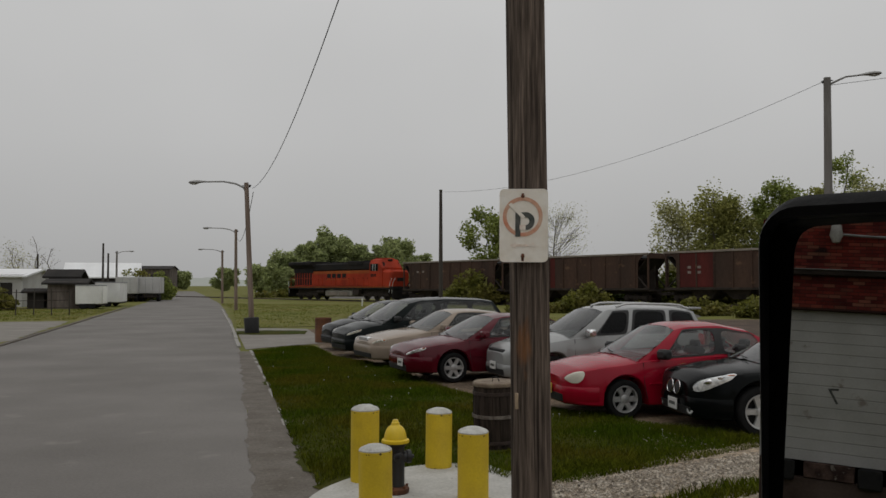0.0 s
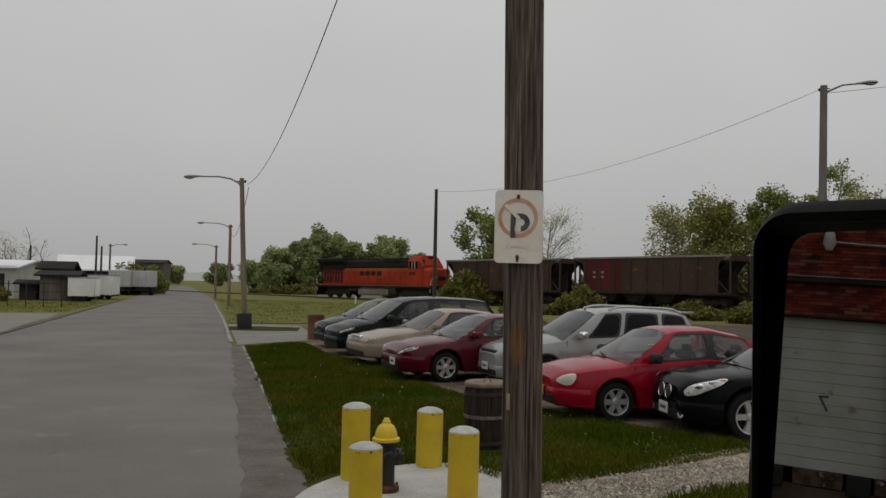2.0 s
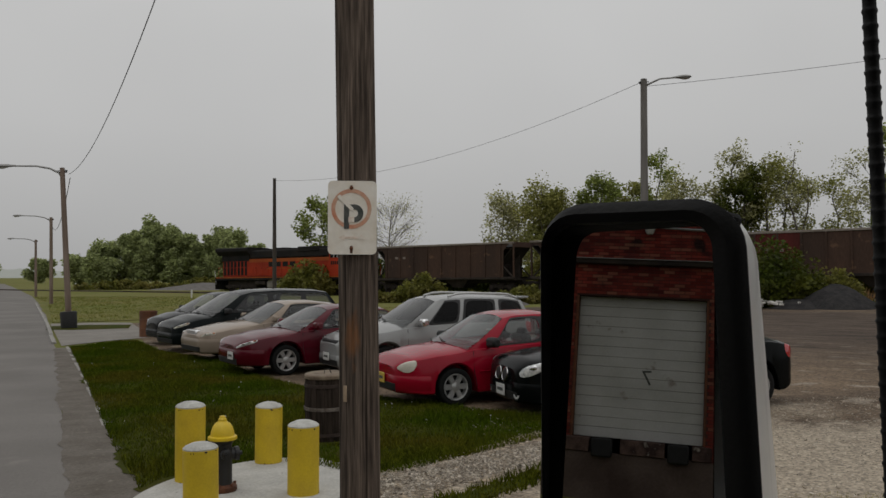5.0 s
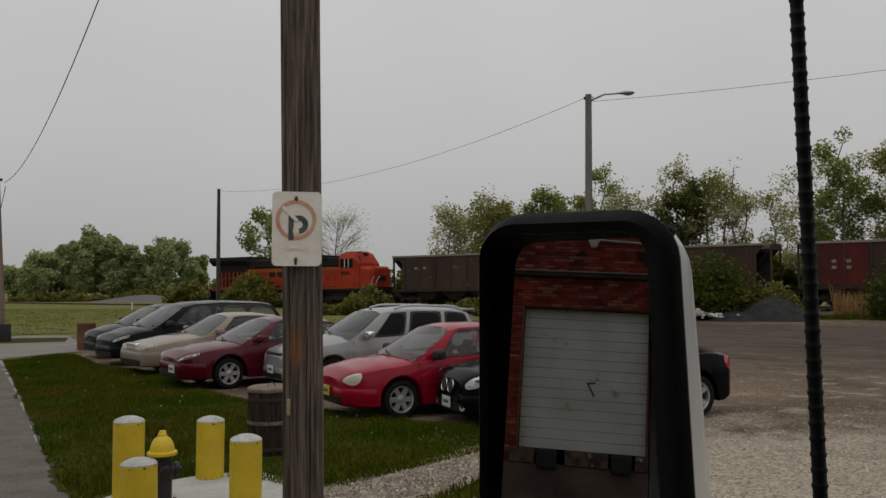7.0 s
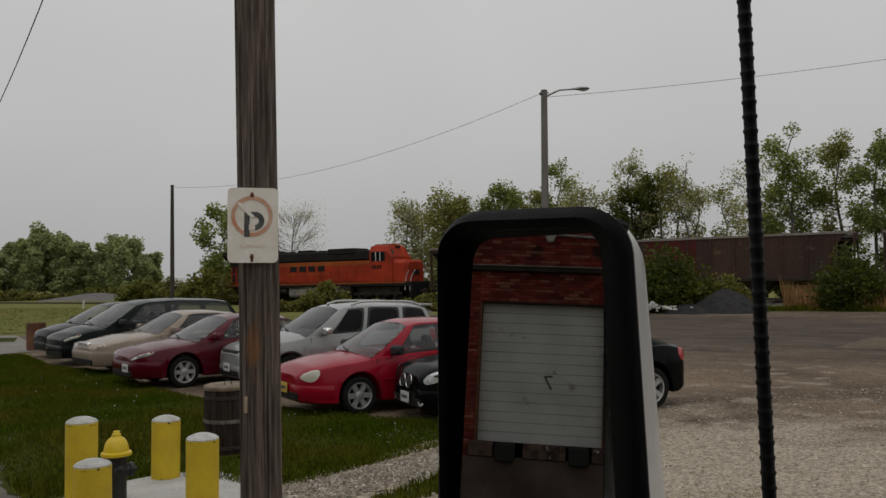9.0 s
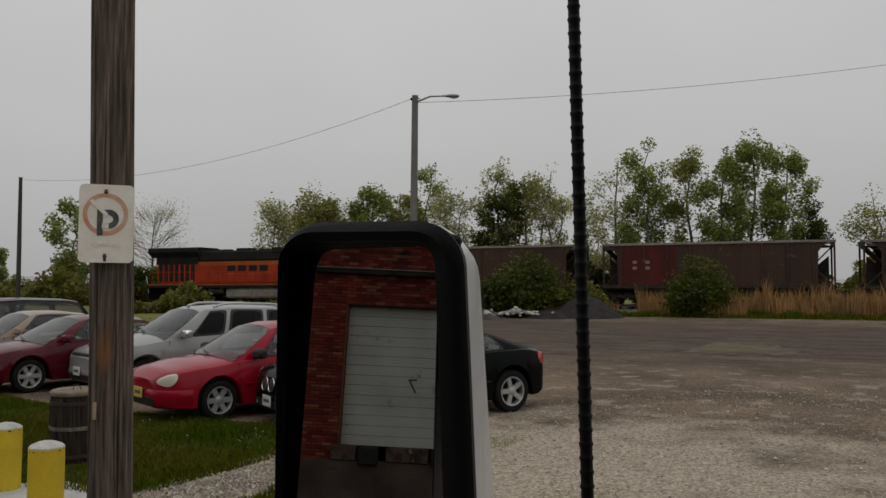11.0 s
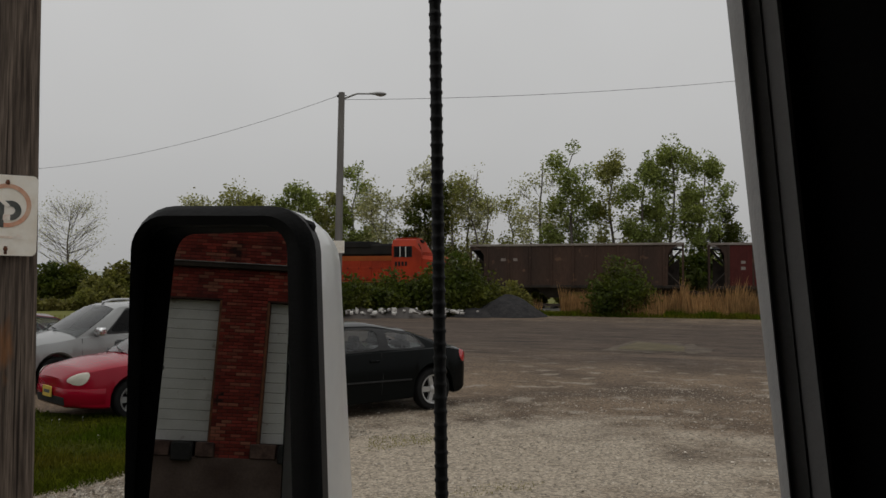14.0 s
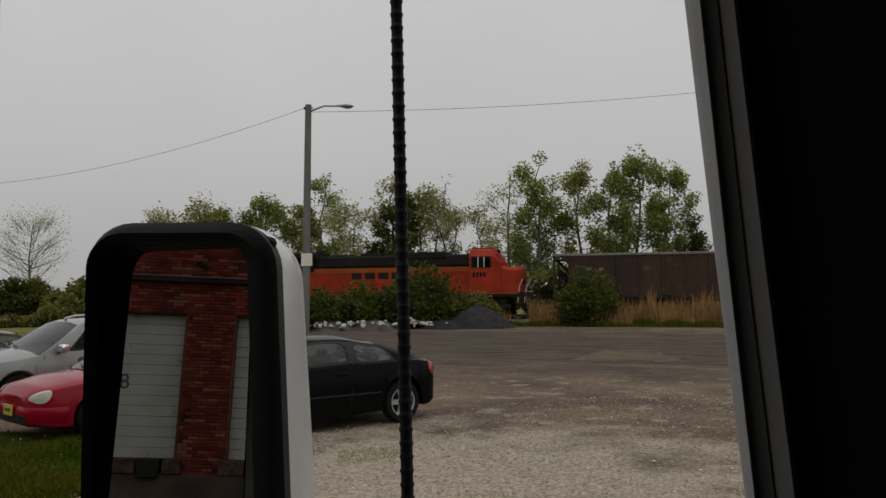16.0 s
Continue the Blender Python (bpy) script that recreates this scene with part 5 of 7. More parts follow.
for z in (1.63, 1.72):
    part("mirror_arm", Shape().tube([(0.40, 0.80, z), (0.52, 0.66, z - 0.02), (0.62, 0.53, z - 0.03)], 0.012, 8), MIRROR_BLACK, truck, "black mirror arm")
ant = Shape()
A0, A1 = Vector((0.6218, 0.7165, 1.56)), Vector((0.5985, 0.7405, 2.95))
prof_path, prof_rad = [], []
for i in range(93):
    for dz, rr in ((0.0, 0.0064), (0.006, 0.0064), (0.0085, 0.0074), (0.0105, 0.0074), (0.012, 0.0064)):
        f = (i + dz / 0.0150) / 93
        prof_path.append(A0.lerp(A1, f))
        prof_rad.append(rr * (1.1 - 0.18 * f))
part("antenna", ant.tube(prof_path, prof_rad, 12), MIRROR_BLACK, truck, "black ribbed antenna rod")
part("antenna_foot", Shape().tube([(0.62, 0.53, 1.55), (0.6245, 0.7155, 1.55)], 0.012, 8), BLACK_TRIM, truck)
PK, EYE = 0.78, Vector((0.122, -0.095, 2.059))
PT, PB = (EYE + (Vector(q) - EYE) * PK for q in ((0.8045, 0.4945, 2.35), (0.8395, 0.4605, 1.86)))
PD = (PB - PT) / (PT.z - PB.z)
Q, W = Vector((0.5, -0.866, 0)), Vector((-0.866, -0.5, 0))


def pillar_bar(name, q0t, q0b, q1t, q1b, w0, w1, material, label):
    rings = []
    for h in (2.95, 2.75, 2.45, 2.1, 1.8, 1.5, 1.3):
        f = (2.45 - h) / 0.7
        z = EYE.z + (h - EYE.z) * PK
        c = PT + PD * (PT.z - z) + Vector((0.01, -0.006, 0)) * ((h - 2.1) ** 2) * PK
        a, b = (q0t + (q0b - q0t) * f) * PK, (q1t + (q1b - q1t) * f) * PK
        u0, u1, ub = w0 * PK, w1 * PK, -0.07 * PK
        rings.append([c + Q * a + W * ub, c + Q * a + W * u0, c + Q * (0.5 * a + 0.5 * b) + W * (0.4 * u0 + 0.6 * u1), c + Q * b + W * u1, c + Q * b + W * ub])
    part(name, Shape().loft(rings), material, truck, label)


pillar_bar("window_frame", 0.0, 0.0, 0.021, 0.012, -0.04, -0.008, CAB_GREY, "grey window frame")
pillar_bar("window_seal", 0.019, 0.010, 0.036, 0.030, -0.02, -0.016, SEAL, "dark rubber window seal")
pillar_bar("pillar_trim", 0.033, 0.026, 0.053, 0.050, -0.024, -0.006, CAB_TRIM, "dull grey pillar trim")
# black sheet in place of the unlit cab beside the pillar
pillar_bar("cab_dark_panel", 0.050, 0.046, 0.22, 0.22, -0.05, 0.012, CAB_BLACK, "black panel standing in for the dark cab interior")
CAB = pose(0, 0, 0, 0, 0, 24)
part("cab_door", Shape().box(-0.6, 0.95, 0.27, 0.34, 0.75, 1.55, 0.02), TRUCK_WHITE, truck, "white cab door", CAB)
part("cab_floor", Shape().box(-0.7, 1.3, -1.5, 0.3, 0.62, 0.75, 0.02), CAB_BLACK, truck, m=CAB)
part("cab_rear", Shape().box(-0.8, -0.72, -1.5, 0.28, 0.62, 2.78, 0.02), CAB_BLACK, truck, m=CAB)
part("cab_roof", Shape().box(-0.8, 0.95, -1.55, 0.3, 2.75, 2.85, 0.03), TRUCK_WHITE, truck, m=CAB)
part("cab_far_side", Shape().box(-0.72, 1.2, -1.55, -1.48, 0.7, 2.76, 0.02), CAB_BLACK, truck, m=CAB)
part("bonnet", Shape().box(1.2, 2.2, -1.45, 0.25, 0.6, 1.35, 0.08), TRUCK_WHITE, truck, "short white bonnet", CAB)
for x in (1.7, -0.5):
    for y in (0.14, -1.38):
        part("truck_wheel", Shape().lathe([(0.2, -0.1), (0.36, -0.11), (0.39, -0.08), (0.39, 0.08), (0.36, 0.11), (0.2, 0.1)], 24, pose(0, 0, 0, 90, 0, 0)), TYRE, truck, m=CAB @ pose(x, y, 0.39))
    part("axle", Shape().tube([(x, 0.1, 0.39), (x, -1.34, 0.39)], 0.05, 8).box(x - 0.2, x + 0.2, -0.75, -0.6, 0.39, 0.63), SOOT, truck, m=CAB)


# parked cars ----------------------------------------------------------
def interp(pts, x):
    """Smoothly eased value along (x, value) pairs sorted by x."""
    if x <= pts[0][0]:
        return pts[0][1]
    for (x0, v0), (x1, v1) in zip(pts, pts[1:]):
        if x <= x1:
            f = (x - x0) / (x1 - x0)
            return v0 + (v1 - v0) * (0.5 * f + 0.5 * smooth01(f))
    return pts[-1][1]


def wheel(t, x, y, r, spokes, side):
    """A tyre with a spoked rim; side +1 faces the car's left."""
    turn = pose(x, y, r, -90 * side, 0, 0)
    w = 0.2
    prof = [(r * 0.66, 0.06), (r * 0.70, 0.085), (r * 0.86, 0.1), (r * 0.95, 0.09), (r, 0.06), (r, -0.06), (r * 0.95, -0.09), (r * 0.62, -0.1)]
    ty = part("wheel", Shape().lathe(prof, 32), TYRE, t, "black rubber tyre", turn)
    part("rim", Shape().lathe([(r * 0.71, 0.08), (r * 0.69, 0.094), (r * 0.64, 0.09), (r * 0.61, 0.05), (r * 0.61, -0.05)], 28), RIM, ty, "silver alloy rim")
    # near-black disc stands in for the shade between the spokes
    part("rim_back", Shape().lathe([(r * 0.62, 0.0), (0, 0.0)], 20), WELL, ty, "dark disc in place of the shade behind the spokes")
    for k in range(spokes):
        a = k * math.tau / spokes
        c, s = math.cos(a), math.sin(a)
        n = Vector((-s, c, 0))
        d = Vector((c, s, 0))
        w0, w1 = (0.05, 0.035) if spokes < 7 else (0.03, 0.03)
        rings = []
        for f, ww, z in ((0.1, w0, 0.07), (0.35, (w0 + w1) / 2, 0.075), (0.64, w1 * 1.4, 0.078)):
            p = d * r * f
            rings.append([p + n * ww + Vector((0, 0, z - 0.03)), p + n * ww * 0.8 + Vector((0, 0, z)), p - n * ww * 0.8 + Vector((0, 0, z)), p - n * ww + Vector((0, 0, z - 0.03))])
        part("spoke", Shape().loft(rings), RIM, ty)
    part("hub_cap", Shape().lathe([(0.07, 0.05), (0.065, 0.078), (0.04, 0.086), (0, 0.087)], 14), RIM, ty)
    return ty


def car(label, m, col, p):
    """A car from its side profile: x runs forward, y to its left, the origin on the ground under its middle."""
    L, W, r = p["L"], p["W"], p["r"]
    hl = L / 2
    t = thing(p.get("name", "car"), label, "car", m, "parked cars")
    axles = (p["xf"], p["xr"])
    hood, belt, low = p["hood"], p["belt"], p["low"]
    xs = sorted({round(-hl + L * i / 76, 4) for i in range(77)} | {round(a + k * 0.05 * r / 0.3, 4) for a in axles for k in range(-8, 9)}
                | {round(e * (hl - d), 4) for e in (-1, 1) for d in (0.0, 0.01, 0.025, 0.05, 0.08, 0.12, 0.16, 0.21)})

    def half(x):
        e = abs(x) / hl
        k = p.get("nose", 0.22) if x > 0 else p.get("tail", 0.14)
        return W / 2 * (1 - k * max(0, (e - 0.62) / 0.38) ** 2.4)

    def section(x):
        w, zl, zb, zt = half(x), interp(low, x), interp(belt, x), interp(hood, x)
        end = max(0, 1 - (hl - abs(x)) / 0.26)
        zl, zt, zb, w = zl + 0.07 * end ** 3, zt - 0.10 * end ** 2.6, zb - 0.095 * end ** 2.6, w - 0.16 * end ** 2.4
        za = zl
        for a in axles:
            if abs(x - a) < r * 1.2:
                za = max(za, r * 1.0 + math.sqrt((r * 1.2) ** 2 - (x - a) ** 2))
        mid = max(0.5 * (zl + zb), za + 0.025)
        zb = max(zb, mid + 0.06)
        half_ring = [(0.62 * w, zl), (0.63 * w, max(zl + 0.005, za - 0.005)), (0.965 * w, za), (0.992 * w, za + 0.02), (1.0 * w, mid), (0.985 * w, mid + 0.6 * (zb - mid)), (0.955 * w, zb - 0.012), (0.915 * w, zb + 0.006),
                     (0.7 * w, zb + 0.55 * (zt - zb)), (0.36 * w, zb + 0.9 * (zt - zb)), (0, zt)]
        return half_ring

    def skin(x, q, sgn, out=0.008):
        """A point just off the body at station x, q steps round its section."""
        hr = section(x)
        i = min(9, max(0, int(q)))
        y, z = (hr[i][k] + (hr[i + 1][k] - hr[i][k]) * (q - i) for k in (0, 1))
        e = max(0, 1 - (hl - abs(x)) / 0.3)
        return (x + out * e * (1 if x > 0 else -1), sgn * (y + out), z + out * 0.5)

    def patch(xc, qc, rx, rq, sgn, out=0.01, sq=0.75, skew=0.0):
        """A rounded patch that follows the body."""
        def fn(u, v):
            a = u * math.tau
            c, s_ = math.copysign(abs(math.cos(a)) ** sq, math.cos(a)), math.copysign(abs(math.sin(a)) ** sq, math.sin(a))
            return skin(min(hl - 0.002, max(-hl + 0.002, xc + rx * v * c)), qc + rq * v * s_ + skew * v * c, sgn, out * (1.3 - 0.9 * v * v))
        return Shape().grid(fn, 24, 6)

    rings = []
    for x in xs:
        half_ring = section(x)
        rings.append([(x, y, z) for y, z in half_ring] + [(x, -y, z) for y, z in half_ring[-2::-1]])
    body = part("body", Shape().loft(rings), col, t, smooth=32)
    # cabin: belt and roof lines from the windscreen's foot to the rear window's foot
    roof, cw = p["roof"], p.get("cabin", 0.86)
    (a0, a1, c1, c0) = p["pillars"]
    rw = p.get("roofw", 0.66)

    def side_pt(s, v, sgn, out=0.0):
        xb = a0 + (c0 - a0) * s
        zb = interp(belt, xb) - 0.01
        xt = a1 + (c1 - a1) * s
        xt += p.get("upright", 0.75) * (min(xb - 0.08, a1) - xt) * smooth01(s / 0.4) * (1 - smooth01((s - 0.72) / 0.28))
        zt = interp(roof, xt) - 0.055
        x, z = xb + (xt - xb) * v, zb + (zt - zb) * v
        y = half(xb) * 0.93 * (1 - v) + W / 2 * rw * v + 0.035 * math.sin(math.pi * v)
        return (x, sgn * (y + out), z)

    cuts = p["windows"]
    v0, v1 = 0.07, 0.93
    seal = p.get("seal", 0.035)
    ss = sorted({0.0, 1.0, *[q for c in cuts for q in c]})
    for sgn in (1, -1):
        frame_s = Shape()
        for s0, s1 in zip(ss, ss[1:]):
            glazed = any(abs(c[0] - s0) < 1e-6 for c in cuts)
            bands = ((0, v0), (v1, 1)) if glazed else ((0, 1),)
            if not glazed and 0 < s0 and s1 < 1 and p.get("dark_pillars", True):
                part("door_pillar", Shape().grid(lambda u, v: side_pt(s0 + (s1 - s0) * u, v0 + (v1 - v0) * v, sgn, 0.001), 4, 6), BLACK_TRIM, t, "black pillar between the side windows")
                bands = ((0, v0), (v1, 1))
            for b0, b1 in bands:
                frame_s.grid(lambda u, v: side_pt(s0 + (s1 - s0) * u, b0 + (b1 - b0) * v, sgn), 6, 5)
            if glazed:
                part("side_window", Shape().grid(lambda u, v: side_pt(s0 + (s1 - s0) * u, v0 + (v1 - v0) * v, sgn, -0.006), 6, 6), p.get("glass", AUTO_GLASS), t, "dark side window")
                def ring(u, v, s0=s0, s1=s1):
                    a = u * math.tau
                    ca, sa = math.cos(a), math.sin(a)
                    k0, k1 = 0.22, 0.42
                    fo = (math.copysign(abs(ca) ** k0, ca), math.copysign(abs(sa) ** k0, sa))
                    fi = (math.copysign(abs(ca) ** k1, ca), math.copysign(abs(sa) ** k1, sa))
                    ws, wv = 0.5 * (s1 - s0) * 1.05, 0.5 * (v1 - v0) * 1.04
                    ns, nv = 0.5 * (s1 - s0) - seal / max(0.5, abs(a0 - c0)), 0.5 * (v1 - v0) - seal * 1.5
                    x_, y_ = fo[0] * ws * (1 - v) + fi[0] * ns * v, fo[1] * wv * (1 - v) + fi[1] * nv * v
                    return side_pt((s0 + s1) / 2 + x_, (v0 + v1) / 2 + y_, sgn, 0.004)
                part("window_seal", Shape().grid(ring, 48, 2), BLACK_TRIM, t, "black rubber window surround")
        part("window_frame", frame_s, col, t)
    roofg = Shape().grid(lambda u, v: _roof(p, a1, c1, u, v, W * rw / 2, roof), 14, 12)
    part("roof", roofg, col, t)

    def screen(xa, xb, flip):
        def fn(u, v):
            sgn = 2 * u - 1
            zb, zt = interp(belt, xa) + 0.015, interp(roof, xb) - 0.05
            yb, yt = half(xa) * 0.93, W / 2 * rw
            y = sgn * (yb + (yt - yb) * v + 0.03 * math.sin(math.pi * v))
            bow = (1 - sgn * sgn)
            x = xa + (xb - xa) * v + flip * 0.10 * bow * (1 - 0.7 * v)
            z = zb + (zt - zb) * v + 0.05 * bow * v + (interp(hood, xa) - zb) * bow * (1 - v)
            return (x, y, z)
        return fn
    part("windscreen", Shape().grid(screen(a0, a1, 1), 14, 8), AUTO_GLASS, t, "raked windscreen")
    part("rear_window", Shape().grid(screen(c0, c1, -1), 14, 8), AUTO_GLASS, t, "rear window")
    ws = screen(a0, a1, 1)
    for k in (0.28, 0.62):
        part("wiper", Shape().tube([Vector(ws(k, 0.02)) + Vector((0.02, 0, 0.02)), Vector(ws(k - 0.16, 0.07)) + Vector((0.02, 0, 0.012)), Vector(ws(k - 0.26, 0.13)) + Vector((0.015, 0, 0.012))], 0.008, 5), BLACK_TRIM, t)
    xm = (a0 + c0) / 2
    zc = interp(belt, xm)
    part("interior", Shape().box(c0 + 0.1, a0 - 0.05, -W * 0.4, W * 0.4, zc - 0.2, zc - 0.02, 0.02), SEAT_CLOTH, t, "dark interior")
    for x in (xm + 0.15, xm - 0.75):
        for y in (0.36, -0.36):
            seat = part("seat", Shape().box(-0.09, 0.09, -0.23, 0.23, 0, 0.17, 0.05), SEAT_CLOTH, t, m=pose(x, y, zc - 0.04, 0, -10, 0))
            part("headrest", Shape().box(-0.05, 0.05, -0.12, 0.12, 0.14, 0.27, 0.03), SEAT_CLOTH, seat)
    # wheels
    for x in axles:
        for sgn in (1, -1):
            wheel(t, x, sgn * (W / 2 - 0.115), r, p.get("spokes", 5), sgn)
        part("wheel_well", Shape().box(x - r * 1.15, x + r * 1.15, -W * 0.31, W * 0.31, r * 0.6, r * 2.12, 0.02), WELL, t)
    # lamps, grille, plate, mirrors, handles and seams
    for sgn in (1, -1):
        xc, qc, rx, rq, skew = p.get("lampq", (hl - 0.2, 6.3, 0.19, 0.9, -0.5))
        lamp = part("headlight", patch(xc, qc, rx, rq, sgn, 0.014, p.get("lampsq", 0.75), skew), p.get("lens", LENS), t, p.get("lens_label", "clear headlight"))
        if p.get("amber", True):
            part("turn_signal", patch(xc - rx * 0.68, qc - skew * 0.68, rx * 0.22, rq * 0.42, sgn, 0.022, 0.8), AMBER, lamp, "amber turn signal")
        if p.get("bulb", True):
            for f in (0.42, -0.12):
                part("reflector", patch(xc + rx * f, qc + skew * f, rx * 0.22, rq * 0.5, sgn, 0.021, 1.0), CHROME, lamp, "chrome reflector bowl")
        part("tail_light", patch(-hl + 0.14, 5.6, 0.15, 1.0, sgn, 0.012), RED_LENS, t, "red tail light")
        bx = a0 - 0.40
        mir = part("door_mirror", Shape().box(-0.07, 0.09, -0.12, 0.11, -0.07, 0.08, 0.035), p.get("mirror", col), t, "door mirror", pose(bx, sgn * (half(bx) + 0.09), interp(belt, bx) + 0.09, 0, 0, sgn * 8))
        part("mirror_foot", Shape().box(-0.03, 0.03, -0.1, 0.05, -0.02, 0.02, 0.01), BLACK_TRIM, mir, m=pose(0, -sgn * 0.06, -0.06))
        for c in cuts[:p.get("doors", 2)]:
            xd = a0 + (c0 - a0) * c[1]
            zz = interp(belt, xd)
            part("door_handle", Shape().box(-0.085, 0.085, -0.015, 0.022, -0.018, 0.018, 0.008), p.get("handle", col), t, "door handle", pose(xd + 0.16, sgn * (half(xd) * 0.985), zz - 0.14))
            ys = half(xd)
            zlw = interp(low, xd)
            part("door_seam", Shape().tube([(xd + 0.02, sgn * ys * 0.962, zz - 0.02), (xd + 0.01, sgn * ys * 0.988, 0.6 * zz + 0.4 * zlw), (xd, sgn * ys * 1.0, 0.5 * (zz + zlw)), (xd + 0.03, sgn * ys * 0.99, zlw + 0.1)], 0.006, 4), WELL, t)
        xd = a0 - 0.1
        part("door_seam", Shape().tube([(xd, sgn * half(xd) * 0.962, interp(belt, xd) - 0.02), (xd, sgn * half(xd) * 1.0, 0.5 * (interp(belt, xd) + interp(low, xd))), (xd - 0.05, sgn * half(xd) * 0.99, interp(low, xd) + 0.1)], 0.006, 4), WELL, t)
        part("side_moulding", Shape().tube([(xx, sgn * (half(xx) * 0.998 + 0.003), p.get("mould", 0.52)) for xx in [axles[1] + r * 1.35 + (axles[0] - axles[1] - 2.7 * r) * k / 6 for k in range(7)]], 0.014, 5), p.get("mould_mat", col), t)
    wg, zg, hg = p.get("grille", (0.34, 0.52, 0.06))
    gx = hl - 0.035
    part("grille", Shape().box(gx - 0.1, gx + 0.02, -wg, wg, zg - hg, zg + hg, 0.02), p.get("grille_mat", BLACK_TRIM), t, "grille")
    ztop = p.get("bumper", zg - hg - 0.03)
    bprof = [(0.21, -0.06), (0.235, -0.02), (0.27, 0.0), (ztop - 0.09, 0.018), (ztop - 0.03, 0.014), (ztop, 0.002), (ztop + 0.004, -0.03)]
    plan = [(hl - d, half(hl - d) - 0.16 * max(0, 1 - d / 0.26) ** 2.4) for d in (0.46, 0.38, 0.3, 0.22, 0.15, 0.1, 0.06, 0.03, 0.01, 0.0)]
    plan = plan + [(hl, y) for y in (plan[-1][1] * 0.66, plan[-1][1] * 0.33)]
    plan = plan + [(hl, 0.0)] + [(x, -y) for x, y in plan[::-1]]

    def bump_pt(i, z, o):
        a_, b_ = plan[max(0, i - 1)], plan[min(len(plan) - 1, i + 1)]
        tx, ty = b_[0] - a_[0], b_[1] - a_[1]
        ln = math.hypot(tx, ty) or 1
        return (plan[i][0] - ty / ln * o, plan[i][1] + tx / ln * o, z)
    nb = len(plan) - 1
    part("front_bumper", Shape().loft([[bump_pt(i, z, o) for z, o in bprof] + [bump_pt(i, bprof[-1][0], -0.08), bump_pt(i, bprof[0][0], -0.08)] for i in range(nb + 1)]), col, t, "front bumper", smooth=50)
    part("air_intake", Shape().loft([[bump_pt(i, z, o) for z, o in ((0.235, -0.05), (0.25, 0.0), (0.365, 0.022), (0.372, -0.03))] for i in range(8, nb - 7)]), BLACK_TRIM, t, "black lower air intake")
    if p.get("kidneys"):
        for sgn in (1, -1):
            kp = pose(hl + 0.012, sgn * 0.125, zg - 0.01, 0, 78, 0)
            ov = lambda f, z: [(f * 0.095 * math.cos(a_ * math.tau / 20), f * 0.098 * math.sin(a_ * math.tau / 20), z) for a_ in range(20)]
            kid = part("grille_opening", Shape().loft([ov(1.0, -0.04), ov(1.0, 0.012), ov(0.9, 0.016)]), BLACK_TRIM, t, "black oval grille opening", kp)
            part("grille_surround", Shape().tube([Vector(q) + Vector((0, 0, 0.014)) for q in ov(1.0, 0) + ov(1.0, 0)[:1]], 0.007, 6), CHROME, kid, "chrome grille surround")
            part("fog_light", Shape().lathe([(0.06, -0.03), (0.06, 0.01), (0, 0.02)], 14), LENS, t, "round fog light", pose(hl - 0.01, sgn * 0.5, 0.33, 0, 80, sgn * 20))
    if p.get("plate"):
        pl = part("number_plate", Shape().box(-0.008, 0.008, -0.155, 0.155, -0.078, 0.078, 0.004), p["plate"], t, "front number plate", pose(hl + 0.044, p.get("plate_y", 0), p.get("plate_z", 0.42)))
        part("plate_bar", Shape().box(0.009, 0.0105, -0.11, 0.11, -0.022, 0.024), SIGN_BLACK, pl, "dark bar")
    if p.get("rails"):
        for sgn in (1, -1):
            pts = [(a1 - 0.35 + (c1 - a1) * 0.8 * k / 8, sgn * W * rw * 0.44, interp(roof, a1 - 0.35 + (c1 - a1) * 0.8 * k / 8) + (0.03 if 0 < k < 8 else -0.01)) for k in range(9)]
            part("roof_rail", Shape().tube(pts, 0.024, 8), RIM, t, "bright silver roof rail")
        part("rear_spoiler", Shape().box(c1 - 0.28, c1 - 0.02, -W * 0.3, W * 0.3, interp(roof, c1) - 0.02, interp(roof, c1) + 0.03, 0.012), col, t, "roof spoiler")
    if p.get("antenna"):
        part("antenna", Shape().tube([(a1 - 0.05, 0, interp(roof, a1)), (a1 - 0.12, 0, interp(roof, a1) + 0.06)], 0.012, 6), BLACK_TRIM, t)
    return t


def _roof(p, a1, c1, u, v, w, roof):
    x = a1 + (c1 - a1) * u
    sgn = 2 * v - 1
    z = interp(roof, x)
    return (x, sgn * w, z - 0.055 * abs(sgn) ** 3)


def place(front_wheel, bearing, p):
    """The pose that sets the left front wheel on a spot, heading along a bearing."""
    h = radians(bearing)
    f, l = Vector((math.sin(h), math.cos(h))), Vector((-math.cos(h), math.sin(h)))
    c = Vector(front_wheel) - f * p["xf"] - l * (p["W"] / 2 - 0.1)
    return pose(c.x, c.y, 0.006 + height(c.x, c.y), 0, 0, 90 - bearing)


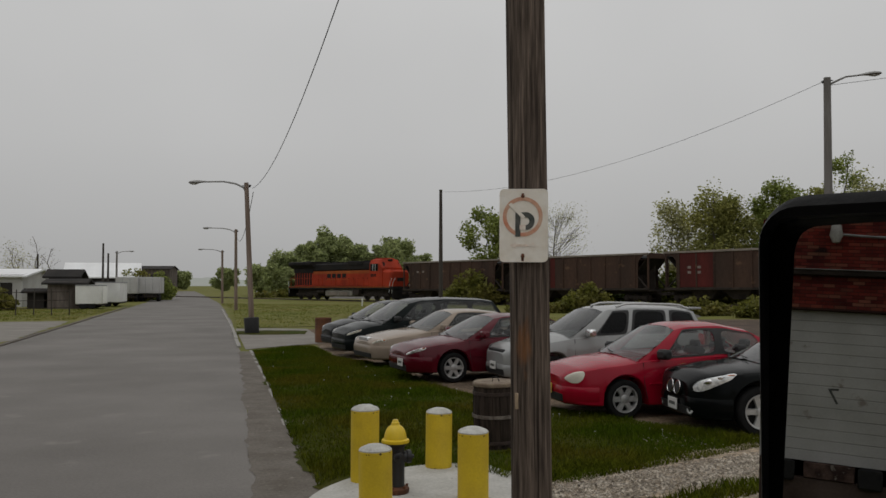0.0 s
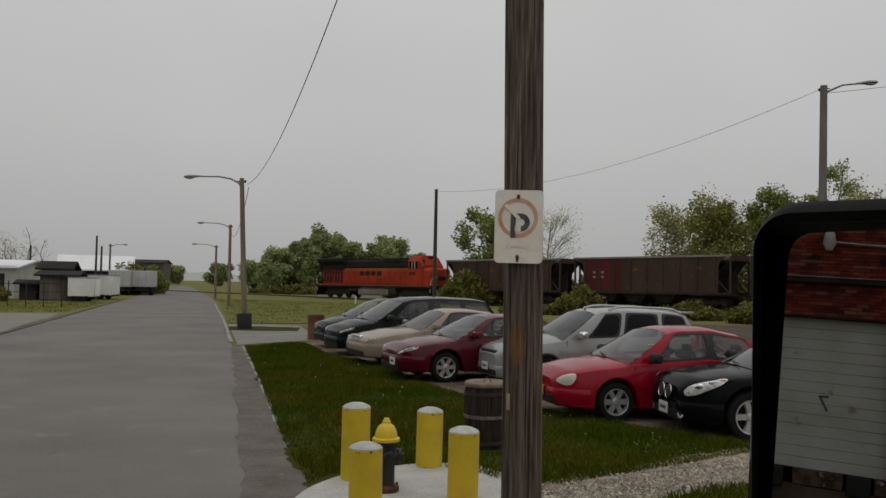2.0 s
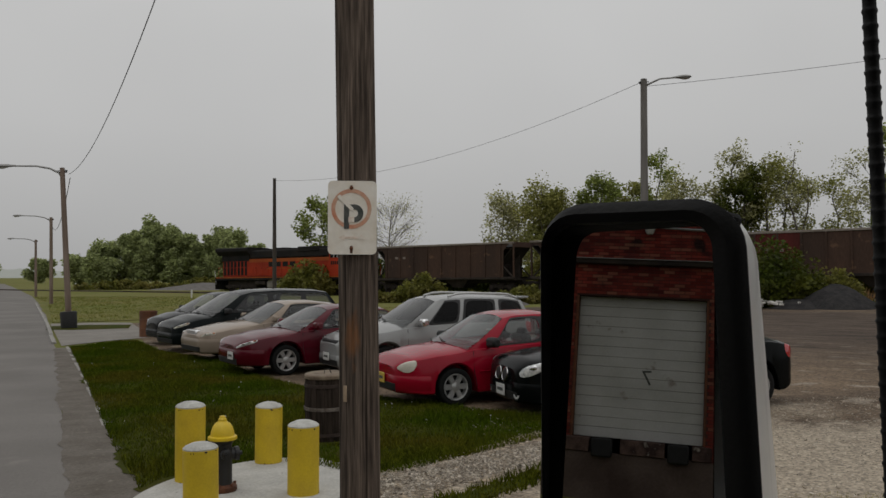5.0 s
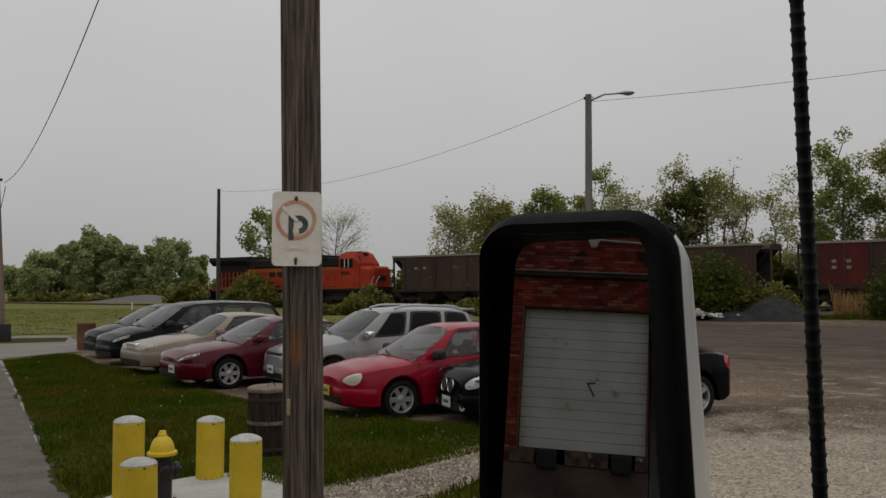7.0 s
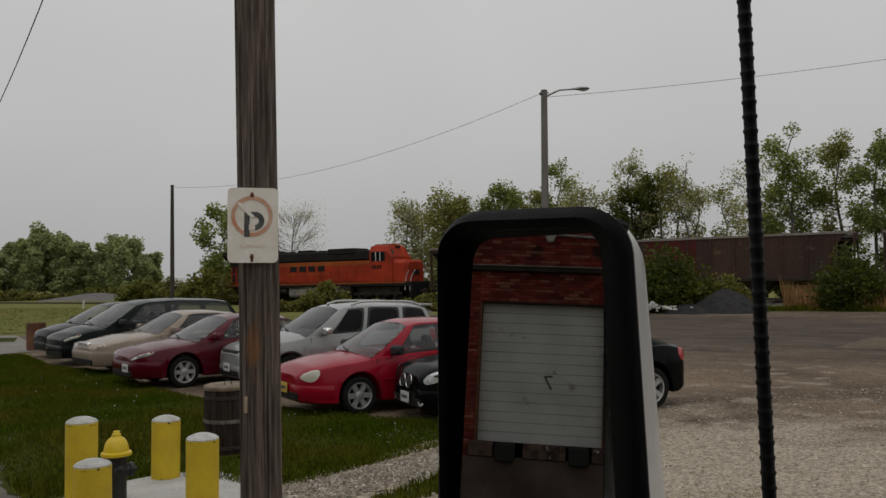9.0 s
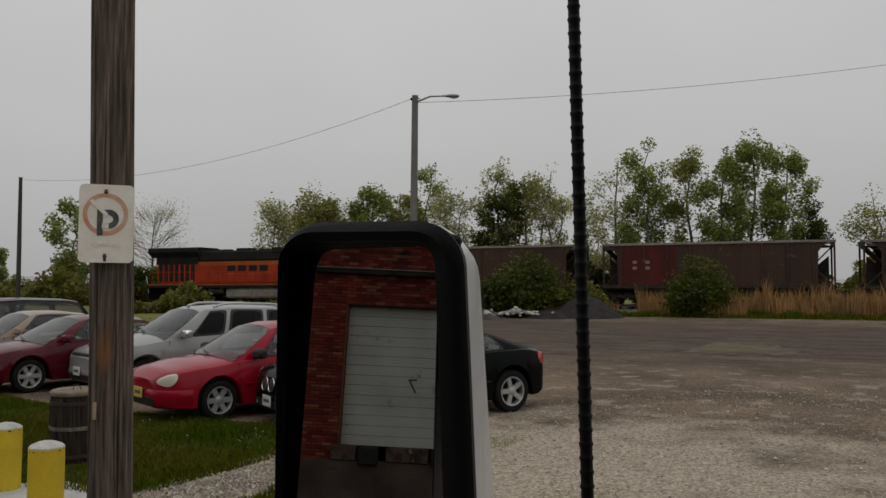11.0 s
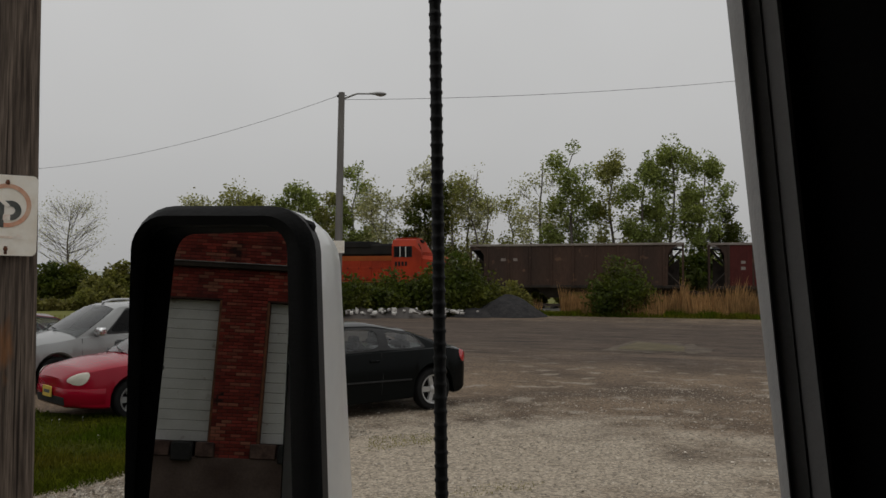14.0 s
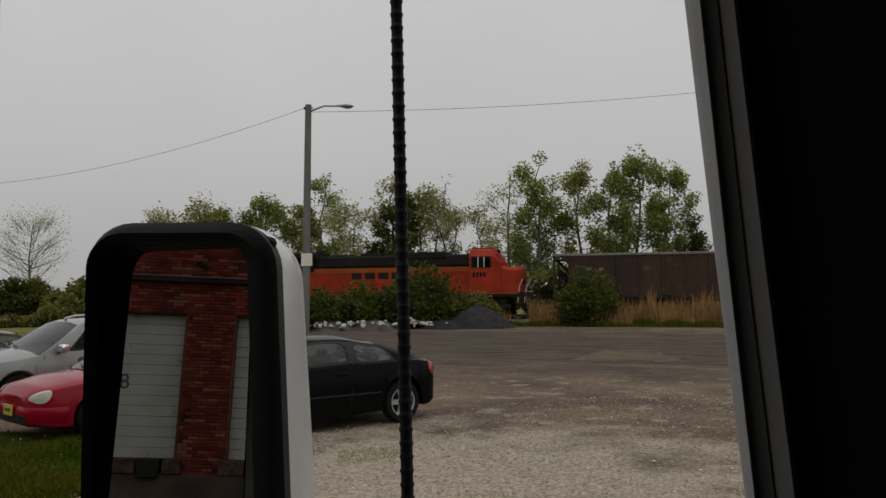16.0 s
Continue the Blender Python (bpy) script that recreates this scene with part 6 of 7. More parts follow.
SMALL_SEDAN = dict(lampq=(2.07, 5.6, 0.115, 1.1, 0.0), lampsq=1.0, seal=0.025, L=4.43, W=1.72, r=0.295, xf=1.33, xr=-1.34, nose=0.26, spokes=6,
                   low=[(-2.2, 0.3), (-1.9, 0.22), (0, 0.19), (1.8, 0.2), (2.2, 0.24)],
                   belt=[(-2.2, 0.86), (-1.5, 0.93), (-0.3, 0.92), (0.9, 0.87), (1.5, 0.80), (2.2, 0.70)],
                   hood=[(-2.2, 0.9), (-1.7, 0.98), (-1.2, 0.98), (0.85, 0.96), (1.5, 0.89), (2.0, 0.79), (2.2, 0.73)],
                   roof=[(-1.25, 1.22), (-0.9, 1.35), (-0.4, 1.43), (0.1, 1.42), (0.45, 1.36)],
                   pillars=(1.12, 0.36, -0.95, -1.62), windows=[(0.16, 0.50), (0.535, 0.84)], roofw=0.66,
             lens=CLOUDY_LENS, lens_label="cloudy oval headlight", bulb=False, amber=False,
                   grille=(0.3, 0.56, 0.045), plate=PLATE_Y, mirror=BLACK_TRIM)
MID_SEDAN = dict(lampsq=0.6, lampq=(2.18, 5.9, 0.17, 0.5, -0.2), L=4.72, W=1.78, r=0.31, xf=1.42, xr=-1.3, nose=0.24, spokes=6,
                 low=[(-2.3, 0.32), (-2.0, 0.24), (0, 0.2), (1.9, 0.22), (2.3, 0.25)],
                 belt=[(-2.3, 0.86), (-1.6, 0.93), (-0.3, 0.92), (0.9, 0.89), (1.6, 0.81), (2.3, 0.70)],
                 hood=[(-2.3, 0.9), (-1.9, 1.0), (-1.3, 1.0), (0.9, 0.96), (1.6, 0.89), (2.1, 0.8), (2.3, 0.73)],
                 roof=[(-1.35, 1.22), (-1.0, 1.33), (-0.4, 1.4), (0.1, 1.4), (0.45, 1.34)],
                 pillars=(1.16, 0.38, -1.0, -1.72), windows=[(0.16, 0.5), (0.535, 0.84)],
             grille=(0.26, 0.6, 0.03), plate=PLATE_W, plate_y=0.3)
COUPE = dict(kidneys=True, plate_z=0.36, lampsq=0.6, lampq=(2.03, 5.9, 0.25, 0.85, -0.7), L=4.62, W=1.8, r=0.335, xf=1.46, xr=-1.45, nose=0.26, tail=0.2, spokes=5, doors=1,
             low=[(-2.3, 0.36), (-2.0, 0.25), (0, 0.2), (2.0, 0.22), (2.4, 0.26)],
             belt=[(-2.4, 0.9), (-1.7, 1.0), (-0.3, 0.97), (0.9, 0.92), (1.6, 0.85), (2.4, 0.75)],
             hood=[(-2.4, 0.92), (-2.1, 1.02), (-1.5, 1.05), (0.9, 1.0), (1.6, 0.93), (2.1, 0.86), (2.4, 0.78)],
             roof=[(-1.7, 1.16), (-1.1, 1.31), (-0.4, 1.41), (0.1, 1.41), (0.5, 1.34)],
             pillars=(1.22, 0.42, -1.1, -1.95), windows=[(0.16, 0.53), (0.565, 0.80)], roofw=0.64,
             grille=(0.26, 0.60, 0.05), bumper=0.5, plate=PLATE_W, plate_y=0.0, mirror=BLACK_TRIM, mould_mat=BLACK_TRIM)
WAGON = dict(dark_pillars=False, seal=0.035, lampq=(2.0, 6.4, 0.14, 0.95, 0), lampsq=1.0, L=4.48, W=1.76, r=0.32, xf=1.32, xr=-1.31, nose=0.28, tail=0.1, spokes=5,
             low=[(-2.2, 0.34), (-1.9, 0.25), (0, 0.22), (1.8, 0.24), (2.2, 0.28)],
             belt=[(-2.2, 1.02), (-0.5, 1.02), (0.8, 0.98), (1.5, 0.9), (2.2, 0.76)],
             hood=[(-2.2, 1.04), (-1.5, 1.04), (0.85, 1.1), (1.5, 1.02), (2.0, 0.88), (2.2, 0.78)],
             roof=[(-2.1, 1.51), (-1.5, 1.59), (-0.6, 1.61), (0.0, 1.58), (0.3, 1.5)],
             pillars=(0.97, 0.16, -1.95, -2.12), windows=[(0.17, 0.40), (0.44, 0.69), (0.73, 0.95)], doors=2, roofw=0.72,
             grille=(0.4, 0.62, 0.13), grille_mat=BLACK_TRIM, plate=PLATE_W, rails=True, mirror=CHROME, handle=CHROME, antenna=True, glass=DARK_GLASS)
MINIVAN = dict(lens=CLOUDY_LENS, lampsq=0.6, lampq=(2.27, 5.9, 0.17, 0.5, -0.2), L=4.95, W=1.95, r=0.33, xf=1.52, xr=-1.45, nose=0.26, tail=0.06, spokes=5,
               low=[(-2.4, 0.34), (-2.1, 0.25), (0, 0.22), (2.0, 0.24), (2.4, 0.28)],
               belt=[(-2.4, 1.08), (-0.5, 1.06), (0.9, 1.0), (1.7, 0.9), (2.4, 0.74)],
               hood=[(-2.4, 1.1), (-1.5, 1.1), (1.2, 1.06), (1.8, 0.98), (2.2, 0.86), (2.4, 0.76)],
               roof=[(-2.3, 1.55), (-1.7, 1.63), (-0.6, 1.66), (0.2, 1.63), (0.65, 1.54)],
               pillars=(1.5, 0.6, -2.1, -2.38), windows=[(0.13, 0.41), (0.435, 0.69), (0.715, 0.96)], roofw=0.72,
             grille=(0.3, 0.62, 0.07), mirror=BLACK_TRIM, amber=True)
BIG_SEDAN = dict(MID_SEDAN, lampq=(2.38, 5.9, 0.14, 0.5, 0), L=5.1, W=1.9, xf=1.55, xr=-1.4,  grille=(0.34, 0.66, 0.08), grille_mat=CHROME, plate=None, nose=0.16, lens=CLOUDY_LENS,
                 roof=[(-1.35, 1.22), (-1.0, 1.33), (-0.4, 1.40), (0.1, 1.40), (0.45, 1.33)])
HATCH = dict(SMALL_SEDAN, lampq=(1.92, 6.0, 0.21, 0.75, -0.5), lampsq=0.8, L=4.3, W=1.7, lens=LENS,  plate=None, grille=(0.3, 0.55, 0.06),
             belt=[(-2.2, 0.95), (-0.3, 0.97), (0.9, 0.94), (1.5, 0.86), (2.2, 0.7)], hood=[(-2.2, 0.97), (-1.2, 1.0), (0.95, 1.02), (1.5, 0.95), (2.0, 0.82), (2.2, 0.72)],
             roof=[(-1.9, 1.36), (-1.3, 1.47), (-0.4, 1.53), (0.1, 1.52), (0.5, 1.43)], pillars=(1.25, 0.42, -1.75, -2.0), bulb=True)
RED = paint("red_paint", (0.28, 0.004, 0.018), 0.06, 0.15, 0.3)
MAROON = paint("maroon_paint", (0.085, 0.003, 0.010), 0.08, 0.35, 0.35)
BLACK_CAR = paint("black_paint", (0.004, 0.005, 0.005), 0.1, 0.0, 0.08)
SILVER = paint("silver_paint", (0.30, 0.305, 0.30), 0.06, 1.5, 0.4)
GREEN_BLACK = paint("dark_green_paint", (0.008, 0.011, 0.011), 0.1, 0.4, 0.1)
CHAMPAGNE = paint("champagne_paint", (0.29, 0.235, 0.185), 0.06, 0.4)
NAVY = paint("dark_navy_paint", (0.006, 0.007, 0.008), 0.1, 0.4, 0.1)
CARS = [
    ("black two-door coupe with a raked roof, parked nose to the grass", BLACK_CAR, COUPE, (4.25, 11.5), -96.5),
    ("bright red compact sedan with cloudy headlights and yellow plate", RED, SMALL_SEDAN, (2.75, 13.05), -104),
    ("silver retro wagon with chrome roof rails", SILVER, WAGON, (2.15, 16.75), -107),
    ("dark maroon sedan with silver alloy wheels", MAROON, MID_SEDAN, (0.2, 17.75), -112),
    ("champagne full-size sedan with a chrome grille", CHAMPAGNE, BIG_SEDAN, (-0.75, 20.9), -114),
    ("dark green minivan with tinted windows", GREEN_BLACK, MINIVAN, (-1.7, 23.6), -116),
    ("dark navy hatchback beside the driveway", NAVY, HATCH, (-2.55, 26.2), -117),
    ("dark red sedan parked behind the silver wagon", MAROON, MID_SEDAN, (4.2, 24.6), -100),
]
for label, col, p, spot, bearing in CARS:
    car(label, place(spot, bearing, p), col, p)


# railway --------------------------------------------------------------
def track_sheet(d0, d1, lift, s0=-160, s1=170, n=110):
    return Shape().grid(lambda u, v: tuple(on_track(s0 + (s1 - s0) * u, d0 + (d1 - d0) * v, rail_z(s0 + (s1 - s0) * u) - 0.30 - lift(v))), n, 8)


thing("railway_bed", "grey crushed stone railway bed with low shoulders", "railway bed", kind="structure", material=BALLAST,
      shape=track_sheet(-3.4, 3.4, lambda v: 0.02 + 0.5 * max(0, abs(2 * v - 1) - 0.6) / 0.4))
RB = 0.16
for d in (-0.7175, 0.7175):
    rings = []
    for k in range(111):
        s = -160 + 330 * k / 110
        z = rail_z(s)
        rings.append([on_track(s, d + a, z + b) for a, b in ((-0.06, -RB), (0.06, -RB), (0.012, -RB + 0.03), (0.012, -0.04), (0.035, -0.03), (0.035, 0), (-0.035, 0), (-0.035, -0.03), (-0.012, -0.04), (-0.012, -RB + 0.03))])
    thing("rail", "worn rusty steel rail of the single track", "rail", shape=Shape().loft(rings), material=STEEL_RAIL, kind="structure")
ties = Shape()
for k in range(300):
    s = -150 + k
    c = on_track(s, 0, rail_z(s) - RB)
    ties.box(-0.11, 0.11, -1.3, 1.3, -0.15, 0, 0, Matrix.Translation(c) @ pose(0, 0, 0, 0, 0, math.degrees(TRACK_A)))
thing("railway_ties", "dark creosoted wooden railway ties", "railway tie", shape=ties, material=TIE, kind="stuff")

ROLLERS = []


def wheelset(t, x, r, name="wheelset"):
    s = Shape()
    turn = pose(0, 0, 0, 90, 0, 0)
    for y in (-0.72, 0.72):
        sg = 1 if y > 0 else -1
        s.lathe([(0.0, y - sg * 0.06), (0.09, y - sg * 0.07), (r * 0.75, y - sg * 0.02), (r * 0.86, y - sg * 0.065), (r + 0.025, y - sg * 0.065), (r + 0.02, y - sg * 0.035), (r, y - sg * 0.03), (r, y + sg * 0.065), (r * 0.85, y + sg * 0.065), (r * 0.7, y + sg * 0.02), (0.1, y + sg * 0.06), (0.0, y + sg * 0.07)], 20, turn)
    s.lathe([(0.08, -0.7), (0.08, 0.7)], 10, turn)
    ob = part(name, s, SOOT, t, "steel wheels on an axle", pose(x, 0, r))
    ROLLERS.append((ob, x, r))
    return ob


def bogie(t, x, axles, r, span):
    for a in axles:
        wheelset(t, x + a, r)
    for y in (-1.0, 1.0):
        s = Shape()
        s.box(x - span, x + span, y - 0.07, y + 0.07, r - 0.02, r + 0.24, 0.03)
        for a in axles:
            s.box(x + a - 0.17, x + a + 0.17, y - 0.11, y + 0.11, r - 0.16, r + 0.16, 0.04)
        for a, b in zip(axles, axles[1:]):
            for k in (-0.14, 0.14):
                s.tube([(x + (a + b) / 2 + k, y * 1.04, r - 0.15), (x + (a + b) / 2 + k, y * 1.04, r + 0.2)], 0.09, 8)
        part("bogie_frame", s, SOOT, t, "sooty cast bogie side frame")
    part("bogie_bolster", Shape().box(x - 0.3, x + 0.3, -1.0, 1.0, r, r + 0.35, 0.03), SOOT, t)


def coupler(t, x, sgn):
    part("coupler", Shape().box(min(x, x + sgn * 0.75), max(x, x + sgn * 0.75), -0.1, 0.1, 0.72, 0.95, 0.03).box(x + sgn * 0.62 - 0.14, x + sgn * 0.62 + 0.14, -0.16, 0.14, 0.68, 1.0, 0.05), SOOT, t, "knuckle coupler")


def locomotive():
    """Local x runs forward from the front coupler face at 0; the rear is at -22.3."""
    t = thing("locomotive", "orange diesel locomotive with black roof, yellow stripe and radiator wings", "locomotive")
    part("underframe", Shape().box(-21.9, -0.6, -1.5, 1.5, 1.28, 1.62, 0.03), LOCO_BLACK, t, "black frame and walkway")
    for y in (-1.51, 1.51):
        part("sill_stripe", Shape().box(-21.7, -1.2, min(y, y * 1.006), max(y, y * 1.006), 1.5, 1.6), LOCO_YELLOW, t, "yellow sill stripe")
    part("fuel_tank", Shape().box(-13.9, -8.3, -1.35, 1.35, 0.4, 1.22, 0.16), TANK_GREY, t, "dusty grey fuel tank")
    for y in (-1.37, 1.37):
        for x in (-13.0, -10.9):
            part("tank_panel", Shape().box(x, x + 1.7, min(y, y * 1.02), max(y, y * 1.02), 0.55, 0.95, 0.01), HOPPER_DUST, t, "pale dusty panel")
    bogie(t, -18.2, (-1.85, 0, 1.85), 0.52, 2.5)
    bogie(t, -4.3, (-1.85, 0, 1.85), 0.52, 2.5)
    for x in (-18.2, -4.3):
        part("truck_yoke", Shape().box(x - 2.2, x + 2.2, -0.95, 0.95, 0.62, 1.27, 0.05), SOOT, t, "sooty truck framing and traction motors")
    for y in (-1.15, 1.15):
        part("air_reservoir", Shape().tube([(-15.6, y, 0.98), (-14.1, y, 0.98)], 0.24, 12), SOOT, t, "dark air reservoir")
        part("battery_box", Shape().box(-8.1, -6.9, y - 0.3, y + 0.3, 0.62, 1.27, 0.03), SOOT, t, "dark equipment box")
    # long hood
    part("hood", Shape().box(-21.2, -4.75, -0.98, 0.98, 1.62, 3.5, 0.05), LOCO_ORANGE, t, "orange engine hood")
    part("hood_top", Shape().box(-16.9, -4.75, -1.02, 1.02, 3.52, 4.42, 0.14), LOCO_BLACK, t, "black hood top")
    part("yellow_band", Shape().box(-16.9, -4.8, -1.012, 1.012, 3.14, 3.5, 0.004), LOCO_YELLOW, t, "orange-yellow band below the roof")
    part("radiator_cab", Shape().box(-21.3, -16.9, -1.03, 1.03, 3.3, 4.0, 0.03), LOCO_BLACK, t)
    wing = [[(x, y, z) for y, z in ((-1.05, 3.9), (-1.55, 4.35), (-1.55, 4.66), (-1.3, 4.74), (1.3, 4.74), (1.55, 4.66), (1.55, 4.35), (1.05, 3.9))] for x in (-21.75, -21.6, -16.75, -16.6)]
    part("radiator_wing", Shape().loft(wing), LOCO_BLACK, t, "black overhanging radiator housing")
    part("dynamic_brake", Shape().box(-9.6, -6.6, -1.1, 1.1, 4.1, 4.62, 0.08), LOCO_BLACK, t, "black brake housing")
    part("exhaust", Shape().box(-13.4, -12.0, -0.55, 0.55, 4.4, 4.62, 0.05), LOCO_BLACK, t)
    for x in (-15.4, -14.6, -10.9):
        part("roof_fan", Shape().lathe([(0.5, 4.4), (0.5, 4.52), (0.4, 4.55), (0, 4.55)], 20), LOCO_BLACK, t, "round roof fan", pose(x, 0, 0))
    for y in (-1, 1):
        for k in range(7):
            x = -21.0 + k * 0.56
            part("radiator_louvre", Shape().box(x, x + 0.36, y * 1.0 - 0.02, y * 1.0 + 0.02, 1.8, 3.28, 0.01), LOCO_BLACK, t, "dark radiator louvre")
        for k in range(12):
            x = -16.6 + k * 0.92
            part("hood_door", Shape().box(x, x + 0.84, y * 0.985 - 0.018, y * 0.985 + 0.018, 1.75, 3.3, 0.012), LOCO_ORANGE, t, "hinged orange hood door")
            part("door_latch", Shape().box(x + 0.7, x + 0.76, y * 1.01 - 0.015, y * 1.01 + 0.015, 2.5, 2.62), LOCO_BLACK, t)
        # plain dark shapes where the railway's name stands
        for k in range(4):
            x = -13.9 + k * 1.05
            part("name_shape", Shape().box(x, x + 0.78, y * 1.012 - 0.008, y * 1.012 + 0.008, 2.65, 3.15), LOCO_BLACK, t, "plain black block in place of lettering")
        part("name_underline", Shape().box(-14.2, -9.4, y * 1.012 - 0.008, y * 1.012 + 0.008, 2.42, 2.5), LOCO_YELLOW, t, "yellow underline")
        for k in range(4):
            x = -4.5 + k * 0.26
            part("number_bar", Shape().box(x, x + 0.17, y * 1.53 - 0.006, y * 1.53 + 0.006, 2.72, 3.05), LOCO_BLACK, t, "plain dark bar in place of a number")
        # handrails
        rail = [(-21.3, y * 1.46, 2.62), (-5.6, y * 1.46, 2.62)]
        part("handrail", Shape().tube(rail, 0.022, 6), LOCO_ORANGE, t, "orange handrail")
        for k in range(12):
            x = -21.3 + k * 1.4
            part("stanchion", Shape().tube([(x, y * 1.46, 1.6), (x, y * 1.46, 2.62)], 0.02, 5), LOCO_ORANGE, t)
        for x, d in ((-1.25, 0.35), (-0.78, 0.5)):
            part("grab_rail", Shape().tube([(x, y * 1.45, 0.85), (x + 0.05, y * 1.45, 1.5), (x + d * 0.4, y * 1.42, 2.1), (x + d, y * 1.35, 2.55)], 0.03, 6), RAIL_WHITE, t, "white grab rail")
        part("rear_grab_rail", Shape().tube([(-21.75, y * 1.45, 0.85), (-21.85, y * 1.45, 1.6), (-22.05, y * 1.4, 2.3)], 0.03, 6), RAIL_WHITE, t, "white grab rail")
        for k in range(4):
            part("step", Shape().box(-1.2, -0.72, y * 1.4 - 0.12, y * 1.4 + 0.12, 0.4 + k * 0.28, 0.43 + k * 0.28), LOCO_BLACK, t)
            part("step", Shape().box(-21.9, -21.5, y * 1.4 - 0.12, y * 1.4 + 0.12, 0.4 + k * 0.28, 0.43 + k * 0.28), LOCO_BLACK, t)
    # cab and nose
    cab = Shape().loft([[(x, y, z) for y, z in ((-1.52, 1.62), (-1.52, 4.2), (-1.25, 4.66), (-0.6, 4.8), (0.6, 4.8), (1.25, 4.66), (1.52, 4.2), (1.52, 1.62))] for x in (-4.75, -3.0)] +
                       [[(-2.45, y, z) for y, z in ((-1.5, 1.62), (-1.5, 3.7), (-1.2, 3.75), (-0.6, 3.78), (0.6, 3.78), (1.2, 3.75), (1.5, 3.7), (1.5, 1.62))]])
    part("cab", cab, LOCO_ORANGE, t, "orange driver's cab", smooth=25)
    part("cab_roof", Shape().box(-4.72, -3.05, -0.75, 0.75, 4.79, 4.86, 0.03), LOCO_ORANGE, t)
    for y in (-1.53, 1.53):
        for k, x in enumerate((-4.5, -4.06, -3.62)):
            w = part("cab_window", Shape().box(x, x + 0.38, y - 0.015, y + 0.015, 3.45, 4.12, 0.01), DARK_GLASS, t, "cab side window")
        for x in (-4.57, -4.13, -3.69, -3.25):
            part("window_post", Shape().box(x, x + 0.07, y - 0.025, y + 0.025, 3.4, 4.16, 0.008), RAIL_WHITE if -4.2 < x < -3.6 else LOCO_BLACK, t)
        part("window_surround", Shape().box(-4.6, -3.16, y - 0.008, y + 0.008, 3.38, 4.2, 0.004), LOCO_BLACK, t)
    for y in (-0.72, 0.72):
        part("cab_windscreen", Shape().box(-0.3, 0.3, -0.48, 0.48, -0.012, 0.012, 0.008), DARK_GLASS, t, "cab windscreen", pose(-2.69, y, 4.14, 0, 60, 0))
    nose = Shape().loft([[(x, s * w, z) for s, z in ((-1, 1.62), (-1, h - 0.25), (-0.82, h), (0.82, h), (1, h - 0.25), (1, 1.62))] for x, w, h in ((-3.0, 1.45, 3.62), (-1.7, 1.42, 3.42), (-1.2, 1.36, 3.46), (-1.02, 1.2, 3.28))])
    part("nose", nose, LOCO_ORANGE, t, "short sloping orange nose", smooth=25)
    part("nose_shape", Shape().box(-1.04, -0.99, -0.5, 0.5, 2.2, 2.6, 0.01), LOCO_BLACK, t, "plain dark emblem shape")
    part("headlight_box", Shape().box(-3.05, -2.75, -0.3, 0.3, 4.5, 4.72, 0.03), LOCO_BLACK, t)
    part("plow", Shape().box(-0.85, -0.62, -1.45, 1.45, 0.25, 1.3, 0.04), LOCO_BLACK, t)
    part("front_rail", Shape().tube([(-0.62, -1.3, 1.6), (-0.62, -1.3, 2.65), (-0.62, 1.3, 2.65), (-0.62, 1.3, 1.6)], 0.025, 6), LOCO_ORANGE, t)
    part("rear_plate", Shape().box(-21.95, -21.75, -1.45, 1.45, 0.3, 1.62, 0.03), LOCO_BLACK, t)
    coupler(t, -0.7, 1)
    coupler(t, -21.9, -1)
    return t


